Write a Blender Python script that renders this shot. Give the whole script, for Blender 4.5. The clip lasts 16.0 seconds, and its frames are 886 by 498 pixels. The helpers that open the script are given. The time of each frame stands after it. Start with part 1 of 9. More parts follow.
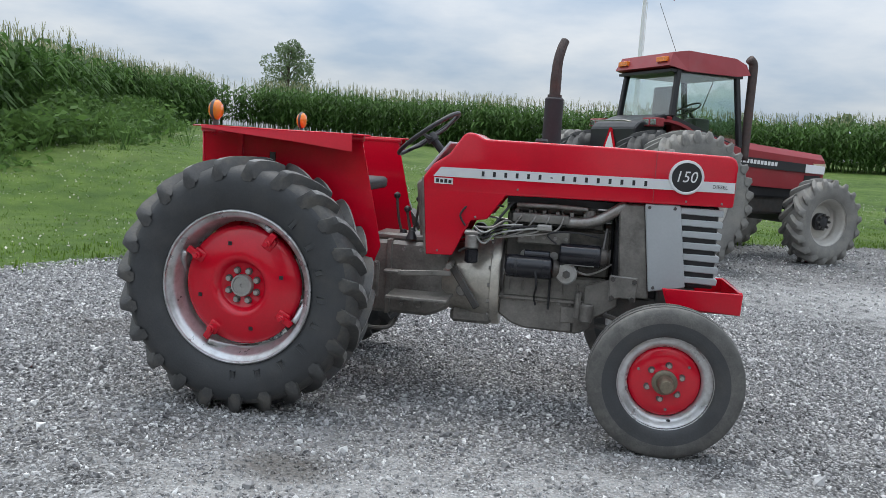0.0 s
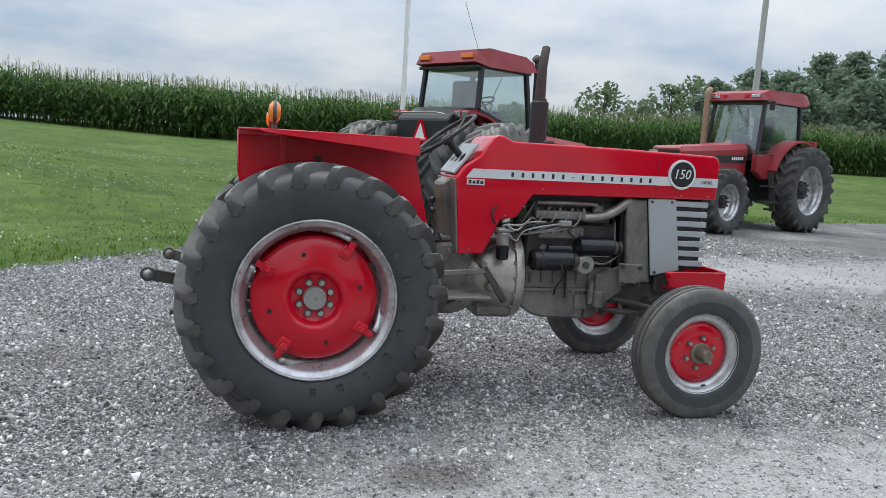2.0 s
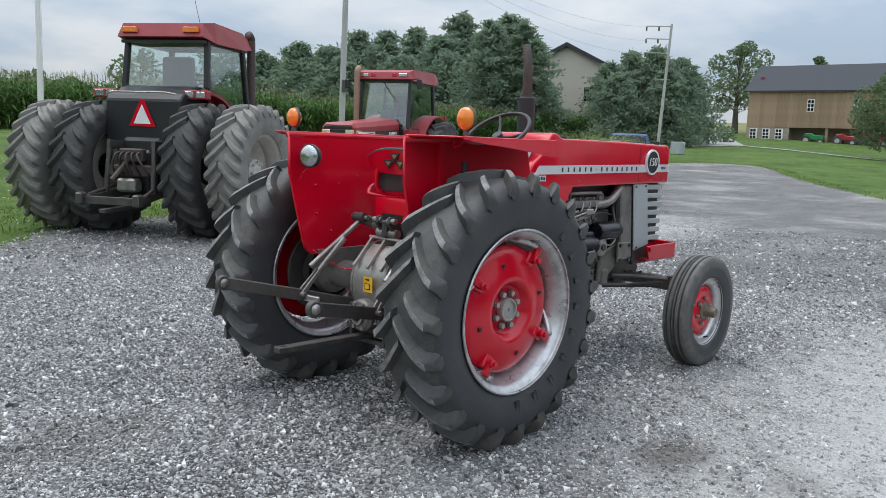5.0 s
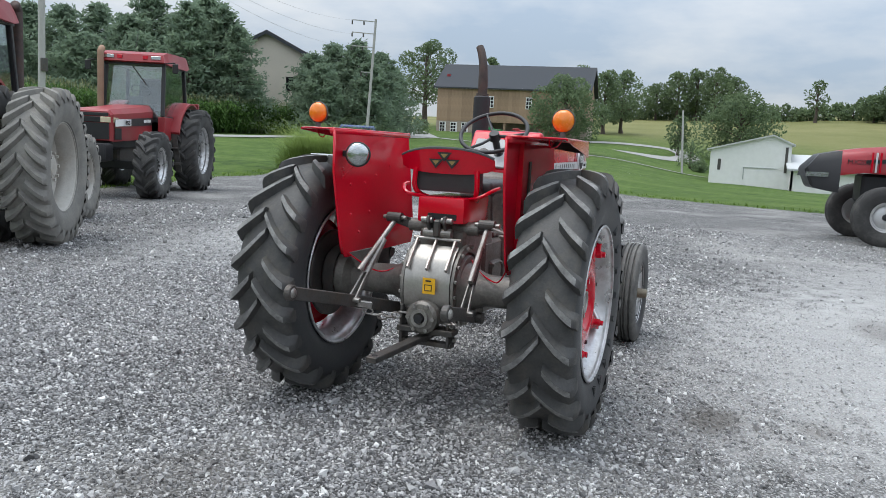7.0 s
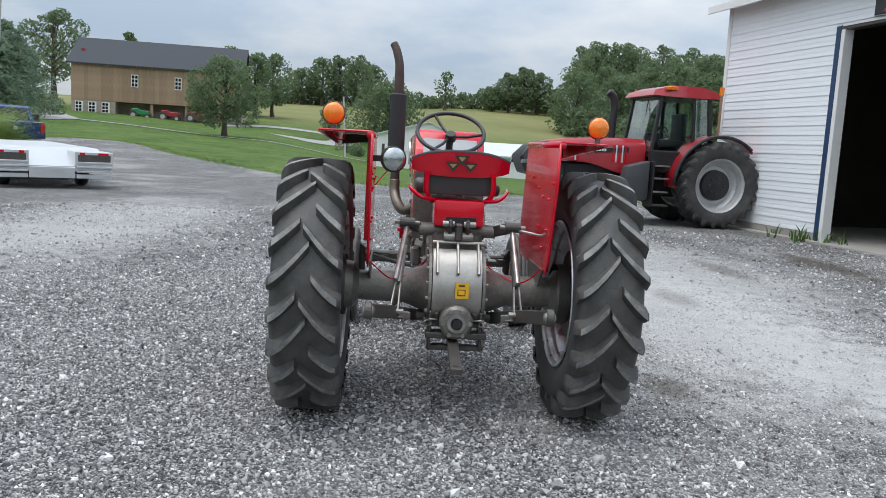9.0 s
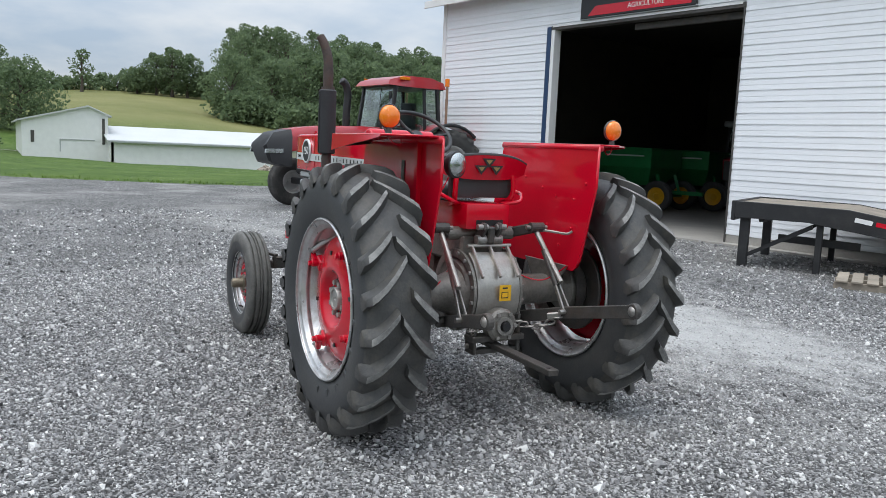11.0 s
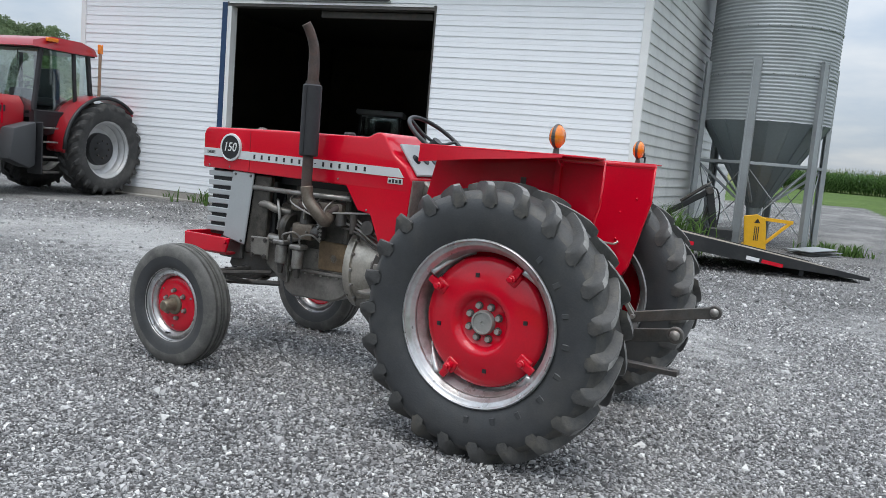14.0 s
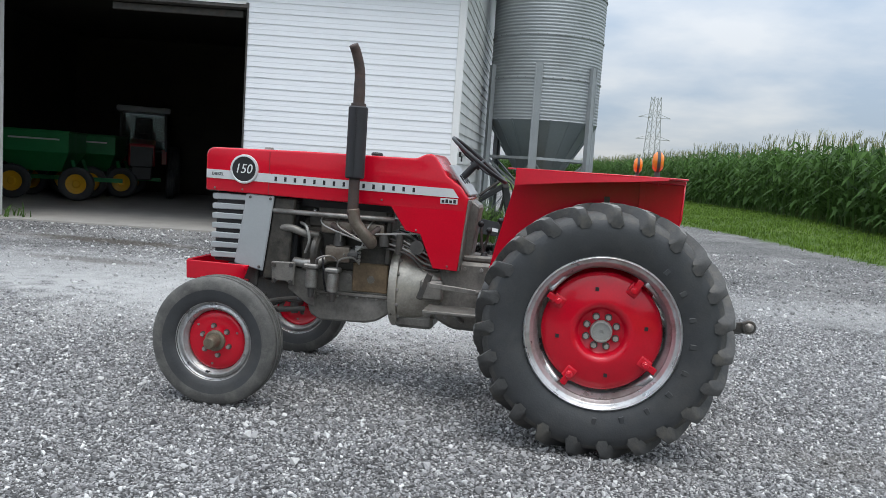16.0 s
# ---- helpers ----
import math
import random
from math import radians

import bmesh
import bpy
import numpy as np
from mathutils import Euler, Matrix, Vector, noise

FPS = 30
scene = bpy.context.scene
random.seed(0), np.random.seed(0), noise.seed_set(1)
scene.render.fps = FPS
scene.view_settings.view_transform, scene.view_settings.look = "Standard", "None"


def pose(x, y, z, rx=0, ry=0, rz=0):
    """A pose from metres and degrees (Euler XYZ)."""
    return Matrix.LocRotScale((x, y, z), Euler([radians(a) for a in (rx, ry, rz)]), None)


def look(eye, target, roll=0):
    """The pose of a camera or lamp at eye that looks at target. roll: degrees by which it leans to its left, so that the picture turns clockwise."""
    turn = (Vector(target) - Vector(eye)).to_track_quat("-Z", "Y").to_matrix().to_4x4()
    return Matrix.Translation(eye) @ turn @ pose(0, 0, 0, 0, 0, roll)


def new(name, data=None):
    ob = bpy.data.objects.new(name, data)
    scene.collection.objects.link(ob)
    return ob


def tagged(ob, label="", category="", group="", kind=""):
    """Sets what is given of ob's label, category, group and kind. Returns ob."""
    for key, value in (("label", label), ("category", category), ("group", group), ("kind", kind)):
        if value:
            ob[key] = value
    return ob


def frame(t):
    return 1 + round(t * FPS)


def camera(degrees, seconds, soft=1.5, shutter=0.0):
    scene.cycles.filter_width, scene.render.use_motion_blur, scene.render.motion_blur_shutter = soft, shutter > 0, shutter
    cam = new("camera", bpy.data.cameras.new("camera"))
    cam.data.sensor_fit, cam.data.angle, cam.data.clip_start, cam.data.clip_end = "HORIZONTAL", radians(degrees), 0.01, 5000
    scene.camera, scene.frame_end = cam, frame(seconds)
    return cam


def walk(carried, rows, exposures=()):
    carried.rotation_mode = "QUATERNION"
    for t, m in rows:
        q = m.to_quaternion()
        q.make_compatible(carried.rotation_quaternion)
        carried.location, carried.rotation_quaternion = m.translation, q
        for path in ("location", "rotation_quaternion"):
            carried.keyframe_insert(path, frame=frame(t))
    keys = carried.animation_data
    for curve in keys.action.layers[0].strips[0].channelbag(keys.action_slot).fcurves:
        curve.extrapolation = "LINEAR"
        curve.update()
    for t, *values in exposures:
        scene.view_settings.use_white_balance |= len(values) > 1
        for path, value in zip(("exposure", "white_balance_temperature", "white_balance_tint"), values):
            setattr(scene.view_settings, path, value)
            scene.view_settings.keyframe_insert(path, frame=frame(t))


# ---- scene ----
cam = camera(58.4, 16.0, 0.65)
PATH = [
    (0, (1.521, -4.503, 1.406), (1.251, -2.538, 1.15), 3.6),
    (0.5, (1.051, -4.598, 1.405), (0.971, -2.615, 1.155), 3.8),
    (1, (0.583, -4.561, 1.365), (0.698, -2.579, 1.12), 3.8),
    (1.5, (0.118, -4.529, 1.368), (0.425, -2.568, 1.124), 3.6),
    (2, (-0.369, -4.509, 1.39), (0.127, -2.587, 1.142), 3.4),
    (2.5, (-0.832, -4.341, 1.367), (-0.155, -2.476, 1.118), 3.1),
    (3, (-1.28, -4.208, 1.337), (-0.434, -2.412, 1.092), 2.6),
    (3.2, (-1.471, -4.143, 1.365), (-0.562, -2.379, 1.113), 2.9),
    (5.3, (-3.068, -2.793, 1.412), (-1.551, -1.513, 1.165), 2.2),
    (5.5, (-3.173, -2.688, 1.364), (-1.619, -1.45, 1.133), 2.4),
    (6, (-3.488, -2.305, 1.391), (-1.819, -1.229, 1.154), 2.5),
    (6.5, (-3.682, -1.835, 1.39), (-1.911, -0.941, 1.141), 2.7),
    (7, (-3.889, -1.413, 1.381), (-2.031, -0.72, 1.122), 2.9),
    (7.5, (-4.062, -0.97, 1.394), (-2.138, -0.489, 1.139), 3.1),
    (8, (-4.125, -0.495, 1.415), (-2.159, -0.229, 1.163), 3.3),
    (8.2, (-4.151, -0.314, 1.398), (-2.175, -0.136, 1.149), 3.2),
    (10.3, (-3.793, 1.698, 1.377), (-1.942, 0.986, 1.12), 3.1),
    (10.5, (-3.7, 1.858, 1.393), (-1.881, 1.066, 1.14), 2.8),
    (11, (-3.506, 2.254, 1.382), (-1.78, 1.275, 1.133), 2.6),
    (11.5, (-3.253, 2.641, 1.384), (-1.63, 1.5, 1.134), 2.6),
    (12, (-2.959, 2.975, 1.394), (-1.446, 1.692, 1.14), 2.7),
    (12.5, (-2.669, 3.342, 1.398), (-1.275, 1.93, 1.139), 3.1),
    (13, (-2.323, 3.614, 1.386), (-1.063, 2.083, 1.128), 3.6),
    (13.5, (-1.932, 3.817, 1.391), (-0.82, 2.174, 1.142), 4.3),
    (14, (-1.494, 4.099, 1.398), (-0.556, 2.349, 1.161), 4.9),
    (14.5, (-1.037, 4.267, 1.382), (-0.262, 2.437, 1.159), 5.1),
    (15, (-0.63, 4.483, 1.378), (-0.02, 2.591, 1.167), 5.0),
    (15.5, (-0.184, 4.723, 1.414), (0.259, 2.784, 1.208), 4.5),
    (16, (0.288, 4.874, 1.419), (0.563, 2.904, 1.214), 3.9),
]
walk(cam, [(t, look(eye, target, roll)) for t, eye, target, roll in PATH])

# ---------------------------------------------------------------- light
def make_world():
    w = bpy.data.worlds.new("overcast_sky")
    scene.world = w
    w.use_nodes = True
    nt = w.node_tree
    nt.nodes.clear()
    N = nt.nodes.new
    L = nt.links.new
    out = N("ShaderNodeOutputWorld")
    bg = N("ShaderNodeBackground")
    sky = N("ShaderNodeTexSky")
    sky.sky_type = "NISHITA"
    sky.sun_disc = False
    sky.sun_elevation = radians(52)
    sky.sun_rotation = radians(150)
    dim = N("ShaderNodeVectorMath")
    dim.operation = "SCALE"
    dim.inputs[3].default_value = 0.1
    L(sky.outputs[0], dim.inputs[0])
    tc = N("ShaderNodeTexCoord")
    sep = N("ShaderNodeSeparateXYZ")
    L(tc.outputs["Generated"], sep.inputs[0])
    # cloud deck: stretch direction so that clouds flatten towards the horizon
    zz = N("ShaderNodeMath")
    zz.operation = "ADD"
    zz.inputs[1].default_value = 0.22
    L(sep.outputs[2], zz.inputs[0])
    div = N("ShaderNodeVectorMath")
    div.operation = "DIVIDE"
    comb = N("ShaderNodeCombineXYZ")
    for k in range(3):
        L(zz.outputs[0], comb.inputs[k])
    L(tc.outputs["Generated"], div.inputs[0])
    L(comb.outputs[0], div.inputs[1])
    n1 = N("ShaderNodeTexNoise")
    n1.inputs["Scale"].default_value = 1.7
    n1.inputs["Detail"].default_value = 6
    n1.inputs["Roughness"].default_value = 0.52
    L(div.outputs[0], n1.inputs["Vector"])
    ramp = N("ShaderNodeValToRGB")
    e = ramp.color_ramp.elements
    e[0].position, e[0].color = 0.34, (0.45, 0.555, 0.69, 1)
    e[1].position, e[1].color = 0.64, (0.755, 0.795, 0.84, 1)
    L(n1.outputs["Fac"], ramp.inputs[0])
    # the deck is brighter overhead than at the horizon, as under any overcast
    up = N("ShaderNodeMapRange")
    up.inputs["From Min"].default_value = 0.02
    up.inputs["From Max"].default_value = 0.85
    up.inputs["To Min"].default_value = 0.80
    up.inputs["To Max"].default_value = 2.6
    L(sep.outputs[2], up.inputs["Value"])
    br = N("ShaderNodeVectorMath")
    br.operation = "SCALE"
    L(ramp.outputs[0], br.inputs[0])
    L(up.outputs[0], br.inputs[3])
    mix = N("ShaderNodeMix")
    mix.data_type = "RGBA"
    mix.inputs[0].default_value = 0.88
    L(dim.outputs[0], mix.inputs[6])
    L(br.outputs[0], mix.inputs[7])
    L(mix.outputs[2], bg.inputs[0])
    bg.inputs[1].default_value = 1.0
    L(bg.outputs[0], out.inputs[0])


make_world()
sun = new("sun", bpy.data.lights.new("sun", "SUN"))
sun.data.energy = 1.9
sun.data.angle = radians(40)
sun.data.color = (1.0, 0.97, 0.92)
sun.rotation_euler = (radians(-17), 0, radians(20))

# ---------------------------------------------------------------- materials
def nodes_of(name):
    m = bpy.data.materials.new(name)
    m.use_nodes = True
    nt = m.node_tree
    return m, nt, nt.nodes.new, nt.links.new, nt.nodes["Principled BSDF"]


def mat(name, color, rough=0.6, metal=0.0, dark=0.75, scale=6.0, fine=60.0, bump=0.15, grime=None, grime_amt=0.0,
        vary=0.0, coat=0.0, lift=0.004, spec=0.5):
    """A plain surface with two scales of variation, relief, optional grime patches and variation from piece to piece."""
    m, nt, N, L, b = nodes_of(name)
    tc = N("ShaderNodeTexCoord")
    n1 = N("ShaderNodeTexNoise")
    n1.inputs["Scale"].default_value = scale
    n1.inputs["Detail"].default_value = 5
    n2 = N("ShaderNodeTexNoise")
    n2.inputs["Scale"].default_value = fine
    n2.inputs["Detail"].default_value = 3
    for n in (n1, n2):
        L(tc.outputs["Object"], n.inputs["Vector"])
    c0 = tuple(v * dark for v in color[:3])
    mix = N("ShaderNodeMix")
    mix.data_type = "RGBA"
    mix.inputs[6].default_value = (*c0, 1)
    mix.inputs[7].default_value = (*[min(1, v * (2 - dark) ** 0.5) for v in color[:3]], 1)
    mr = N("ShaderNodeMapRange")
    mr.inputs["From Min"].default_value = 0.3
    mr.inputs["From Max"].default_value = 0.7
    av = N("ShaderNodeMath")
    av.operation = "MULTIPLY_ADD"
    av.inputs[1].default_value = 0.35
    L(n2.outputs["Fac"], av.inputs[0])
    sc = N("ShaderNodeMath")
    sc.operation = "MULTIPLY"
    sc.inputs[1].default_value = 0.65
    L(n1.outputs["Fac"], sc.inputs[0])
    L(sc.outputs[0], av.inputs[2])
    L(av.outputs[0], mr.inputs["Value"])
    L(mr.outputs[0], mix.inputs[0])
    col = mix.outputs[2]
    if grime_amt:
        n3 = N("ShaderNodeTexNoise")
        n3.inputs["Scale"].default_value = scale * 0.6
        n3.inputs["Detail"].default_value = 8
        n3.inputs["Roughness"].default_value = 0.7
        L(tc.outputs["Object"], n3.inputs["Vector"])
        g = N("ShaderNodeMapRange")
        g.inputs["From Min"].default_value = 0.48
        g.inputs["From Max"].default_value = 0.68
        g.inputs["To Max"].default_value = grime_amt
        L(n3.outputs["Fac"], g.inputs["Value"])
        gm = N("ShaderNodeMix")
        gm.data_type = "RGBA"
        gm.inputs[7].default_value = (*grime, 1)
        L(g.outputs[0], gm.inputs[0])
        L(col, gm.inputs[6])
        col = gm.outputs[2]
    if vary:
        oi = N("ShaderNodeObjectInfo")
        geo = N("ShaderNodeNewGeometry")
        ad = N("ShaderNodeMath")
        ad.operation = "ADD"
        L(oi.outputs["Random"], ad.inputs[0])
        L(geo.outputs["Random Per Island"], ad.inputs[1])
        vr = N("ShaderNodeMapRange")
        vr.inputs["From Max"].default_value = 2.0
        vr.inputs["To Min"].default_value = 1 - vary
        vr.inputs["To Max"].default_value = 1 + vary
        L(ad.outputs[0], vr.inputs["Value"])
        vs = N("ShaderNodeVectorMath")
        vs.operation = "SCALE"
        L(col, vs.inputs[0])
        L(vr.outputs[0], vs.inputs[3])
        col = vs.outputs[0]
    L(col, b.inputs["Base Color"])
    rr = N("ShaderNodeMapRange")
    rr.inputs["To Min"].default_value = max(0.03, rough - 0.12)
    rr.inputs["To Max"].default_value = min(1, rough + 0.12)
    L(n1.outputs["Fac"], rr.inputs["Value"])
    L(rr.outputs[0], b.inputs["Roughness"])
    b.inputs["Metallic"].default_value = metal
    b.inputs["Coat Weight"].default_value = coat
    b.inputs["Coat Roughness"].default_value = 0.08
    b.inputs["Specular IOR Level"].default_value = spec
    if bump:
        bp = N("ShaderNodeBump")
        bp.inputs["Strength"].default_value = bump
        bp.inputs["Distance"].default_value = lift
        L(n2.outputs["Fac"], bp.inputs["Height"])
        L(bp.outputs[0], b.inputs["Normal"])
    return m


def glass(name, tint=(0.75, 0.9, 0.88)):
    m, nt, N, L, b = nodes_of(name)
    tr = N("ShaderNodeBsdfTransparent")
    tr.inputs[0].default_value = (*tint, 1)
    gl = N("ShaderNodeBsdfGlossy")
    gl.inputs["Roughness"].default_value = 0.03
    lw = N("ShaderNodeLayerWeight")
    pw = N("ShaderNodeMath")
    pw.operation = "POWER"
    pw.inputs[1].default_value = 4.0
    L(lw.outputs["Facing"], pw.inputs[0])
    fr = N("ShaderNodeMapRange")
    fr.inputs["To Min"].default_value = 0.14
    fr.inputs["To Max"].default_value = 0.75
    L(pw.outputs[0], fr.inputs["Value"])
    mx = N("ShaderNodeMixShader")
    L(fr.outputs[0], mx.inputs[0])
    L(tr.outputs[0], mx.inputs[1])
    L(gl.outputs[0], mx.inputs[2])
    out = [n for n in nt.nodes if n.type == "OUTPUT_MATERIAL"][0]
    L(mx.outputs[0], out.inputs[0])
    return m


def leaf(name, color, dark=0.55, vary=0.35, rough=0.55, sub=0.25):
    """Foliage: colour varies from clump to clump and with broad patches, and some light comes through."""
    m, nt, N, L, b = nodes_of(name)
    geo = N("ShaderNodeNewGeometry")
    tc = N("ShaderNodeTexCoord")
    n1 = N("ShaderNodeTexNoise")
    n1.inputs["Scale"].default_value = 0.7
    L(tc.outputs["Object"], n1.inputs["Vector"])
    ad = N("ShaderNodeMath")
    ad.operation = "MULTIPLY_ADD"
    ad.inputs[1].default_value = 0.6
    L(geo.outputs["Random Per Island"], ad.inputs[0])
    L(n1.outputs["Fac"], ad.inputs[2])
    mr = N("ShaderNodeMapRange")
    mr.inputs["From Min"].default_value = 0.35
    mr.inputs["From Max"].default_value = 1.15
    L(ad.outputs[0], mr.inputs["Value"])
    mix = N("ShaderNodeMix")
    mix.data_type = "RGBA"
    mix.inputs[6].default_value = (*[c * dark for c in color], 1)
    mix.inputs[7].default_value = (color[0] * (1 + vary * 1.3), color[1] * (1 + vary), color[2] * (1 + vary * 0.5), 1)
    L(mr.outputs[0], mix.inputs[0])
    L(mix.outputs[2], b.inputs["Base Color"])
    b.inputs["Roughness"].default_value = rough
    b.inputs["Specular IOR Level"].default_value = 0.10
    trl = N("ShaderNodeBsdfTranslucent")
    L(mix.outputs[2], trl.inputs[0])
    mx = N("ShaderNodeMixShader")
    mx.inputs[0].default_value = sub
    L(b.outputs[0], mx.inputs[1])
    L(trl.outputs[0], mx.inputs[2])
    out = [n for n in nt.nodes if n.type == "OUTPUT_MATERIAL"][0]
    L(mx.outputs[0], out.inputs[0])
    return m


RED = mat("red_enamel", (0.62, 0.002, 0.020), 0.22, 0, 0.84, 2.2, 90, 0.02, (0.42, 0.004, 0.016), 0.5, coat=0.5, spec=0.3)
RED_OLD = mat("faded_red_paint", (0.30, 0.025, 0.032), 0.42, 0, 0.8, 2, 60, 0.05, (0.25, 0.2, 0.18), 0.15)
RED_DEEP = mat("dark_red_paint", (0.33, 0.012, 0.02), 0.32, 0, 0.85, 2, 60, 0.04, coat=0.3)
GREY_CAST = mat("grey_cast_iron_paint", (0.225, 0.210, 0.190), 0.40, 0.25, 0.62, 9, 80, 0.35, (0.045, 0.040, 0.034), 0.65)
GREY_LIGHT = mat("light_grey_paint", (0.40, 0.42, 0.43), 0.4, 0.1, 0.9, 4, 90, 0.05)
SILVER = mat("silver_rim_paint", (0.60, 0.60, 0.605), 0.30, 0.65, 0.75, 9, 40, 0.05, (0.20, 0.175, 0.145), 0.7)
STEEL = mat("worn_steel", (0.36, 0.345, 0.325), 0.38, 0.65, 0.6, 14, 120, 0.2, (0.11, 0.07, 0.045), 0.5)
STEEL_DARK = mat("dark_greasy_steel", (0.10, 0.095, 0.09), 0.5, 0.5, 0.6, 14, 100, 0.3, (0.14, 0.09, 0.06), 0.35)
RUST = mat("rusty_exhaust_steel", (0.085, 0.065, 0.06), 0.7, 0.3, 0.6, 18, 90, 0.3, (0.14, 0.07, 0.045), 0.4)
BLACK = mat("black_paint", (0.018, 0.018, 0.02), 0.45, 0, 0.7, 6, 90, 0.1)
BLACK_GLOSS = mat("black_gloss", (0.01, 0.01, 0.014), 0.25, 0, 0.8, 6, 90, 0.05)
RUBBER = mat("tyre_rubber", (0.046, 0.048, 0.051), 0.52, 0, 0.72, 9, 110, 0.2, (0.095, 0.088, 0.076), 0.30)
RUBBER_WORN = mat("dusty_worn_rubber", (0.064, 0.063, 0.062), 0.58, 0, 0.62, 14, 90, 0.35, (0.14, 0.125, 0.10), 0.5)
RUBBER_FRONT = mat("dusty_ribbed_rubber", (0.105, 0.102, 0.096), 0.7, 0, 0.65, 16, 120, 0.25, (0.22, 0.21, 0.19), 0.5)
RUBBER_DUSTY = mat("dusty_tyre_rubber", (0.20, 0.193, 0.178), 0.8, 0, 0.7, 6, 60, 0.25, (0.27, 0.255, 0.22), 0.7)
TREAD = mat("worn_tread_rubber", (0.20, 0.197, 0.19), 0.8, 0, 0.45, 18, 80, 0.5, (0.36, 0.352, 0.34), 0.7)
AMBER = mat("amber_lens", (0.85, 0.22, 0.01), 0.25, 0, 0.85, 20, 150, 0.1, coat=0.5)
LENS = mat("clear_lamp_lens", (0.55, 0.58, 0.58), 0.12, 0.9, 0.8, 20, 200, 0.15)
WHITE = mat("white_paint", (0.78, 0.78, 0.77), 0.45, 0, 0.93, 2, 40, 0.05)
SIDING = mat("white_metal_siding", (0.83, 0.845, 0.87), 0.42, 0, 0.95, 0.6, 30, 0.03, (0.60, 0.61, 0.62), 0.2)
SIDING_OLD = mat("weathered_white_siding", (0.66, 0.67, 0.66), 0.55, 0, 0.88, 0.5, 20, 0.05, (0.30, 0.31, 0.31), 0.55)
STRIPE = mat("silver_stripe", (0.72, 0.73, 0.74), 0.35, 0.3, 0.93, 4, 90, 0.02)
GALV = mat("galvanised_steel", (0.37, 0.395, 0.405), 0.5, 0.4, 0.85, 1.4, 30, 0.06, (0.25, 0.265, 0.265), 0.55)
VINYL = mat("grey_black_vinyl", (0.045, 0.048, 0.05), 0.5, 0, 0.75, 8, 120, 0.2)
YELLOW = mat("yellow_paint", (0.78, 0.42, 0.015), 0.45, 0, 0.85, 5, 60, 0.05)
GREEN_JD = mat("green_implement_paint", (0.02, 0.24, 0.075), 0.4, 0, 0.8, 3, 60, 0.05)
BLUE_DARK = mat("dark_blue_trim", (0.018, 0.05, 0.12), 0.4, 0, 0.85, 3, 60, 0.05)
BLUE_TRUCK = mat("blue_truck_paint", (0.012, 0.04, 0.15), 0.25, 0.2, 0.85, 3, 60, 0.02, coat=0.5)
ALU = mat("brushed_aluminium", (0.62, 0.63, 0.64), 0.38, 0.7, 0.9, 4, 60, 0.06)
CONCRETE = mat("concrete", (0.38, 0.36, 0.33), 0.85, 0, 0.8, 2, 40, 0.3)
WOOD_GREY = mat("weathered_pallet_wood", (0.30, 0.26, 0.21), 0.85, 0, 0.6, 3, 50, 0.4, vary=0.25)
WOOD_BARN = mat("tan_barn_boards", (0.31, 0.212, 0.138), 0.8, 0, 0.7, 1.2, 12, 0.2, (0.20, 0.15, 0.115), 0.5, vary=0.25)
ROOF_GREY = mat("grey_roof_shingles", (0.042, 0.047, 0.055), 0.85, 0, 0.8, 0.6, 6, 0.2)
STONE = mat("barn_stone", (0.36, 0.30, 0.25), 0.85, 0, 0.7, 1.5, 8, 0.3, vary=0.2)
STUCCO = mat("cream_house_siding", (0.58, 0.53, 0.45), 0.75, 0, 0.93, 0.6, 6, 0.05)
BARK = mat("tree_bark", (0.10, 0.08, 0.065), 0.9, 0, 0.6, 4, 30, 0.5)
POLE = mat("grey_utility_pole", (0.42, 0.41, 0.40), 0.7, 0, 0.85, 1, 20, 0.1)
CHROME = mat("chrome", (0.7, 0.7, 0.7), 0.12, 1.0, 0.9, 5, 60, 0.02)
GLASS_CAB = glass("cab_glass", (0.93, 0.985, 0.98))
GLASS_DARK = glass("dark_glass", (0.35, 0.42, 0.44))
# tree leaf colours paler than real foliage: distance haze is put into them
LEAF_DEC = leaf("deciduous_leaves", (0.145, 0.205, 0.12), 0.75, vary=0.28, sub=0.5)
LEAF_CON = leaf("conifer_needles", (0.19, 0.265, 0.195), 0.8, vary=0.22, sub=0.5)
LEAF_ORN = leaf("pale_ornamental_grass", (0.26, 0.36, 0.12), 0.75, 0.25, sub=0.5)
LEAF_CORN = leaf("corn_leaves", (0.066, 0.135, 0.040), 0.5, 0.4, sub=0.4)
LEAF_GRASS = leaf("grass_blades", (0.105, 0.185, 0.035), 0.6, 0.5)
LEAF_WEED = leaf("weed_leaves", (0.085, 0.16, 0.05), 0.55, 0.45, sub=0.4)
TASSEL = mat("corn_tassels", (0.25, 0.26, 0.13), 0.8, 0, 0.8, 3, 30, 0.1)

# ---------------------------------------------------------------- mesh helpers
def mesh_of(name, bm, material, smooth=False):
    me = bpy.data.meshes.new(name)
    bm.normal_update()
    bm.to_mesh(me)
    bm.free()
    for m in material if isinstance(material, (list, tuple)) else (material,):
        me.materials.append(m)
    if smooth:
        me.shade_smooth()
        if smooth is not True:
            me.set_sharp_from_angle(angle=radians(smooth))
    return me


def thing(name, label, category, group="", kind="", m=None):
    """An empty at a thing's base, which carries its parts."""
    ob = new(name)
    ob.empty_display_size = 0.1
    if m is not None:
        ob.matrix_basis = m
    return tagged(ob, label, category, group, kind)


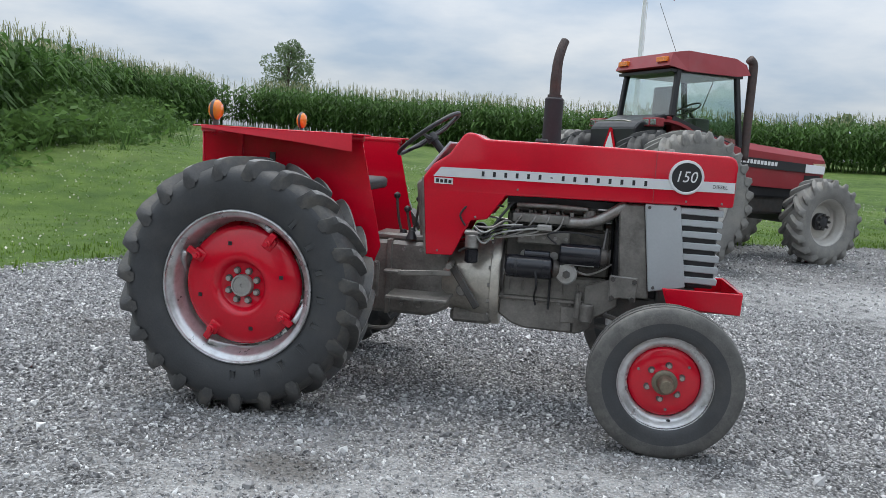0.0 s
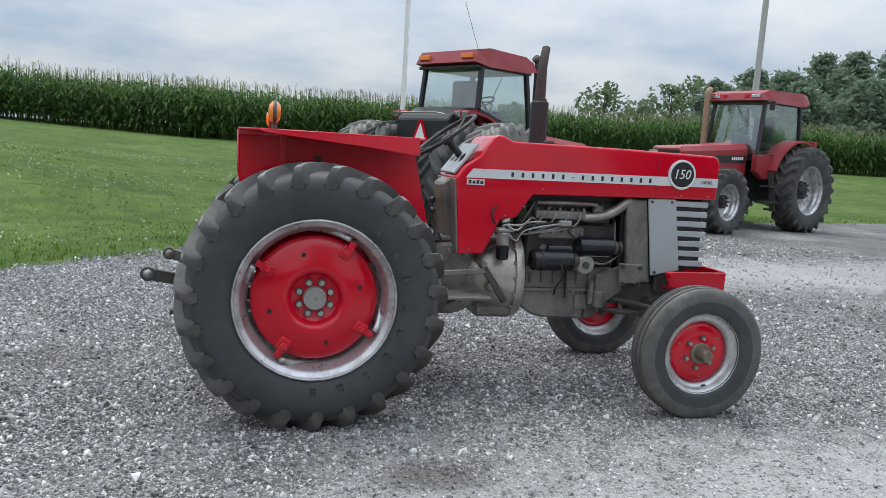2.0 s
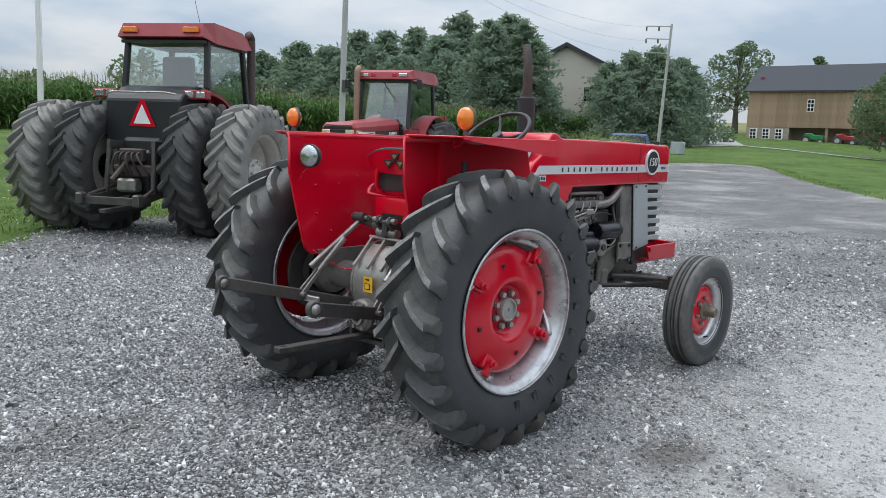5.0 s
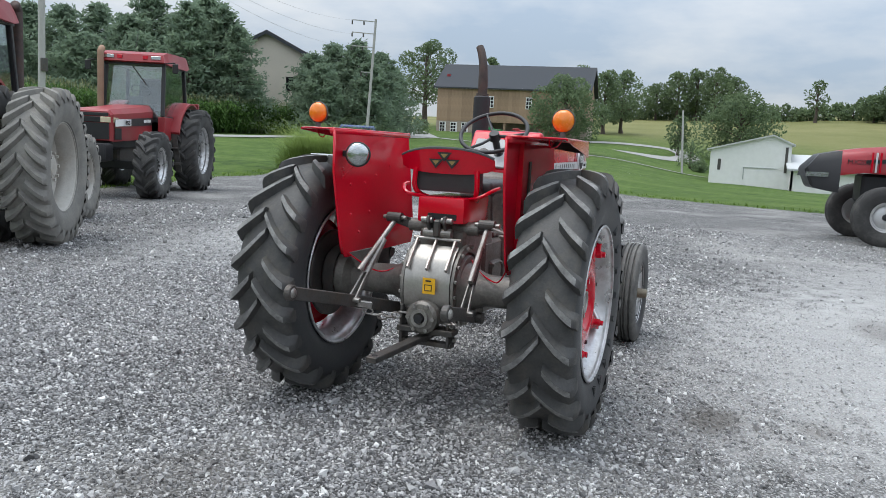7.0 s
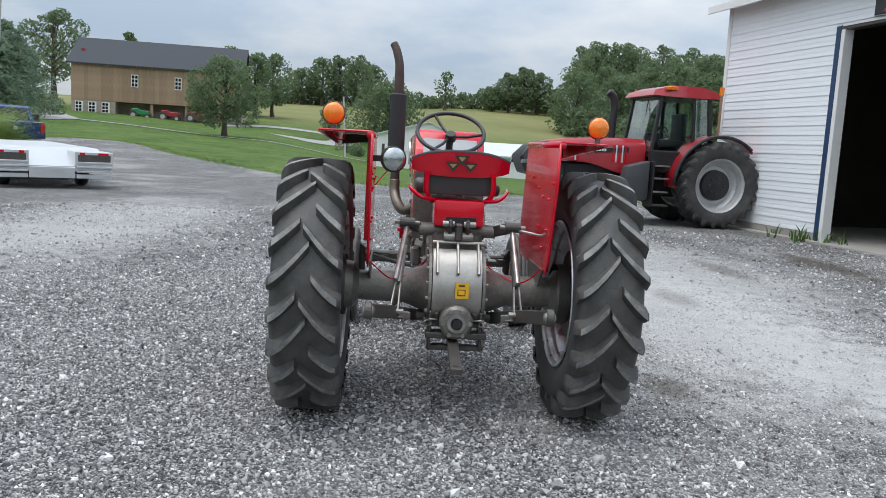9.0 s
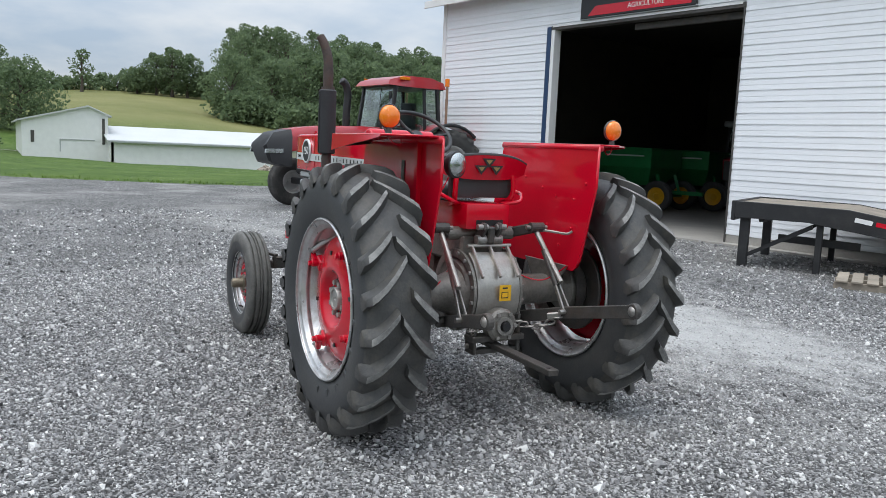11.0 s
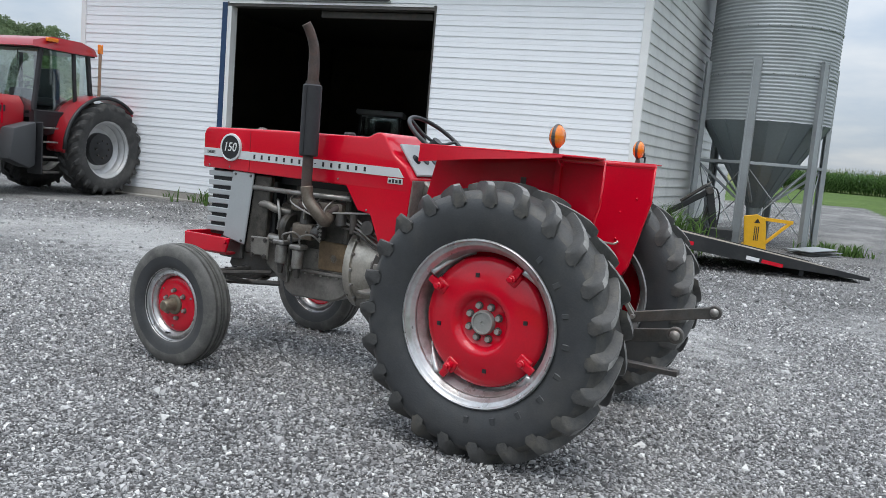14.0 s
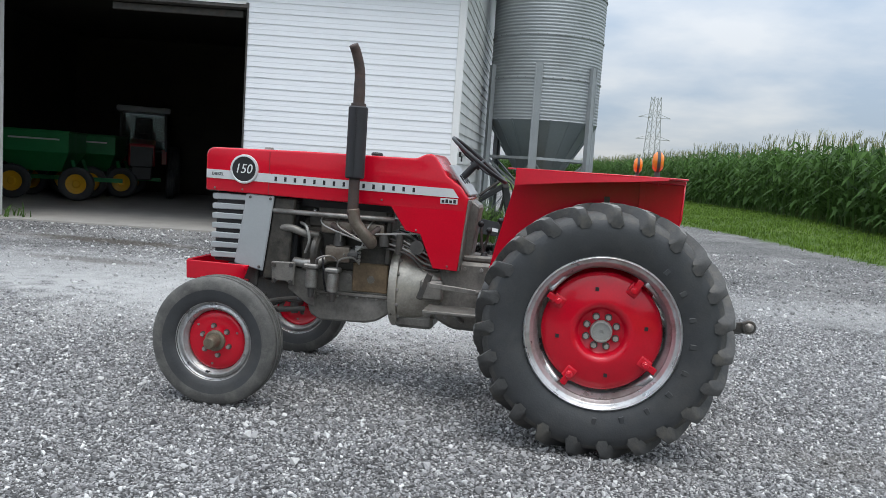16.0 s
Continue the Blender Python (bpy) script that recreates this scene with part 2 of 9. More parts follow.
def part(name, bm, material, parent=None, label="", smooth=False, at=None):
    ob = new(name, bm if isinstance(bm, bpy.types.Mesh) else mesh_of(name, bm, material, smooth))
    if parent is not None:
        ob.parent = parent
    if at is not None:
        ob.matrix_basis = at
    if label:
        ob["label"] = label
    return ob


def box(x0, x1, y0, y1, z0, z1, bev=0.0, bm=None, m=None, seg=1):
    b = bmesh.new()
    bmesh.ops.create_cube(b, size=1)
    for v in b.verts:
        v.co = Vector((x0 + (v.co.x + 0.5) * (x1 - x0), y0 + (v.co.y + 0.5) * (y1 - y0), z0 + (v.co.z + 0.5) * (z1 - z0)))
    if bev:
        bmesh.ops.bevel(b, geom=b.edges[:], offset=bev, segments=seg, affect="EDGES", profile=0.6)
    return join(bm, b, m)


def join(bm, b, m=None):
    """Puts b into bm (or gives b back), moved by m."""
    if m is not None:
        bmesh.ops.transform(b, matrix=m, verts=b.verts)
    if bm is None:
        return b
    tmp = bpy.data.meshes.new("tmp")
    b.to_mesh(tmp)
    b.free()
    bm.from_mesh(tmp)
    bpy.data.meshes.remove(tmp)
    return bm


def aim(p, q):
    """The pose at p whose z axis points to q."""
    p, q = Vector(p), Vector(q)
    return Matrix.Translation(p) @ (q - p).to_track_quat("Z", "Y").to_matrix().to_4x4()


def rod(p, q, r0, r1=None, seg=12, bm=None, bev=0.0):
    p, q = Vector(p), Vector(q)
    r1 = r0 if r1 is None else r1
    b = bmesh.new()
    bmesh.ops.create_cone(b, cap_ends=True, segments=seg, radius1=r0, radius2=r1, depth=(q - p).length)
    if bev:
        caps = [e for e in b.edges if abs(e.verts[0].co.z - e.verts[1].co.z) < 1e-6]
        bmesh.ops.bevel(b, geom=caps, offset=bev, segments=1, affect="EDGES")
    bmesh.ops.translate(b, vec=(0, 0, (q - p).length / 2), verts=b.verts)
    return join(bm, b, aim(p, q))


def bar(p, q, w, h, bm=None, bev=0.003, up=(0, 0, 1)):
    """A rectangular bar from p to q, w wide and h high."""
    p, q = Vector(p), Vector(q)
    d = (q - p).normalized()
    side = d.cross(Vector(up))
    side = side.normalized() if side.length > 1e-5 else Vector((1, 0, 0))
    top = side.cross(d)
    m = Matrix((side, d, top)).transposed().to_4x4()
    m.translation = p
    return box(-w / 2, w / 2, 0, (q - p).length, -h / 2, h / 2, bev, bm, m)


def tube(points, r, seg=10, bm=None, closed=False, radii=None, cap=True):
    """A pipe of round section along points."""
    pts = [Vector(p) for p in points]
    n = len(pts)
    b = bmesh.new()
    rings = []
    ref = None
    for i, p in enumerate(pts):
        a = pts[(i - 1) % n] if (closed or i) else p
        c = pts[(i + 1) % n] if (closed or i < n - 1) else p
        d = (c - a).normalized()
        if ref is None:
            ref = d.orthogonal().normalized()
        ref = (ref - d * ref.dot(d)).normalized()
        s = d.cross(ref)
        rr = radii[i] if radii else r
        rings.append([b.verts.new(p + (ref * math.cos(2 * math.pi * k / seg) + s * math.sin(2 * math.pi * k / seg)) * rr) for k in range(seg)])
    for i in range(n if closed else n - 1):
        u, v = rings[i], rings[(i + 1) % n]
        for k in range(seg):
            b.faces.new((u[k], u[(k + 1) % seg], v[(k + 1) % seg], v[k]))
    if cap and not closed:
        b.faces.new(rings[0][::-1])
        b.faces.new(rings[-1])
    return join(bm, b)


def arc(points, n=6):
    """A smooth line through points (Catmull-Rom)."""
    P = [Vector(p) for p in points]
    out = []
    for i in range(len(P) - 1):
        a, b, c, d = P[max(i - 1, 0)], P[i], P[i + 1], P[min(i + 2, len(P) - 1)]
        for k in range(n):
            t = k / n
            out.append(0.5 * (2 * b + (c - a) * t + (2 * a - 5 * b + 4 * c - d) * t * t + (3 * b - a - 3 * c + d) * t ** 3))
    return out + [P[-1]]


def lathe(profile, seg=32, bm=None, m=None, axis="y", cap=False):
    """Turns a profile of (radius, offset along the axis) round the y (or z, x) axis."""
    b = bmesh.new()
    rings = []
    for r, o in profile:
        ring = []
        for k in range(seg):
            a = 2 * math.pi * k / seg
            c, s = r * math.cos(a), r * math.sin(a)
            ring.append(b.verts.new((c, o, s) if axis == "y" else (c, s, o) if axis == "z" else (o, c, s)))
        rings.append(ring)
    for u, v in zip(rings, rings[1:]):
        for k in range(seg):
            b.faces.new((u[k], u[(k + 1) % seg], v[(k + 1) % seg], v[k]))
    if cap:
        b.faces.new(rings[0])
        b.faces.new(rings[-1][::-1])
    bmesh.ops.recalc_face_normals(b, faces=b.faces[:])
    return join(bm, b, m)


def prism(poly, y0, y1, bev=0.0, bm=None, m=None, plane="xz", seg=1):
    """An outline in the xz (xy, yz) plane, given thickness along the third axis."""
    b = bmesh.new()
    put = {"xz": lambda p, o: (p[0], o, p[1]), "xy": lambda p, o: (p[0], p[1], o), "yz": lambda p, o: (o, p[0], p[1])}[plane]
    a = [b.verts.new(put(p, y0)) for p in poly]
    c = [b.verts.new(put(p, y1)) for p in poly]
    n = len(poly)
    b.faces.new(a)
    b.faces.new(c[::-1])
    for i in range(n):
        b.faces.new((a[i], c[i], c[(i + 1) % n], a[(i + 1) % n]))
    bmesh.ops.recalc_face_normals(b, faces=b.faces[:])
    if bev:
        bmesh.ops.bevel(b, geom=b.edges[:], offset=bev, segments=seg, affect="EDGES", profile=0.6, clamp_overlap=True)
    return join(bm, b, m)


def loft(sections, bm=None, cap=True, closed=True):
    """Joins rings of points, all of one length, into a skin."""
    b = bmesh.new()
    R = [[b.verts.new(p) for p in s] for s in sections]
    n = len(R[0])
    for u, v in zip(R, R[1:]):
        for k in range(n if closed else n - 1):
            b.faces.new((u[k], u[(k + 1) % n], v[(k + 1) % n], v[k]))
    if cap and closed:
        b.faces.new(R[0][::-1])
        b.faces.new(R[-1])
    bmesh.ops.recalc_face_normals(b, faces=b.faces[:])
    return join(bm, b)


def ball(c, r, bm=None, sub=2, scale=(1, 1, 1)):
    b = bmesh.new()
    bmesh.ops.create_icosphere(b, subdivisions=sub, radius=r)
    return join(bm, b, Matrix.Translation(c) @ Matrix.Diagonal((*scale, 1)))


def bolt(p, d, r=0.012, h=0.012, bm=None):
    p = Vector(p)
    return rod(p, p + Vector(d).normalized() * h, r, r * 0.92, 6, bm)


def soup(name, verts, faces, material, parent=None, mat_index=None):
    """Many small faces as one mesh, from arrays."""
    me = bpy.data.meshes.new(name)
    me.from_pydata(np.asarray(verts).tolist(), [], np.asarray(faces).tolist() if not isinstance(faces, list) else faces)
    for m in material if isinstance(material, (list, tuple)) else (material,):
        me.materials.append(m)
    if mat_index is not None:
        me.polygons.foreach_set("material_index", np.asarray(mat_index, dtype=np.int32))
    ob = new(name, me)
    if parent is not None:
        ob.parent = parent
    return ob


def text_bm(body, size, depth=0.002):
    """Letters in the built-in font, as a mesh in the xy plane, centred."""
    cu = bpy.data.curves.new("letters", "FONT")
    cu.body = body
    cu.size = size
    cu.extrude = depth
    cu.align_x, cu.align_y = "CENTER", "CENTER"
    cu.resolution_u = 3
    ob = bpy.data.objects.new("letters", cu)
    scene.collection.objects.link(ob)
    bpy.context.view_layer.update()
    me = bpy.data.meshes.new_from_object(ob.evaluated_get(bpy.context.evaluated_depsgraph_get()))
    bpy.data.objects.remove(ob)
    b = bmesh.new()
    b.from_mesh(me)
    bpy.data.meshes.remove(me)
    return b

# ---------------------------------------------------------------- ground
AZ = (-180, -110, -95, -60, -20, -7, 0, 10, 20, 35, 60, 90, 125, 180)
RING = (9, 14, 25, 50, 90, 150, 240)
RISE = np.array((
    (0, .2, .5, 1, 1, 1, 1), (0, .15, .5, .9, 1, 1, 1), (0, .06, .2, .5, .8, 1, 1), (0, 0, 0, -.5, -1, 3, 15), (0, 0, 0, -.6, -1.6, 3, 15),
    (0, 0, 0, -.4, -1.4, 6, 15), (0, 0, 0, -.2, -.1, 6, 13.5), (0, 0, 0, .6, 2, 6, 12.5), (0, 0, 0, .8, 2.6, 6, 10), (0, 0, 0, .9, 2.3, 5, 8),
    (0, .06, .2, 1.5, 2, 3, 4), (0, .15, .5, 1.7, 2, 3, 4), (0, .85, 1.3, 2, 2, 2, 2), (0, .2, .5, 1, 1, 1, 1)))


def height(x, y):
    """The lie of the land, for numbers or arrays."""
    x, y = np.asarray(x, float), np.asarray(y, float)
    r = np.hypot(x, y)
    a = np.degrees(np.arctan2(y, x))
    i = np.clip(np.searchsorted(AZ, a, side="right") - 1, 0, len(AZ) - 2)
    az = np.array(AZ)
    f = (a - az[i]) / (az[i + 1] - az[i])
    f = f * f * (3 - 2 * f)
    j = np.clip(np.searchsorted(RING, r, side="right") - 1, 0, len(RING) - 2)
    rg = np.array(RING)
    g = np.clip((r - rg[j]) / (rg[j + 1] - rg[j]), 0, 1)
    top = RISE[i, j] * (1 - g) + RISE[i, j + 1] * g
    bot = RISE[i + 1, j] * (1 - g) + RISE[i + 1, j + 1] * g
    return top * (1 - f) + bot * f


def H(x, y):
    return float(height(x, y))


PAD = ((-3.6, 2.2), (-3.05, 3.4), (-2.4, 4.1), (1.6, 8.6), (9.1, 11.7), (17.4, 14.5), (26, 15.4), (38, 20.0), (44, 18.8), (44.5, 16.2),
       (42, 14), (35, 10.2), (27, 4.5), (23.4, 1.8), (21.5, -2.2), (20.6, -5.5), (20, -10), (19, -30), (3, -45), (-1, -45),
       (-3.5, -19.2), (-5, -13.7), (-6, -11), (-10, -7), (-14, -4), (-9, 0.5))


def inside_pad(x, y):
    """Signed distance to the gravel's edge: positive on the gravel."""
    x, y = np.asarray(x, float), np.asarray(y, float)
    d = np.full(x.shape, 1e9)
    ins = np.zeros(x.shape, bool)
    for (ax, ay), (bx, by) in zip(PAD, PAD[1:] + PAD[:1]):
        ex, ey = bx - ax, by - ay
        t = np.clip(((x - ax) * ex + (y - ay) * ey) / (ex * ex + ey * ey), 0, 1)
        d = np.minimum(d, np.hypot(x - ax - t * ex, y - ay - t * ey))
        hit = ((ay > y) != (by > y)) & (x < (bx - ax) * (y - ay) / (by - ay if by != ay else 1e-9) + ax)
        ins ^= hit
    return np.where(ins, d, -d)


DUST, DAMP = (0.50, 0.495, 0.485, 1), (0.085, 0.072, 0.058, 1)
# patches on the yard: place, half lengths, strength
DUSTY = ((5.5, -3.4, 3.2, 1.5, 0.45), (2.6, -2.3, 3.0, 1.3, 0.62), (1.0, -3.0, 1.8, 0.8, 0.45), (9.5, -2.5, 5.0, 1.6, 0.22), (8.0, 4.5, 5.0, 1.6, 0.5), (-3.2, -5.0, 2.2, 1.2, 0.35))
STAINS = ((0.47, -1.36, 0.24, 0.15, 0.55), (6.7, -5.98, 1.45, 0.30, 0.8), (5.83, -4.06, 0.9, 0.22, 0.5), (0.55, -1.9, 0.16, 0.12, 0.3),
          (3.6, -2.6, 0.5, 0.2, 0.35), (-1.5, 0.6, 0.45, 0.3, 0.3))


def stained(N, L, pos, col):
    """Damp brown patches on the gravel, with ragged edges."""
    n = N("ShaderNodeTexNoise")
    n.inputs["Scale"].default_value = 5.0
    n.inputs["Detail"].default_value = 6
    L(pos, n.inputs["Vector"])
    for x, y, rx, ry, amt in DUSTY + STAINS:
        mp = N("ShaderNodeMapping")
        mp.vector_type = "TEXTURE"
        mp.inputs["Location"].default_value = (x, y, 0)
        mp.inputs["Scale"].default_value = (rx, ry, 1)
        L(pos, mp.inputs["Vector"])
        ln = N("ShaderNodeVectorMath")
        ln.operation = "LENGTH"
        L(mp.outputs[0], ln.inputs[0])
        ad = N("ShaderNodeMath")
        ad.operation = "MULTIPLY_ADD"
        ad.inputs[1].default_value = 1.6
        L(n.outputs["Fac"], ad.inputs[0])
        L(ln.outputs["Value"], ad.inputs[2])
        mr = N("ShaderNodeMapRange")
        mr.inputs["From Min"].default_value = 2.05
        mr.inputs["From Max"].default_value = 1.35
        mr.inputs["To Max"].default_value = amt
        L(ad.outputs[0], mr.inputs["Value"])
        mx = N("ShaderNodeMix")
        mx.data_type = "RGBA"
        mx.inputs[7].default_value = DUST if (x, y, rx, ry, amt) in DUSTY else DAMP
        L(mr.outputs[0], mx.inputs[0])
        L(col, mx.inputs[6])
        col = mx.outputs[2]
    return col


def ground_material():
    m, nt, N, L, b = nodes_of("gravel_and_lawn")
    tc = N("ShaderNodeTexCoord")
    pos = tc.outputs["Object"]

    def noise_at(scale, detail=4, rough=0.55):
        n = N("ShaderNodeTexNoise")
        n.inputs["Scale"].default_value = scale
        n.inputs["Detail"].default_value = detail
        n.inputs["Roughness"].default_value = rough
        L(pos, n.inputs["Vector"])
        return n.outputs["Fac"]

    def ramp(src, *stops):
        r = N("ShaderNodeValToRGB")
        e = r.color_ramp.elements
        while len(e) < len(stops):
            e.new(0.5)
        for el, (p, c) in zip(e, stops):
            el.position, el.color = p, (*c, 1)
        L(src, r.inputs[0])
        return r.outputs[0]

    def mixc(f, a, c, mode="MIX"):
        x = N("ShaderNodeMix")
        x.data_type, x.blend_type = "RGBA", mode
        for s, k in ((f, 0), (a, 6), (c, 7)):
            if hasattr(s, "links"):
                L(s, x.inputs[k])
            else:
                x.inputs[k].default_value = s
        return x.outputs[2]

    def rng(src, a, c, lo=0.0, hi=1.0):
        x = N("ShaderNodeMapRange")
        for k, v in zip(("From Min", "From Max", "To Min", "To Max"), (a, c, lo, hi)):
            x.inputs[k].default_value = v
        L(src, x.inputs["Value"])
        return x.outputs[0]

    # crushed limestone: stones of about three centimetres among fines
    v1 = N("ShaderNodeTexVoronoi")
    v1.inputs["Scale"].default_value = 58
    L(pos, v1.inputs["Vector"])
    v2 = N("ShaderNodeTexVoronoi")
    v2.inputs["Scale"].default_value = 105
    L(pos, v2.inputs["Vector"])
    sep1 = N("ShaderNodeSeparateColor")
    L(v1.outputs["Color"], sep1.inputs[0])
    sep2 = N("ShaderNodeSeparateColor")
    L(v2.outputs["Color"], sep2.inputs[0])
    stone1 = ramp(sep1.outputs[0], (0.0, (0.13, 0.128, 0.130)), (0.5, (0.35, 0.346, 0.346)), (0.85, (0.52, 0.512, 0.508)), (1.0, (0.74, 0.73, 0.71)))
    stone2 = ramp(sep2.outputs[0], (0.0, (0.14, 0.137, 0.138)), (0.6, (0.37, 0.365, 0.36)), (1.0, (0.66, 0.645, 0.62)))
    fine = mixc(0.5, stone1, stone2)
    # crevices between stones scaled darker: their shade is put into the colour
    gap_shade = rng(v1.outputs["Distance"], 0.30, 0.62, 1.0, 0.22)
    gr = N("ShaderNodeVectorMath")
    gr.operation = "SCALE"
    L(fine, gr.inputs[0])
    L(gap_shade, gr.inputs[3])
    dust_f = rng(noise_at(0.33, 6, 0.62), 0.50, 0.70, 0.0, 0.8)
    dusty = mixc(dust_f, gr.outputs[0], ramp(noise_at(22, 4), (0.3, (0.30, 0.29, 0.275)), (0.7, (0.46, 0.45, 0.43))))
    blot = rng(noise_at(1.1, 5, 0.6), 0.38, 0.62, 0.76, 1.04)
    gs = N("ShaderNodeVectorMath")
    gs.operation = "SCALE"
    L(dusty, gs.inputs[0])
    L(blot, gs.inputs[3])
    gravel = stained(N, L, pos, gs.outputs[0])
    # lawn: mown grass with clover, a drier hayfield far out
    g1 = ramp(noise_at(0.35, 5), (0.34, (0.042, 0.084, 0.014)), (0.5, (0.078, 0.140, 0.023)), (0.66, (0.145, 0.20, 0.052)))
    g1 = mixc(0.5, g1, ramp(noise_at(1.9, 5, 0.6), (0.38, (0.042, 0.084, 0.014)), (0.62, (0.125, 0.19, 0.038))))
    g2 = ramp(noise_at(55, 4, 0.7), (0.3, (0.35, 0.35, 0.35)), (0.7, (1.0, 1.0, 1.0)))
    lawn = mixc(0.6, g1, mixc(1.0, g1, g2, "MULTIPLY"))
    clov = N("ShaderNodeTexVoronoi")
    clov.inputs["Scale"].default_value = 9
    L(pos, clov.inputs["Vector"])
    cf = N("ShaderNodeMath")
    cf.operation = "MULTIPLY"
    L(rng(clov.outputs["Distance"], 0.16, 0.10), cf.inputs[0])
    L(rng(noise_at(0.28, 3), 0.50, 0.62), cf.inputs[1])
    lawn = mixc(cf.outputs[0], lawn, (0.42, 0.42, 0.34, 1))
    far = N("ShaderNodeAttribute")
    far.attribute_name = "field"
    hay = ramp(noise_at(0.05, 6, 0.65), (0.3, (0.13, 0.14, 0.045)), (0.7, (0.21, 0.20, 0.085)))
    lawn = mixc(far.outputs["Fac"], lawn, hay)
    edge = N("ShaderNodeAttribute")
    edge.attribute_name = "pad"
    ad = N("ShaderNodeMath")
    ad.operation = "ADD"
    L(edge.outputs["Fac"], ad.inputs[0])
    L(rng(noise_at(3.2, 6, 0.75), 0.2, 0.8, -0.55, 0.55), ad.inputs[1])
    f = rng(ad.outputs[0], -0.08, 0.10)
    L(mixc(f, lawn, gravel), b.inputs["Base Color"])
    b.inputs["Roughness"].default_value = 0.9
    b.inputs["Specular IOR Level"].default_value = 0.2
    hgt = N("ShaderNodeMix")
    L(f, hgt.inputs[0])
    L(noise_at(40, 4, 0.7), hgt.inputs[2])
    inv = N("ShaderNodeMath")
    inv.operation = "SUBTRACT"
    inv.inputs[0].default_value = 1.0
    L(v1.outputs["Distance"], inv.inputs[1])
    L(inv.outputs[0], hgt.inputs[3])
    bp = N("ShaderNodeBump")
    bp.inputs["Strength"].default_value = 0.8
    bp.inputs["Distance"].default_value = 0.02
    L(hgt.outputs[0], bp.inputs["Height"])
    L(bp.outputs[0], b.inputs["Normal"])
    return m


GROUND = ground_material()


def build_ground():
    rad = [0.4]
    while rad[-1] < 2600:
        rad.append(rad[-1] * 1.034)
    rad = np.array(rad)
    n = 420
    th = np.linspace(0, 2 * np.pi, n, endpoint=False)
    R, T = np.meshgrid(rad, th, indexing="ij")
    X, Y = R * np.cos(T), R * np.sin(T)
    Z = height(X, Y)
    verts = np.stack([X, Y, Z], -1).reshape(-1, 3)
    verts = np.vstack([verts, [[0, 0, 0]]])
    k = len(rad)
    i, j = np.meshgrid(np.arange(k - 1), np.arange(n), indexing="ij")
    a = i * n + j
    faces = np.stack([a, a + n, (i + 1) * n + (j + 1) % n, i * n + (j + 1) % n], -1).reshape(-1, 4).tolist()
    c = len(verts) - 1
    faces += [[c, q, (q + 1) % n] for q in range(n)]
    ob = soup("ground", verts, faces, GROUND)
    ob.data.shade_smooth()
    pad = ob.data.attributes.new("pad", "FLOAT", "POINT")
    pad.data.foreach_set("value", np.clip(inside_pad(verts[:, 0], verts[:, 1]), -3, 3).astype(np.float32))
    fld = ob.data.attributes.new("field", "FLOAT", "POINT")
    r = np.hypot(verts[:, 0], verts[:, 1])
    fld.data.foreach_set("value", np.clip((r - 105) / 40, 0, 1).astype(np.float32))
    return tagged(ob, "grey crushed-stone yard with mown lawn and fields around it", "ground", kind="structure")


build_ground()

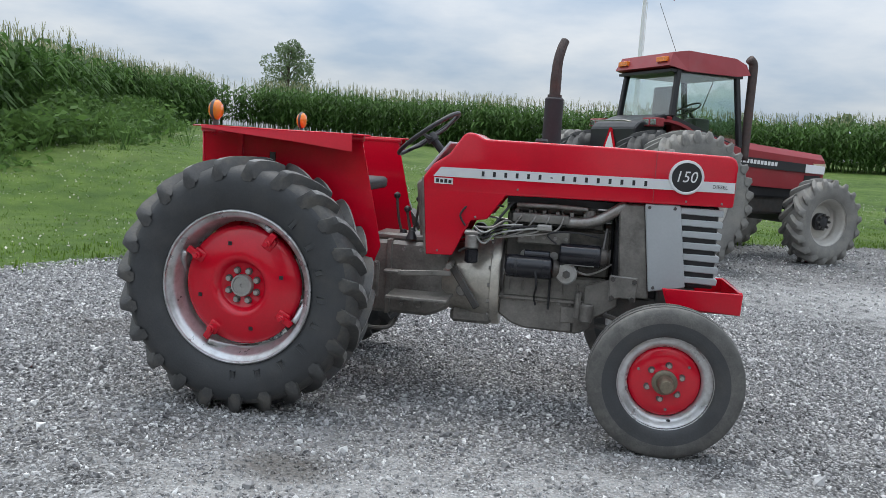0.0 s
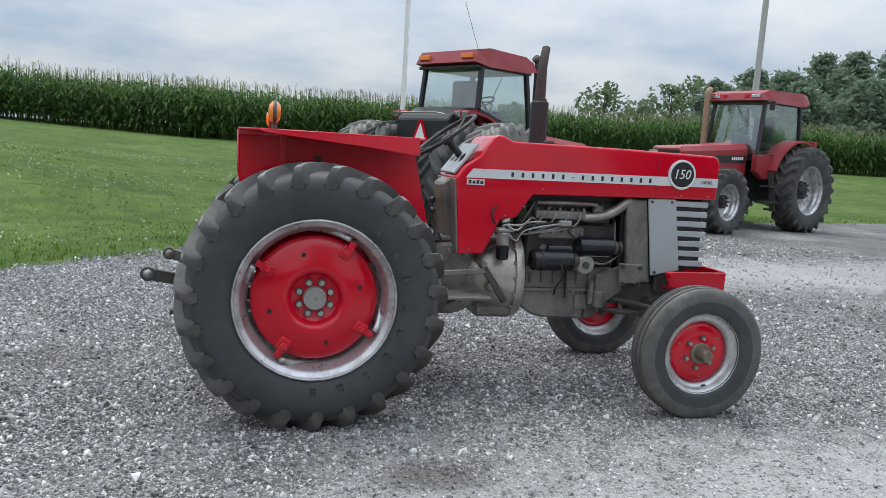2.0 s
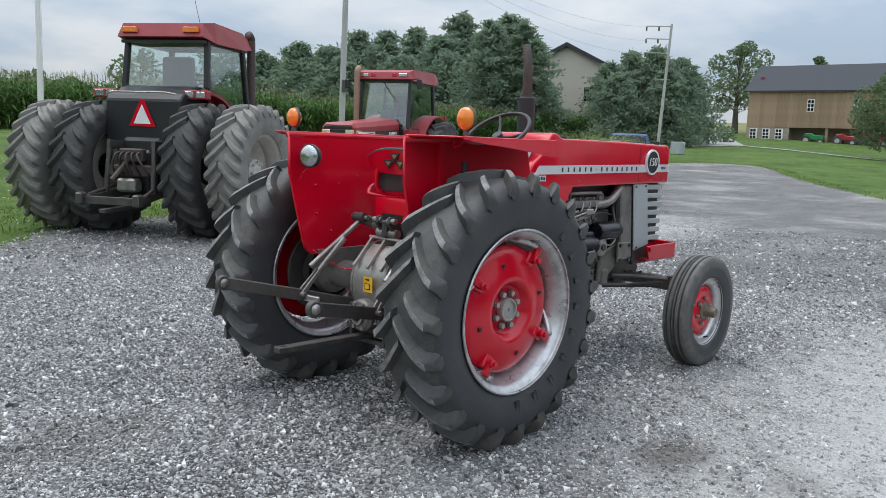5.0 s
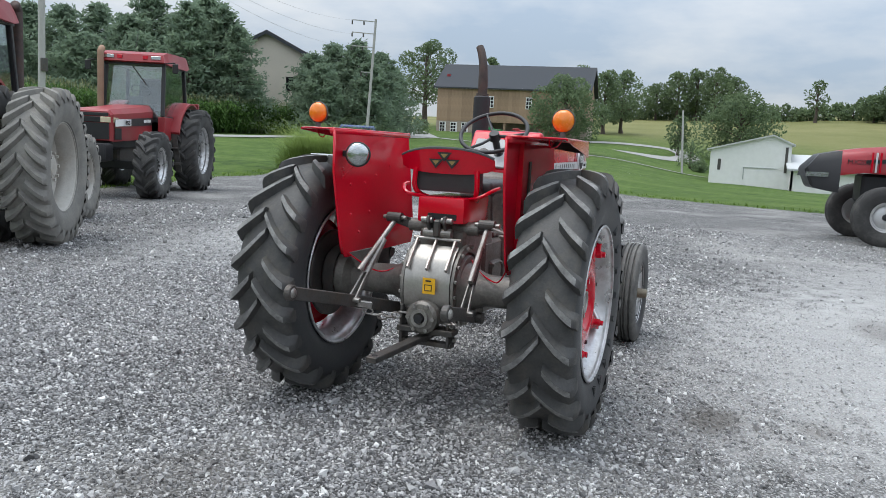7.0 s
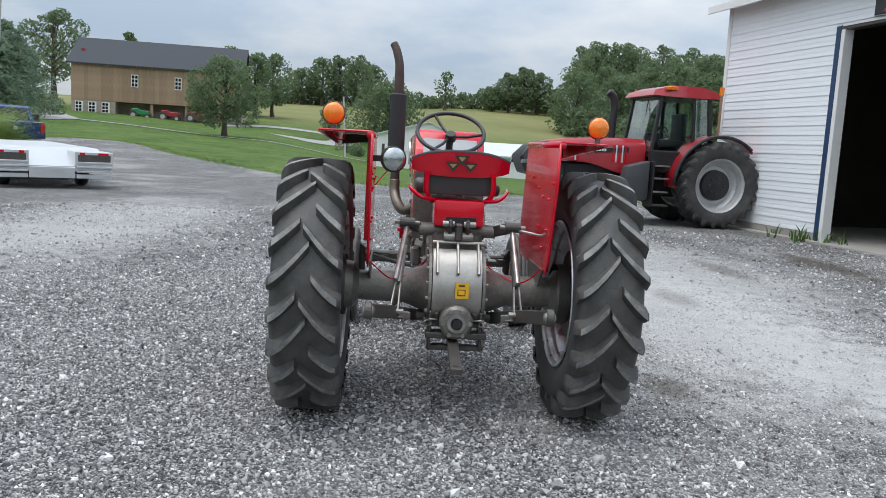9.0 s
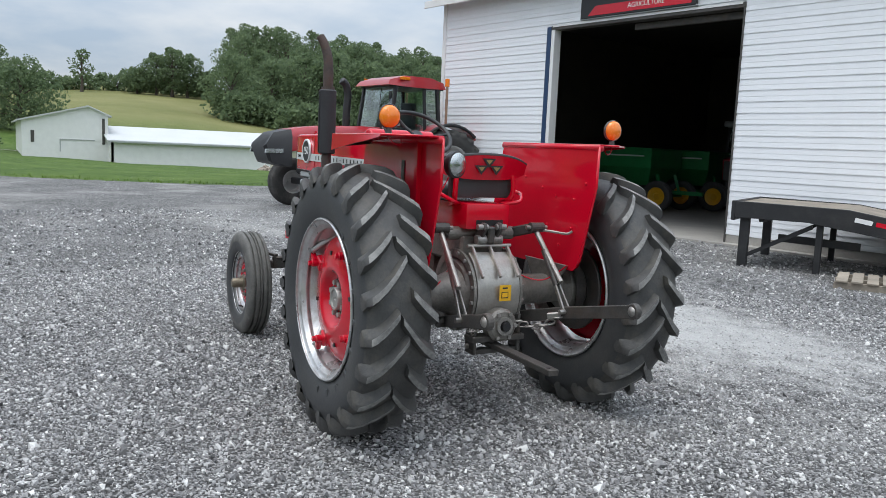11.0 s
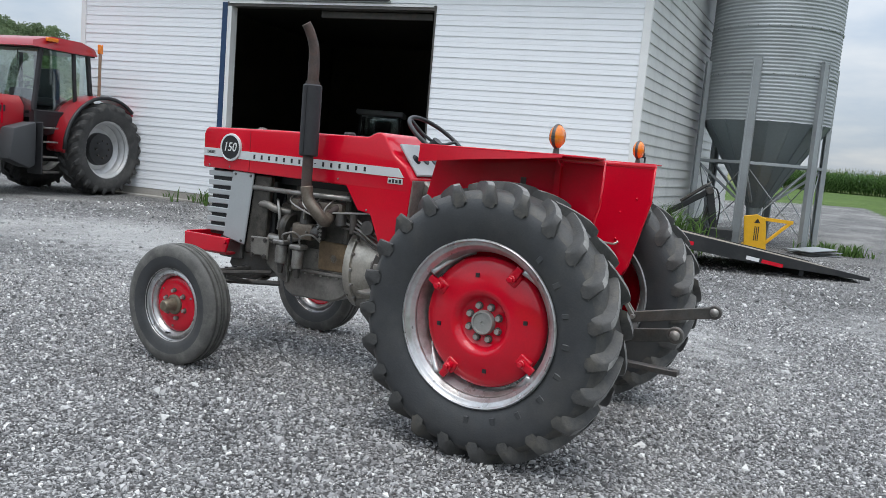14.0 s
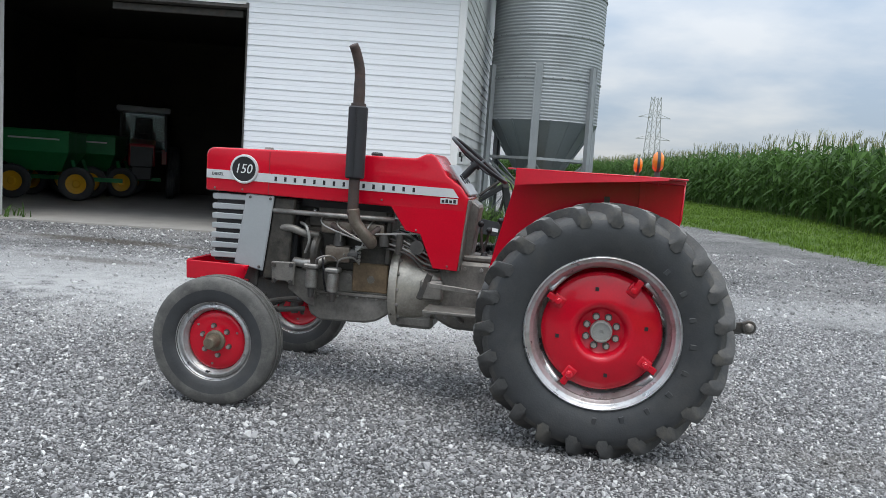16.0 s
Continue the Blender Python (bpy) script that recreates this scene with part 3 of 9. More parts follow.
# ---------------------------------------------------------------- wheels
def ag_tyre(R, w, rim, lugs, depth, lug_w=0.05, lean=1.0, seg=72):
    """A tractor drive tyre round the y axis: carcass and two rows of slanted lugs, long and short in turn. R over the lugs, w wide, rim the bead's
    radius. Materials: sidewall, worn lug tops, tread."""
    h = R - depth
    s = h - rim
    half = w / 2
    prof = [(rim, 0.60 * half), (rim + 0.02 * s, 0.74 * half), (rim + 0.06 * s, 0.83 * half), (rim + 0.09 * s, 0.835 * half), (rim + 0.13 * s, 0.875 * half), (rim + 0.38 * s, 0.985 * half),
            (rim + 0.60 * s, 1.0 * half), (rim + 0.70 * s, 0.985 * half), (rim + 0.82 * s, 0.93 * half), (rim + 0.93 * s, 0.80 * half), (rim + 0.985 * s, 0.5 * half), (h, 0.18 * half)]
    prof = prof + [(r, -o) for r, o in reversed(prof)]
    bm = lathe(prof, seg)
    for f in bm.faces:
        f.smooth = True
        c = f.calc_center_median()
        if math.hypot(c.x, c.z) > rim + 0.76 * s:
            f.material_index = 2
    # stations of one lug: sideways place, radius of foot and top, width of top and foot
    outer = [(0.30, h - 0.012, R, 0.86, 2.0), (0.55, h - 0.014, R - 0.001, 0.92, 2.05), (0.78, h - 0.022, R - 0.006, 0.95, 2.1), (0.93, h - 0.045, R - 0.016, 0.95, 2.2),
             (1.02, h - 0.12 * s - 0.03, R - depth * 1.05, 0.80, 2.1), (1.04, h - 0.23 * s, h - 0.13 * s, 0.55, 1.7), (1.015, h - 0.32 * s, h - 0.29 * s, 0.40, 1.1)]
    for side in (1, -1):
        for k in range(lugs):
            long_bar = k % 2 == (0 if side > 0 else 1)
            inner = [(-0.10, h - 0.012, R - 0.003, 0.72, 1.8), (0.05, h - 0.012, R, 0.80, 1.95)] if long_bar else [(0.20, h - 0.012, R - 0.003, 0.75, 1.85)]
            a0 = 2 * math.pi * (k + (0.5 if side < 0 else 0.0)) / lugs
            rings = []
            for o, rb, rt, wt, wb in inner + outer:
                a = a0 + lean * (min(o, 1.0) + 0.10 * math.sin(math.pi * min(o, 1.0))) * half / R
                t, b = lug_w * wt / R / 2, lug_w * wb / R / 2
                rm = rb + (rt - rb) * 0.82
                ring = [(rb, a - b), (rm, a - t * 1.18), (rt, a - t * 0.84), (rt, a + t * 0.84), (rm, a + t * 1.18), (rb, a + b)]
                rings.append([bm.verts.new((r * math.cos(q), side * o * half, r * math.sin(q))) for r, q in ring])
            n = len(rings)
            for i, (u, v) in enumerate(zip(rings, rings[1:])):
                for q in range(5):
                    f = bm.faces.new((u[q], u[q + 1], v[q + 1], v[q]) if side > 0 else (u[q + 1], u[q], v[q], v[q + 1]))
                    f.material_index = 1 if (q == 2 and i < n - 4) else 2
                    f.smooth = True
            for ring, flip in ((rings[0], side > 0), (rings[-1], side < 0)):
                bm.faces.new(ring[::-1] if flip else ring).material_index = 2
    bmesh.ops.recalc_face_normals(bm, faces=bm.faces[:])
    return bm


def rib_tyre(R, w, rim, seg=56):
    half = w / 2
    s = R - rim
    p = [(rim, 0.62 * half), (rim + 0.05 * s, 0.80 * half), (rim + 0.10 * s, 0.86 * half), (rim + 0.28 * s, 0.97 * half), (rim + 0.48 * s, 0.985 * half), (rim + 0.51 * s, 1.0 * half), (rim + 0.62 * s, 1.0 * half), (rim + 0.80 * s, 0.95 * half),
         (rim + 0.93 * s, 0.86 * half), (R - 0.004, 0.76 * half), (R - 0.002, 0.60 * half), (R - 0.016, 0.55 * half), (R - 0.016, 0.47 * half),
         (R, 0.42 * half), (R + 0.001, 0.20 * half), (R - 0.014, 0.15 * half), (R - 0.014, 0.07 * half), (R, 0.03 * half)]
    bm = lathe(p + [(r, -o) for r, o in reversed(p)], seg)
    for f in bm.faces:
        c = f.calc_center_median()
        if math.hypot(c.x, c.z) < rim + 0.5 * s:
            f.material_index = 1
    return bm


def rim_profile(R, w, well):
    """Flanges at both sides, bead seats and a drop centre."""
    h = w / 2
    p = [(R, h), (R + 0.007, h - 0.005), (R + 0.005, h - 0.012), (R - 0.012, h - 0.018), (R - 0.020, h - 0.024), (R - 0.020, h * 0.82), (R - 0.034, h * 0.77), (R - 0.036, h * 0.66),
         (R - 0.024, h * 0.61), (R - 0.026, h * 0.54), (well, h * 0.38), (well, -h * 0.40),
         (R - 0.028, -h * 0.62), (R - 0.022, -h + 0.022), (R - 0.004, -h + 0.016), (R + 0.006, -h + 0.006), (R, -h)]
    inner = [(r - 0.008, o * 0.985) for r, o in p]
    return p + inner[::-1] + p[:1]


STEEL_PALE = mat("pale_bare_steel", (0.42, 0.41, 0.39), 0.42, 0.5, 0.75, 14, 120, 0.2, (0.2, 0.15, 0.11), 0.4)


HUB_GREASE = mat("greasy_bare_steel", (0.24, 0.205, 0.15), 0.45, 0.5, 0.6, 22, 120, 0.2, (0.06, 0.045, 0.03), 0.6)


def rear_wheel(tractor, s, y):
    """A rear wheel of the old tractor: adjustable rim on rails, pressed red disc, hub; s is the side it faces."""
    rim = part("rear_wheel", lathe(rim_profile(0.385, 0.30, 0.335), 64), SILVER, tractor, "silver-painted steel rear wheel rim", True, pose(0, y, 0.645))
    part("tyre", ag_tyre(0.652, 0.326, 0.375, 23, 0.038, 0.042, 1.0, 84), [RUBBER, TREAD, RUBBER_WORN], rim, "black tractor tyre with worn chevron lugs", 40)
    for k in range(6):
        part("valve_lug", ball((0.345 * math.cos(k * 1.05 + 0.4), s * 0.06, 0.345 * math.sin(k * 1.05 + 0.4)), 0.012, None, 1), SILVER, rim)
    d = [(0.303, -0.025), (0.305, 0.0), (0.296, 0.012), (0.285, 0.018), (0.255, 0.030), (0.20, 0.040), (0.162, 0.048), (0.146, 0.048), (0.130, 0.036), (0.118, 0.013),
         (0.110, 0.004), (0.0, 0.004)]
    disc = part("disc", lathe([(r, s * o) for r, o in d] + [(0.0, s * -0.006)] + [(r - 0.004, s * (o - 0.01)) for r, o in reversed(d[:-1])], 64), RED, rim, "red pressed-steel wheel disc", 50, pose(0, s * 0.05, 0))
    for k in range(4):
        a = radians((58 if s < 0 else 32) + 90 * k)
        m = Matrix.Rotation(-a, 4, "Y")
        b = bmesh.new()
        box(0.232, 0.300, -0.020, 0.020, -0.030, 0.030, 0.012, b, Matrix.Translation((0, s * 0.020, 0)), 3)
        box(0.278, 0.330, -0.013, 0.013, -0.017, 0.017, 0.006, b, Matrix.Translation((0, s * 0.047, 0)), 2)
        rod((0.268, s * 0.03, 0), (0.268, s * 0.072, 0), 0.019, None, 14, b, 0.004)
        rod((0.268, s * 0.07, 0), (0.268, s * 0.088, 0), 0.014, None, 6, b, 0.002)
        bmesh.ops.transform(b, matrix=m, verts=b.verts)
        part("rim_clamp", b, RED, disc, "", 40)
        # rail on the rim's inside, slanting across it
        pts = []
        for i in range(9):
            q = a + radians(4 + i * 4.2)
            pts.append((0.332 * math.cos(q), s * (0.105 - 0.016 * i), 0.332 * math.sin(q)))
        part("rail", tube(pts, 0.015, 8), SILVER, rim, "", True)
        hq = a + radians(48)
        part("slot", box(-0.009, 0.009, s * 0.030, s * 0.043, -0.009, 0.009, 0, None, Matrix.Translation((0.222 * math.cos(hq), 0, 0.222 * math.sin(hq)))), BLACK, disc)
    hub = part("hub", lathe([(0.0, s * 0.020), (0.008, s * 0.020), (0.010, s * 0.026), (0.044, s * 0.026), (0.046, s * 0.034), (0.053, s * 0.034), (0.056, s * 0.028), (0.058, s * 0.0)], 36), STEEL_PALE, disc, "bare grey hub cap", 40)
    for k in range(8):
        a = radians(22.5 + 45 * k)
        c = Vector((0.080 * math.cos(a), s * 0.004, 0.080 * math.sin(a)))
        nut = part("wheel_nut", rod(c, c + Vector((0, s * 0.022, 0)), 0.0145, 0.0135, 6), STEEL_PALE, disc)
        part("washer", rod(c, c + Vector((0, s * 0.006, 0)), 0.019, None, 14), STEEL_DARK, nut)
    # raised sidewall lettering shown as plain bars
    b = bmesh.new()
    for k in range(9):
        a = radians((50 if s < 0 else 130) - s * -17.5 * k)
        box(-0.026, 0.026, s * 0.150, s * 0.1585, -0.012 - 0.003 * (k % 2), 0.012, 0.003, b, Matrix.Rotation(-a, 4, "Y") @ Matrix.Translation((0.450, 0, 0)))
    tagged(part("sidewall_bars", b, RUBBER, rim, "raised black bars on the sidewall"), kind="stuff")
    b = lathe([(0.16, -s * 0.16), (0.16, -s * 0.10), (0.11, -s * 0.05), (0.10, -s * 0.03)], 32)
    part("brake_drum", b, STEEL_DARK, rim, "", 40)
    # brake backing made large and dark, carrying the shade of the tyre well
    part("backing_plate", lathe([(0.0, -s * 0.075), (0.235, -s * 0.075), (0.240, -s * 0.070), (0.240, -s * 0.058), (0.0, -s * 0.058)], 40), STEEL_DARK, rim, "backing plate darkened for the shade inside the wheel", 40)
    return rim


def front_wheel(tractor, s, y):
    rim = part("front_wheel", lathe(rim_profile(0.228, 0.125, 0.180), 48), SILVER, tractor, "silver-painted steel front wheel rim", True, pose(2.115, y, 0.362))
    part("tyre", rib_tyre(0.368, 0.168, 0.220), [RUBBER_FRONT, RUBBER], rim, "black three-rib front tyre", 35)
    d = [(0.172, -0.01), (0.172, 0.0), (0.165, 0.014), (0.15, 0.022), (0.11, 0.026), (0.085, 0.022), (0.07, 0.03), (0.0, 0.03)]
    disc = part("disc", lathe([(r, s * o) for r, o in d], 48), RED, rim, "red pressed-steel wheel disc", 50)
    for k in range(6):
        a = radians(60 * k + 20)
        c = Vector((0.083 * math.cos(a), s * 0.022, 0.083 * math.sin(a)))
        nut = part("wheel_nut", rod(c, c + Vector((0, s * 0.022, 0)), 0.0115, 0.011, 6), STEEL_PALE, disc)
        part("washer", rod(c, c + Vector((0, s * 0.006, 0)), 0.017, None, 14), STEEL_DARK, nut)
        if k % 2 == 0:
            c = Vector((0.135 * math.cos(a + 0.3), s * 0.024, 0.135 * math.sin(a + 0.3)))
            part("stud", ball(c, 0.008, None, 1), STEEL, disc)
    part("hub", lathe([(0.060, s * 0.02), (0.060, s * 0.040), (0.052, s * 0.046), (0.040, s * 0.046), (0.036, s * 0.060), (0.036, s * 0.108), (0.028, s * 0.120), (0.0, s * 0.122)], 24), HUB_GREASE, disc, "dull brown greasy hub cap", 40)
    part("valve", rod((0.03, s * 0.03, -0.185), (0.035, s * 0.06, -0.175), 0.006, None, 6), BLACK, rim)
    return rim

# ---------------------------------------------------------------- the old tractor
TR = thing("farm_tractor", "red vintage farm tractor with grey engine, standing on gravel", "tractor", m=pose(2.115, 0, 0, 0, 0, -1.05) @ pose(-2.115, 0, 0))


def P(name, bm, material, label="", smooth=False, parent=None):
    return part(name, bm, material, parent or TR, label, smooth)


rear_wheel(TR, 1, 0.727)
rear_wheel(TR, -1, -0.692)
front_wheel(TR, 1, 0.672)
front_wheel(TR, -1, -0.695)


def hero_hood():
    top = [(2.44, 1.182), (1.24, 1.163), (0.818, 1.163), (0.80, 1.24), (0.85, 1.31), (0.935, 1.368), (1.01, 1.478), (1.035, 1.492), (1.07, 1.488), (1.125, 1.460),
           (1.8, 1.458), (2.405, 1.447), (2.432, 1.43), (2.444, 1.40)]
    hood = P("hood", prism(top, -0.222, 0.222, 0.022, seg=3), RED, "glossy red sheet-metal hood", 35)
    # a pressed line along the shoulder and the seam of the nose
    P("hood_seam", box(2.03, 2.034, -0.2245, 0.2245, 1.185, 1.44), RED_DEEP, parent=hood)
    for s in (1, -1):
        low = [(1.268, 1.175), (1.165, 1.028), (1.075, 1.014), (0.985, 0.815), (0.838, 0.81), (0.802, 1.235), (0.86, 1.25)]
        P("side_panel", prism(low, s * 0.208, s * 0.221, 0.004), RED, "red lower cowl panel")
        P("panel_edge", prism([(0.838, 0.81), (0.802, 1.235), (0.79, 1.235), (0.825, 0.81)], s * 0.10, s * 0.219, 0.003), GREY_CAST)
        for x, z in ((0.90, 0.835), (1.10, 1.035), (1.32, 1.20), (2.2, 1.20), (2.38, 1.20)):
            P("screw", ball((x, s * 0.2225, z), 0.007, None, 1), STEEL, parent=hood)
        st = P("stripe", prism([(0.895, 1.296), (0.855, 1.244), (2.436, 1.258), (2.436, 1.312)], s * 0.2235, s * 0.2265), STRIPE, "silver-white hood stripe", parent=hood)
        # lettering shown as plain dark bars
        b = bmesh.new()
        xs = np.linspace(1.128, 1.987, 15)
        for i, x in enumerate(xs):
            w = 0.0075 if i != 6 else 0.006
            z = 1.2725 + (x - 1.1) * 0.008
            hh = 0.0135 if i != 6 else 0.003
            box(x - w, x + w, s * 0.2265, s * 0.228, z - hh, z + hh, 0, b)
        tagged(P("lettering_bars", b, BLACK, "row of dark bars on the stripe", parent=st), kind="stuff")
        c = pose(2.19, s * 0.224, 1.325)
        bd = P("badge", lathe([(0.0, s * 0.010), (0.074, s * 0.010), (0.078, s * 0.014), (0.088, s * 0.012), (0.090, 0)], 40, m=c), STRIPE, "round black badge with silver ring", 50, hood)
        P("badge_face", lathe([(0.0, s * 0.0115), (0.0755, s * 0.0115)], 40, m=c), BLACK, parent=bd)
        tx = text_bm("150", 0.082, 0.0015)
        for v in tx.verts:
            v.co.x = v.co.x * 0.92 + v.co.y * 0.18
        bmesh.ops.transform(tx, matrix=pose(2.19, s * 0.2365, 1.325, 90, 0, 0 if s < 0 else 180), verts=tx.verts)
        P("badge_number", tx, WHITE, "white number on the badge", parent=bd)
        tx = text_bm("DIESEL", 0.026, 0.001)
        bmesh.ops.transform(tx, matrix=pose(2.362, s * 0.2275, 1.285, 90, 0, 0 if s < 0 else 180), verts=tx.verts)
        P("stripe_word", tx, BLACK, parent=st)
        pl = P("maker_plate", box(0.862, 0.965, s * 0.2215, s * 0.2255, 1.205, 1.238, 0.0015), STRIPE, "small silver and black plate", parent=hood)
        b = bmesh.new()
        for i in range(4):
            box(0.872 + 0.023 * i, 0.888 + 0.023 * i, s * 0.2255, s * 0.2268, 1.211, 1.232 - 0.004 * (i % 2), 0, b)
        P("plate_relief", b, BLACK, parent=pl)
    P("fuel_cap", lathe([(0.0, 0.022), (0.03, 0.022), (0.036, 0.012), (0.036, 0.0)], 20, m=pose(1.42, 0, 1.46), axis="z"), BLACK, parent=hood)
    P("radiator_cap", lathe([(0.0, 0.018), (0.026, 0.016), (0.03, 0.0)], 20, m=pose(2.12, 0.02, 1.452), axis="z"), STEEL, parent=hood)


def hero_grille():
    for s in (1, -1):
        g = P("grille_side", prism([(1.995, 1.172), (2.178, 1.176), (2.24, 0.742), (2.052, 0.705)], s * 0.198, s * 0.214, 0.006), GREY_LIGHT, "plain light grey grille side panel")
        for x, z in ((2.02, 1.155), (2.15, 1.158), (2.075, 0.73)):
            P("screw", ball((x, s * 0.215, z), 0.010, None, 1), STEEL_DARK, parent=g)
    P("grille_core", prism([(2.16, 1.176), (2.378, 1.18), (2.385, 0.745), (2.22, 0.742)], -0.188, 0.188, 0.008), BLACK, "dark louvred radiator grille")
    for k in range(7):
        z = 0.770 + k * 0.0605
        x0 = 2.175 + (1.172 - z) * 0.13
        P("louvre", prism([(x0, z), (2.398, z - 0.004), (2.402, z + 0.028), (2.39, z + 0.033), (x0, z + 0.033)], -0.206, 0.206, 0.004), GREY_LIGHT, "")
    # red weight tray at the nose
    for s in (1, -1):
        P("tray_side", prism([(2.115, 0.742), (2.525, 0.744), (2.52, 0.63), (2.15, 0.645)], s * 0.262, s * 0.278, 0.004), RED, "red front frame plate")
        P("tray_bolt", rod((2.15, s * 0.278, 0.72), (2.15, s * 0.296, 0.72), 0.018, None, 6), RED)
    P("tray_front", box(2.507, 2.525, -0.262, 0.262, 0.632, 0.75, 0.004), RED)
    P("tray_floor", box(2.15, 2.505, -0.26, 0.26, 0.628, 0.642), RED_DEEP)
    P("tray_bracket", box(2.10, 2.30, -0.18, 0.18, 0.60, 0.74, 0.01), STEEL_DARK)


def hero_engine():
    blk = P("engine_block", box(1.27, 1.84, -0.135, 0.125, 0.60, 0.74, 0.012), GREY_CAST, "grey-painted diesel engine block with grime")
    # upper block and head coloured dark for grime plus the shade under the hood
    P("upper_block", box(1.27, 1.84, -0.128, 0.118, 0.74, 1.0, 0.012), GREASY_SHADE, "upper engine block darkened for grease and shade")
    P("cylinder_head", box(1.27, 1.80, -0.125, 0.12, 1.0, 1.075, 0.01), GREASY_SHADE)
    vc = P("valve_cover", box(1.31, 1.76, -0.08, 0.08, 1.075, 1.15, 0.022, seg=2), GREY_CAST, "", 40)
    for x in (1.38, 1.54, 1.69):
        P("cover_nut", rod((x, 0, 1.15), (x, 0, 1.17), 0.014, None, 6), STEEL, parent=vc)
    sump = P("sump", prism([(1.25, 0.60), (1.25, 0.50), (1.33, 0.445), (1.40, 0.425), (1.70, 0.418), (1.765, 0.455), (1.80, 0.60)], -0.13, 0.13, 0.012), GREY_CAST, "grey cast engine sump")
    P("sump_flange", box(1.24, 1.82, -0.148, 0.148, 0.588, 0.608, 0.004), GREY_CAST)
    for s in (1, -1):
        for k in range(9):
            P("flange_bolt", rod((1.275 + k * 0.062, s * 0.142, 0.578), (1.275 + k * 0.062, s * 0.142, 0.588), 0.009, None, 6), STEEL, parent=sump)
    bell = [(0.13, 0.90), (0.175, 0.93), (0.20, 1.0), (0.225, 1.12), (0.235, 1.20), (0.255, 1.205), (0.258, 1.245), (0.25, 1.255), (0.0, 1.256)]
    bm = lathe(bell, 40, axis="x")
    for v in bm.verts:
        v.co.y *= 0.82
    bmesh.ops.translate(bm, vec=(0, 0, 0.665), verts=bm.verts)
    bh = P("bell_housing", bm, mat_bell, "bare silver-grey cast bell housing", 40)
    for k in range(16):
        a = 2 * math.pi * k / 16
        p = (1.203, 0.245 * 0.82 * math.cos(a), 0.665 + 0.245 * math.sin(a))
        P("housing_bolt", rod(p, (1.19, p[1], p[2]), 0.011, None, 6), STEEL, parent=bh)
    P("bell_boss", rod((1.05, -0.17, 0.62), (1.05, -0.208, 0.62), 0.026, 0.024, 14), GREY_CAST, parent=bh)
    P("bell_boss_rim", tube([(1.05 + 0.03 * math.cos(a), -0.19, 0.62 + 0.03 * math.sin(a)) for a in np.linspace(0, 6.28, 15)[:-1]], 0.007, 6, None, True), GREY_CAST, parent=bh)
    P("bell_foot", box(0.98, 1.22, -0.12, 0.12, 0.42, 0.50, 0.02), GREY_CAST, parent=bh)
    # gearbox and centre housing
    P("gearbox", prism([(0.30, 0.86), (0.95, 0.86), (0.98, 0.50), (0.86, 0.44), (0.30, 0.44)], -0.135, 0.135, 0.02), GREY_CAST, "grey cast gearbox housing")
    P("gearbox_rib", box(0.60, 0.63, -0.155, 0.155, 0.44, 0.87, 0.006), GREY_CAST)
    P("gearbox_cover", box(0.52, 0.92, -0.11, 0.11, 0.86, 0.90, 0.012), GREY_CAST)
    P("side_plate", box(0.38, 0.56, -0.155, 0.155, 0.52, 0.74, 0.012), GREY_CAST)
    for s in (1, -1):
        for x, z in ((0.40, 0.54), (0.54, 0.54), (0.40, 0.72), (0.54, 0.72), (0.70, 0.50), (0.80, 0.50), (0.90, 0.52), (0.70, 0.82), (0.80, 0.82), (0.90, 0.80)):
            P("housing_bolt", rod((x, s * 0.134, z), (x, s * 0.166, z), 0.011, None, 6), STEEL)
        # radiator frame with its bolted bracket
        # left frame is coloured dark to stand for a shaded opening
        P("radiator_frame", prism([(1.865, 1.165), (2.0, 1.165), (2.06, 0.66), (1.90, 0.66)], s * 0.15, s * 0.195, 0.008), GREY_CAST if s < 0 else GREASY_SHADE, "grey radiator side frame" if s < 0 else "side frame darkened for the shaded opening by the radiator")
        br = P("mount_bracket", prism([(1.845, 0.778), (1.998, 0.772), (1.99, 0.635), (1.95, 0.655), (1.90, 0.655), (1.85, 0.63)], s * 0.195, s * 0.213, 0.006), GREY_CAST)
        for x, z in ((1.865, 0.758), (1.978, 0.752), (1.865, 0.655), (1.972, 0.655)):
            P("bracket_bolt", rod((x, s * 0.213, z), (x, s * 0.226, z), 0.014, None, 6), STEEL_DARK, parent=br)
        P("side_rail", prism([(1.72, 0.70), (1.90, 0.76), (1.90, 0.60), (1.78, 0.52), (1.72, 0.50)], s * 0.135, s * 0.16, 0.006), GREY_CAST)
    P("radiator", box(1.93, 2.10, -0.15, 0.15, 0.66, 1.16, 0.005), BLACK)
    P("fan_shroud", box(1.86, 1.93, -0.15, 0.15, 0.68, 1.14, 0.01), BLACK)
    P("fan_belt", tube([(1.85, 0.09 * math.cos(a), 0.92 + 0.16 * math.sin(a)) for a in np.linspace(0, 6.28, 25)[:-1]], 0.008, 6, None, True), BLACK)
    P("pulley", lathe([(0.0, 1.84), (0.07, 1.84), (0.06, 1.855), (0.07, 1.87), (0.0, 1.87)], 24, axis="x", m=pose(0, 0, 0.78)), STEEL_DARK)
    # front support down to the axle
    P("front_support", prism([(1.82, 0.66), (2.20, 0.66), (2.24, 0.56), (2.16, 0.47), (2.02, 0.47), (1.86, 0.54)], -0.15, 0.15, 0.015), STEEL_DARK, "dark grey front axle support")


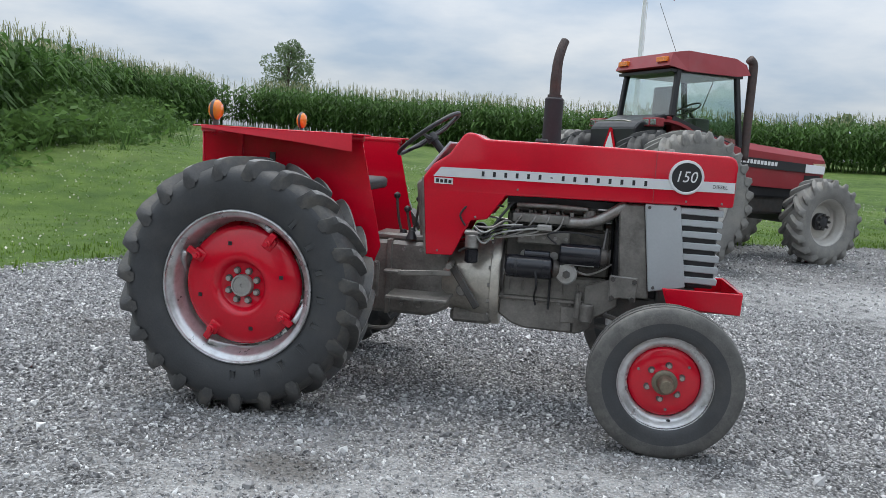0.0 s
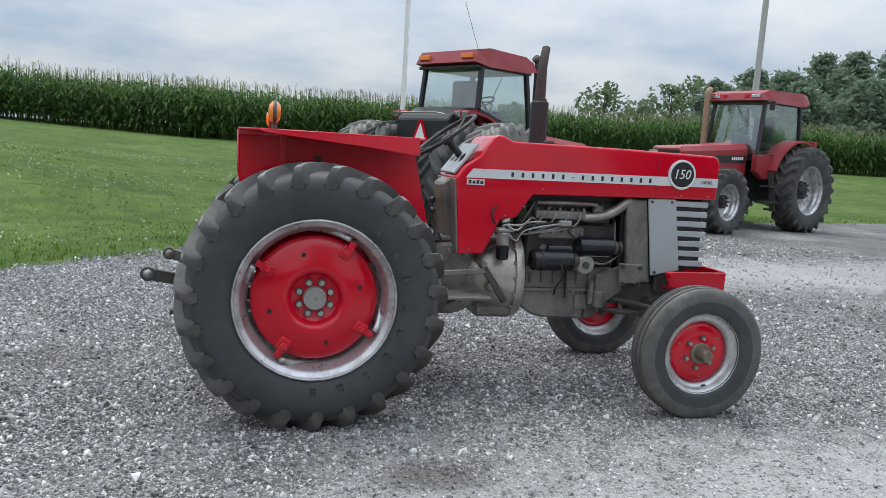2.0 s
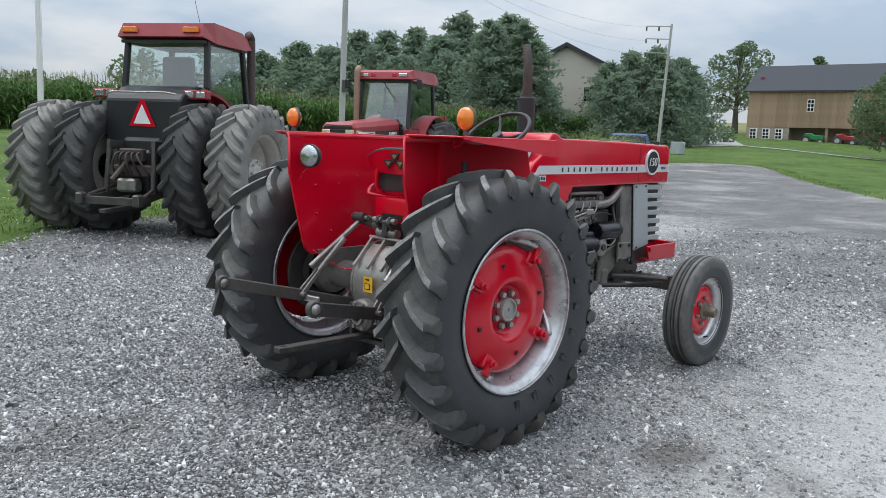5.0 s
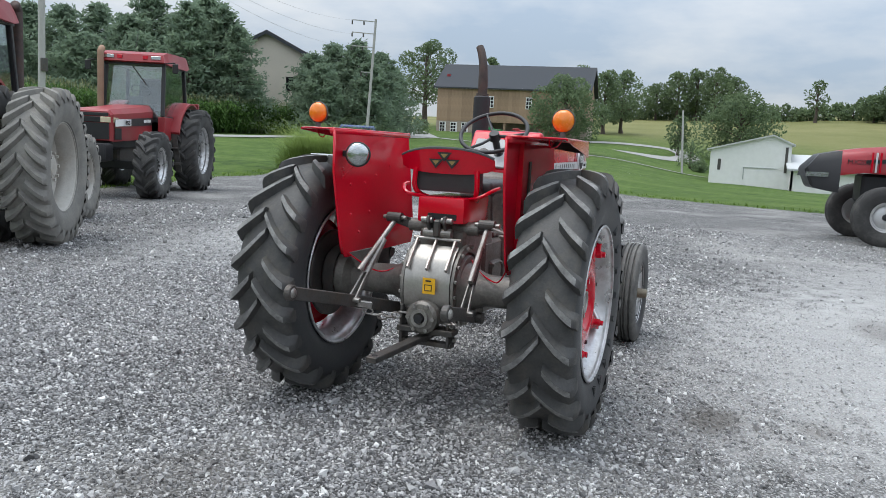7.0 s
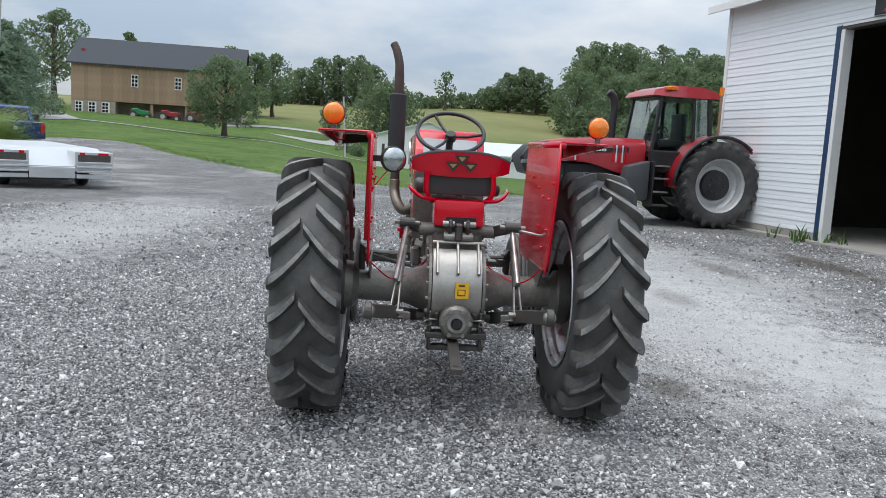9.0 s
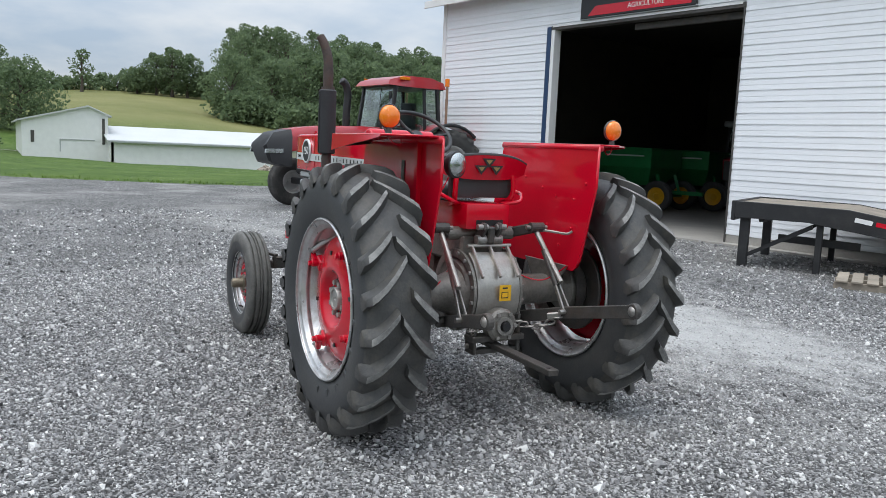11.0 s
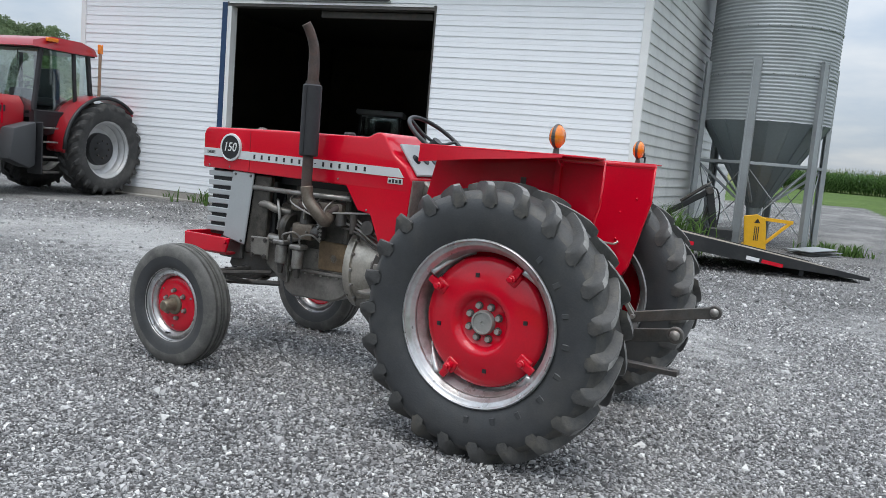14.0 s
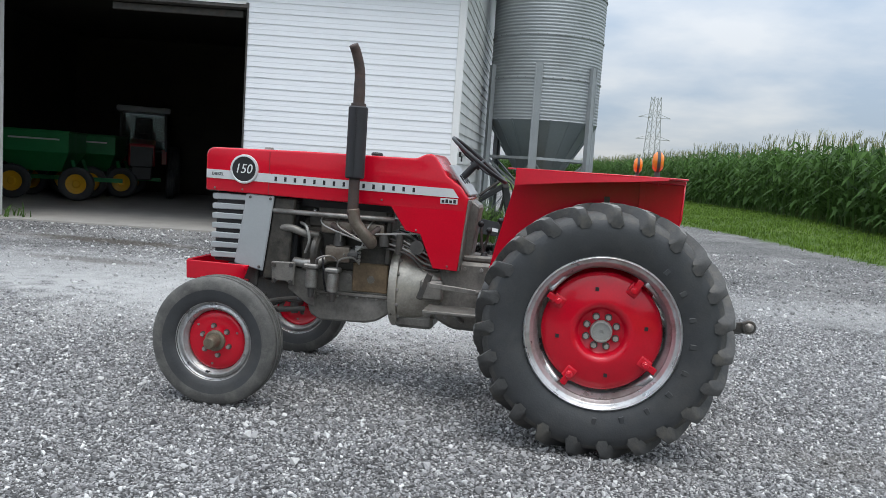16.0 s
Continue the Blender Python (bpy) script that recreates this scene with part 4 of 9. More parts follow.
def hero_right():
    """What shows on the engine's right side."""
    st = P("starter", rod((1.285, -0.205, 0.785), (1.535, -0.205, 0.785), 0.062, None, 28, None, 0.008), BLACK_GLOSS, "glossy blue-black starter motor", 40)
    P("starter_nose", rod((1.535, -0.205, 0.785), (1.57, -0.2, 0.782), 0.052, 0.045, 24, None, 0.006), STEEL_DARK, parent=st)
    P("starter_band", rod((1.335, -0.205, 0.785), (1.35, -0.205, 0.785), 0.0645, None, 28), BLACK, parent=st)
    fl = P("filter_housing", rod((1.615, -0.13, 0.765), (1.615, -0.235, 0.765), 0.062, 0.058, 28, None, 0.008), STEEL_PALE, "pale round filter housing", 40)
    P("housing_cap", rod((1.615, -0.235, 0.765), (1.615, -0.25, 0.765), 0.022, None, 6), STEEL_DARK, parent=fl)
    P("solenoid", rod((1.38, -0.20, 0.852), (1.52, -0.20, 0.852), 0.026, None, 18, None, 0.004), BLACK_GLOSS, parent=st)
    gen = P("generator", rod((1.57, -0.20, 0.868), (1.79, -0.20, 0.868), 0.062, None, 24, None, 0.008), BLACK_GLOSS, "black generator with steel ends", 40)
    P("generator_end", rod((1.79, -0.2, 0.868), (1.82, -0.2, 0.868), 0.05, 0.04, 24), STEEL_DARK, parent=gen)
    P("generator_pulley", lathe([(0.0, 1.82), (0.045, 1.82), (0.035, 1.83), (0.045, 1.84), (0.0, 1.84)], 20, axis="x", m=pose(0, -0.2, 0.868)), STEEL_DARK, parent=gen)
    fil = P("fuel_filter", rod((1.095, -0.235, 0.865), (1.095, -0.235, 0.945), 0.040, None, 20, None, 0.008), STEEL, "round fuel filter with black bowl", 40)
    P("filter_bowl", rod((1.095, -0.235, 0.785), (1.095, -0.235, 0.865), 0.037, None, 20, None, 0.008), BLACK_GLOSS, parent=fil)
    P("filter_head", box(1.05, 1.15, -0.27, -0.17, 0.94, 0.965, 0.008), STEEL, parent=fil)
    P("intake_elbow", tube(arc([(1.60, -0.15, 1.04), (1.70, -0.17, 1.045), (1.80, -0.175, 1.085), (1.90, -0.165, 1.16)]), 0.030, 14), STEEL, "silver intake pipe", True)
    P("intake_manifold", box(1.30, 1.61, -0.19, -0.12, 1.025, 1.075, 0.014, seg=2), GREY_CAST, "", 40)
    P("rocker_pipe", tube(arc([(1.32, -0.14, 1.115), (1.5, -0.15, 1.12), (1.7, -0.14, 1.115)]), 0.012, 8), STEEL)
    P("tappet_cover", box(1.33, 1.62, -0.165, -0.13, 0.905, 0.985, 0.01), GREY_CAST)
    for k in range(5):
        P("cover_bolt", rod((1.36 + 0.06 * k, -0.165, 0.945), (1.36 + 0.06 * k, -0.178, 0.945), 0.010, None, 6), STEEL)
    for k in range(4):
        x = 1.34 + 0.075 * k
        P("injector_line", tube(arc([(x, -0.12, 1.09), (x + 0.01, -0.19, 1.06), (x - 0.05, -0.20, 0.98), (1.25 - 0.01 * k, -0.19, 0.93)]), 0.005, 6), STEEL)
    P("fuel_hose", tube(arc([(1.11, -0.23, 0.985), (1.20, -0.25, 0.99), (1.27, -0.21, 1.03), (1.33, -0.17, 1.0), (1.42, -0.18, 1.0)]), 0.006, 6), STEEL)
    P("fuel_hose", tube(arc([(1.05, -0.23, 0.985), (1.02, -0.23, 1.05), (1.10, -0.2, 1.12), (1.25, -0.17, 1.10)]), 0.006, 6), BLACK)
    P("wire_loom", tube(arc([(1.30, -0.17, 1.13), (1.24, -0.21, 1.05), (1.15, -0.21, 0.92), (1.02, -0.2, 0.84)]), 0.008, 6), BLACK)
    P("wire_loom", tube(arc([(1.63, -0.2, 0.80), (1.72, -0.22, 0.77), (1.80, -0.21, 0.80), (1.85, -0.17, 0.83)]), 0.006, 6), STEEL)
    P("wire_loom", tube(arc([(1.55, -0.2, 0.92), (1.50, -0.21, 0.97), (1.62, -0.2, 0.99), (1.78, -0.18, 0.97)]), 0.005, 6), BLACK)
    P("dipstick", tube([(1.53, -0.15, 0.80), (1.53, -0.16, 0.55)], 0.007, 6), BLACK)
    P("oil_filter", rod((1.74, -0.165, 0.50), (1.74, -0.165, 0.60), 0.036, None, 18, None, 0.006), GREY_CAST, "", 40)
    # ribs, plugs, clips and small lines that break up the block
    for k in range(7):
        x = 1.30 + 0.075 * k
        P("block_rib", box(x, x + 0.012, -0.15, -0.13, 0.64, 0.70, 0.003), GREY_CAST)
        P("head_bolt", rod((x + 0.02, -0.135, 1.06), (x + 0.02, -0.135, 1.09), 0.012, None, 6), STEEL)
    for x in (1.38, 1.54, 1.70):
        P("core_plug", rod((x, -0.134, 0.845), (x, -0.142, 0.845), 0.024, None, 16), STEEL_PALE)
    P("pipe_bracket", box(1.44, 1.52, -0.215, -0.15, 0.985, 1.02, 0.006), STEEL_PALE)
    P("thermostat_body", rod((1.72, -0.11, 1.03), (1.72, -0.11, 1.11), 0.045, 0.035, 16), GREY_CAST)
    P("generator_strap", bar((1.80, -0.205, 0.90), (1.815, -0.16, 1.02), 0.012, 0.02), STEEL_DARK)
    P("generator_bracket", box(1.60, 1.76, -0.24, -0.15, 0.815, 0.832, 0.004), STEEL_PALE)
    P("sump_seam", box(1.66, 1.674, -0.138, -0.128, 0.43, 0.585, 0.003), GREASY_SHADE)
    P("sump_plate", box(1.60, 1.68, -0.142, -0.128, 0.48, 0.57, 0.004), GREY_CAST)
    for k in range(3):
        P("fuel_line", tube(arc([(1.10, -0.25, 0.99 - 0.01 * k), (1.16, -0.27, 0.96 - 0.03 * k), (1.24, -0.22, 1.0 - 0.02 * k), (1.36 + 0.08 * k, -0.20, 1.01)]), 0.0055, 6), STEEL_PALE if k != 1 else BLACK)
    P("wire_loom", tube(arc([(1.44, -0.25, 0.81), (1.46, -0.27, 0.70), (1.45, -0.2, 0.62), (1.46, -0.16, 0.57)]), 0.006, 6), BLACK)
    # black sheet painted as the shade under the hood
    P("hood_shade", box(1.26, 1.86, -0.10, 0.10, 1.12, 1.16, 0), BLACK)
    P("breather", rod((1.69, -0.165, 0.52), (1.69, -0.165, 0.66), 0.018, None, 12), GREY_CAST)
    P("clutch_arm", bar((0.98, -0.20, 0.76), (1.14, -0.205, 0.53), 0.018, 0.04, None, 0.006), STEEL_DARK)
    P("pedal_shaft", rod((0.98, -0.28, 0.76), (0.98, -0.12, 0.76), 0.018), GREY_CAST)


def hero_left():
    P("long_pipe", tube([(1.24, 0.19, 1.085), (1.6, 0.205, 1.083), (2.0, 0.20, 1.085)], 0.016, 10), STEEL, "long bare steel pipe", True)
    pump = P("injection_pump", box(1.50, 1.66, 0.13, 0.215, 0.80, 0.90, 0.02, seg=2), OILY_PIPE, "oily brown fuel injection pump", 40)
    P("pump_body", rod((1.58, 0.175, 0.90), (1.58, 0.175, 0.98), 0.04, 0.03, 16), STEEL_DARK, parent=pump)
    P("pump_head", rod((1.45, 0.17, 0.85), (1.52, 0.17, 0.85), 0.045, None, 16, None, 0.006), STEEL_DARK, parent=pump)
    for x, z in ((1.60, 0.0), (1.735, 0.015)):
        f = P("fuel_filter", rod((x, 0.21, 0.615 + z), (x, 0.21, 0.735 + z), 0.036, None, 20, None, 0.008), STEEL, "bare metal fuel filter canister", 40)
        P("filter_head", box(x - 0.045, x + 0.045, 0.165, 0.25, 0.735 + z, 0.765 + z, 0.008), STEEL, parent=f)
        P("filter_drain", rod((x, 0.21, 0.555 + z), (x, 0.21, 0.615 + z), 0.016, 0.022, 12), STEEL_DARK, parent=f)
        P("filter_line", tube(arc([(x - 0.03, 0.23, 0.765 + z), (x - 0.05, 0.26, 0.82), (x - 0.12, 0.24, 0.84), (x - 0.16, 0.2, 0.80)]), 0.006, 6), STEEL, parent=f)
    P("exhaust_manifold", box(1.30, 1.70, 0.12, 0.19, 0.97, 1.05, 0.02, seg=2), OILY_PIPE, "rust-brown exhaust manifold", 40)
    P("exhaust_elbow", tube(arc([(1.40, 0.17, 0.98), (1.36, 0.26, 0.94), (1.38, 0.31, 0.98), (1.44, 0.335, 1.06), (1.46, 0.338, 1.14)]), 0.036, 14), OILY_PIPE, "heat-browned steel exhaust elbow", True)
    ex = P("exhaust_stack", rod((1.462, 0.338, 1.10), (1.462, 0.338, 1.33), 0.032, None, 18), RUST, "tall black vertical exhaust pipe", 40)
    P("muffler", rod((1.462, 0.338, 1.318), (1.462, 0.338, 1.735), 0.056, None, 28, None, 0.008), BLACK_MUF, "matt black cylindrical muffler", 40, ex)
    P("muffler_seam", box(1.455, 1.468, 0.393, 0.398, 1.33, 1.72, 0), BLACK, parent=ex)
    pts = arc([(1.462, 0.338, 1.73), (1.462, 0.339, 1.86), (1.466, 0.345, 1.95), (1.482, 0.366, 2.03), (1.497, 0.388, 2.075)], 5)
    P("tail_pipe", tube(pts, 0.03, 16, None, False, [0.033] * 6 + [0.031 - 0.0003 * i for i in range(len(pts) - 6)]), RUST, "rusty curved exhaust tip", True, ex)
    P("pipe_clamp", rod((1.462, 0.338, 1.735), (1.462, 0.338, 1.752), 0.043, None, 18), RUST, parent=ex)
    P("radiator_hose", tube(arc([(1.86, 0.17, 0.78), (1.78, 0.19, 0.775), (1.70, 0.17, 0.79), (1.62, 0.13, 0.82)]), 0.028, 12), STEEL, "light grey lower hose", True)
    P("air_pipe", tube(arc([(1.98, 0.16, 0.98), (1.88, 0.2, 0.985), (1.80, 0.19, 0.96), (1.72, 0.15, 0.95)]), 0.024, 10), GREY_CAST, "", True)
    P("water_pump", rod((1.80, 0.0, 0.98), (1.88, 0.0, 0.98), 0.06, None, 18), GREY_CAST)
    P("lift_pump", rod((1.30, 0.19, 0.92), (1.30, 0.19, 0.99), 0.035, 0.03, 16), STEEL_DARK)
    P("oil_filler", rod((1.20, 0.2, 0.88), (1.20, 0.2, 1.0), 0.022, None, 14), STEEL_DARK)
    # thin plate added to show the tan oil stain on the block
    P("stain_plate", box(1.275, 1.50, 0.122, 0.134, 0.62, 0.80, 0.006), OILY_TAN, "thin brown plate for the oil stain on the block")
    for k in range(4):
        P("hydraulic_line", tube(arc([(1.25 + 0.03 * k, 0.16, 1.0 - 0.03 * k), (1.15, 0.19 + 0.01 * k, 0.95 - 0.02 * k), (1.05, 0.18, 0.90 - 0.03 * k), (0.95, 0.17, 0.86 - 0.02 * k)]), 0.007, 6), STEEL_DARK if k % 2 else STEEL)
    # dark box added for the shade behind the lines
    P("shade_pocket", box(1.26, 1.30, 0.10, 0.16, 0.80, 1.12, 0.01), GREASY_SHADE)
    P("lever_quadrant", rod((1.09, 0.17, 0.93), (1.09, 0.215, 0.93), 0.042, None, 18), STEEL_DARK)
    P("clutch_arm", bar((1.0, 0.20, 0.78), (1.06, 0.205, 0.62), 0.018, 0.04, None, 0.006), STEEL_DARK)
    P("hydraulic_block", box(0.92, 1.06, 0.15, 0.21, 0.62, 0.74, 0.012), GREY_CAST)
    P("oil_port", rod((1.0, 0.2, 0.55), (1.0, 0.235, 0.55), 0.03, None, 16), GREY_CAST)
    for k in range(3):
        x = 1.34 + 0.14 * k
        P("manifold_runner", tube(arc([(x, 0.12, 1.03), (x, 0.18, 1.02), (x + (1.42 - x) * 0.6, 0.21, 0.97)]), 0.022, 10), RUST, "", True)
        P("core_plug", rod((1.38 + 0.15 * k, 0.124, 0.70), (1.38 + 0.15 * k, 0.134, 0.70), 0.024, None, 16), GREY_CAST)
    for k in range(4):
        P("injector_line", tube(arc([(1.47, 0.20, 0.87 + 0.012 * k), (1.42 - 0.02 * k, 0.235, 0.92), (1.40 + 0.09 * k, 0.215, 1.02), (1.36 + 0.11 * k, 0.13, 1.09)]), 0.005, 6), STEEL_PALE)
        P("pump_union", rod((1.46, 0.19, 0.82 + 0.025 * k), (1.44, 0.205, 0.82 + 0.025 * k), 0.010, None, 6), STEEL_PALE)
    for k in range(6):
        P("pump_bolt", rod((1.53, 0.175 + 0.045 * math.cos(k * 1.05), 0.85 + 0.045 * math.sin(k * 1.05)), (1.54, 0.175 + 0.045 * math.cos(k * 1.05), 0.85 + 0.045 * math.sin(k * 1.05)), 0.008, None, 6), STEEL)
    P("timing_cover", lathe([(0.0, 1.70), (0.10, 1.70), (0.115, 1.715), (0.115, 1.74), (0.0, 1.74)], 28, axis="x", m=pose(0, 0.13, 0.84)), GREASY_SHADE, "", 40)
    P("bypass_pipe", tube(arc([(1.84, 0.15, 1.02), (1.78, 0.21, 1.0), (1.76, 0.215, 0.92), (1.79, 0.19, 0.84)]), 0.009, 8), STEEL_PALE)
    P("throttle_rod", rod((1.02, 0.20, 1.02), (1.56, 0.215, 0.97), 0.006, None, 6), STEEL_PALE)
    P("throttle_lever", bar((1.56, 0.215, 0.93), (1.56, 0.218, 0.99), 0.012, 0.02), STEEL)
    P("dipstick", tube(arc([(1.66, 0.14, 0.60), (1.66, 0.2, 0.68), (1.67, 0.2, 0.80), (1.70, 0.17, 0.86)]), 0.006, 6), BLACK)


OILY_PIPE = mat("heat_browned_steel", (0.22, 0.185, 0.15), 0.42, 0.5, 0.6, 18, 90, 0.2, (0.10, 0.06, 0.04), 0.5)
OILY_TAN = mat("oily_tan_iron", (0.21, 0.145, 0.085), 0.42, 0.2, 0.5, 14, 80, 0.3, (0.06, 0.045, 0.03), 0.6)
# one dark iron colour for grease and for shade among the engine parts
GREASY_SHADE = mat("greasy_shaded_iron", (0.060, 0.055, 0.048), 0.38, 0.2, 0.5, 16, 90, 0.4, (0.16, 0.14, 0.115), 0.5)
mat_bell = mat("bare_cast_housing", (0.50, 0.465, 0.405), 0.32, 0.6, 0.65, 7, 70, 0.25, (0.10, 0.09, 0.075), 0.5)
BLACK_MUF = mat("matt_black_muffler", (0.03, 0.03, 0.034), 0.62, 0.1, 0.7, 9, 70, 0.15)
hero_hood()
hero_grille()
hero_engine()
hero_right()
hero_left()


def hero_front_axle():
    for s, y in ((1, 0.672), (-1, -0.695)):
        P("axle_beam", bar((2.06, s * 0.12, 0.525), (2.10, s * 0.50, 0.515), 0.05, 0.075, None, 0.006), STEEL_DARK, "dark grey telescopic axle beam")
        kn = P("axle_arm", bar((2.075, s * 0.34, 0.50), (2.112, y - s * 0.115, 0.49), 0.045, 0.06, None, 0.006), STEEL_DARK)
        for k in range(3):
            P("axle_hole", rod((2.052 + 0.006 * k, s * (0.2 + 0.07 * k), 0.565), (2.052 + 0.006 * k, s * (0.2 + 0.07 * k), 0.57), 0.012, None, 10), BLACK, parent=kn)
        P("kingpin", rod((2.113, y - s * 0.11, 0.30), (2.113, y - s * 0.11, 0.60), 0.026, None, 14, None, 0.004), STEEL_DARK)
        P("spindle", rod((2.115, y - s * 0.12, 0.362), (2.115, y + s * 0.0, 0.362), 0.03, None, 14), STEEL_DARK)
        P("steering_arm", bar((2.113, y - s * 0.11, 0.585), (1.96, y - s * 0.16, 0.575), 0.035, 0.02, None, 0.004), STEEL_DARK)
        P("drag_link", tube(arc([(1.96, y - s * 0.16, 0.56), (1.90, s * 0.30, 0.555), (1.84, s * 0.18, 0.55)]), 0.014, 8), STEEL_DARK)
        P("tie_rod", tube(arc([(1.97, s * 0.05, 0.49), (1.93, s * 0.25, 0.48), (1.95, y - s * 0.2, 0.54)]), 0.015, 8), STEEL_DARK)
        P("radius_rod", rod((1.80, s * 0.13, 0.48), (2.07, s * 0.40, 0.49), 0.017), STEEL_DARK)


def hero_seat():
    cw = P("dash_tower", prism([(0.83, 1.20), (0.80, 1.24), (0.74, 1.20), (0.78, 0.86), (0.86, 0.86)], -0.10, 0.10, 0.012), GREY_CAST, "grey steering column tower")
    P("dash_panel", box(-0.11, 0.11, -0.17, 0.17, -0.006, 0.012, 0.005, None, pose(0.868, 0, 1.345, 0, -52, 0)), GREY_LIGHT, "grey instrument panel with gauges", parent=cw)
    for y in (-0.10, 0.0, 0.10):
        P("gauge", lathe([(0.0, 0.016), (0.03, 0.016), (0.034, 0.008)], 20, m=pose(0.868, y, 1.345, 0, -52, 0), axis="z"), BLACK_GLOSS, parent=cw)
    c = Vector((0.775, 0.01, 1.475))
    n = Vector((-0.60, 0, 0.80))
    u = Vector((0.80, 0, 0.60))
    v = Vector((0, 1, 0))
    P("steering_shaft", rod(c - n * 0.2 + Vector((0.02, 0, 0)), c - n * 0.02, 0.022), BLACK, parent=cw)
    ring = [c + u * 0.205 * math.cos(a) + v * 0.205 * math.sin(a) for a in np.linspace(0, 2 * math.pi, 49)[:-1]]
    sw = P("steering_wheel", tube(ring, 0.0125, 10, None, True), BLACK, "black three-spoke steering wheel", True)
    for a in (0.5, 2.6, 4.7):
        e = c + u * 0.2 * math.cos(a) + v * 0.2 * math.sin(a)
        P("spoke", tube([c - n * 0.03, c - n * 0.025 + (e - c) * 0.5, e], 0.009, 8), BLACK, parent=sw)
    P("wheel_boss", rod(c - n * 0.05, c - n * 0.005, 0.036, 0.03, 20), BLACK, parent=sw)
    # seat on a red box
    sb = P("seat_box", box(-0.06, 0.34, -0.13, 0.13, 0.98, 1.115, 0.015, seg=2), RED, "red sheet-metal seat base", 40)
    P("box_slot", box(-0.063, -0.055, -0.09, 0.07, 1.0, 1.03), BLACK, parent=sb)
    P("cushion", box(0.08, 0.50, -0.225, 0.225, 1.135, 1.205, 0.03, seg=3), VINYL, "grey-black vinyl seat cushion", 40)
    back = []
    for i in range(13):
        a = -0.62 + 1.24 * i / 12
        x = 0.18 - 0.19 * math.cos(a) * 1.0 + 0.0
        back.append((x, 0.44 * math.sin(a)))
    bm = bmesh.new()
    secs = []
    for i, (x, y) in enumerate(back):
        k = abs(i - 6) / 6
        z0, z1 = 1.235 + 0.03 * k ** 3, 1.362 - 0.045 * k ** 2.5
        secs.append([(x - 0.012, y, z0), (x - 0.035, y, z1), (x - 0.012, y, z1), (x + 0.012, y, z0)])
    loft(secs, bm)
    bk = P("backrest", bm, RED, "red curved steel seat back", 50)
    P("back_piping", tube([(x - 0.024, y, 1.364 - 0.045 * (abs(i - 6) / 6) ** 2.5) for i, (x, y) in enumerate(back)], 0.011, 8), BLACK, parent=bk)
    P("back_pad", box(0.012, 0.05, -0.19, 0.19, 1.14, 1.26, 0.014, seg=2), VINYL, "", 40, bk)
    # emblem: three dark triangles in plain shapes
    for y, z, f in ((0.045, 1.292, 1), (-0.045, 1.292, 1), (0.0, 1.328, 1)):
        t = prism([(y - 0.04, z + 0.018), (y + 0.04, z + 0.018), (y, z - 0.03)], -0.047, -0.043, 0, plane="yz")
        P("emblem", t, BLACK, parent=bk)
        P("emblem_edge", prism([(y - 0.02, z + 0.010), (y + 0.02, z + 0.010), (y, z - 0.012)], -0.0485, -0.047, 0, plane="yz"), BRASS, parent=bk)
    for s in (1, -1):
        P("seat_arm", tube(arc([(-0.01, s * 0.17, 1.26), (-0.01, s * 0.175, 1.17), (0.02, s * 0.16, 1.125), (0.1, s * 0.14, 1.10)]), 0.014, 8), RED)
        P("seat_handle", tube(arc([(0.02, s * 0.13, 1.11), (-0.04, s * 0.2, 1.125), (0.02, s * 0.25, 1.16), (0.1, s * 0.26, 1.17)]), 0.010, 8), RED)
        P("footrest", prism([(0.66, 0.575), (1.0, 0.575), (1.0, 0.592), (0.66, 0.592)], s * 0.17, s * 0.40, 0.003), GREY_CAST, "grey flat footrest plate")
        P("footrest_bracket", bar((0.80, s * 0.14, 0.50), (0.82, s * 0.36, 0.575), 0.03, 0.02), GREY_CAST)
        P("step", tube(arc([(0.42, s * 0.30, 0.42), (0.52, s * 0.34, 0.40), (0.66, s * 0.33, 0.40), (0.70, s * 0.26, 0.44)]), 0.012, 8), STEEL_DARK)
        P("pedal", bar((0.99, s * 0.26, 0.72), (0.70, s * 0.27, 0.70), 0.02, 0.03), GREY_CAST)
        P("pedal_pad", box(0.62, 0.71, s * 0.27 - 0.035, s * 0.27 + 0.035, 0.695, 0.715, 0.004), GREY_CAST)
    for x, y, h, lean in ((0.67, -0.05, 1.10, 0.03), (0.70, 0.06, 1.08, -0.02), (0.73, -0.11, 1.03, 0.02)):
        lv = P("gear_lever", tube(arc([(x, y, 0.88), (x - lean, y, 0.97), (x - lean * 1.6, y, h)]), 0.008, 8), STEEL_DARK)
        P("lever_knob", ball((x - lean * 1.6, y, h + 0.012), 0.02, None, 2), BLACK, parent=lv)
        P("lever_boot", rod((x, y, 0.875), (x, y, 0.92), 0.035, 0.015, 14), BLACK, parent=lv)


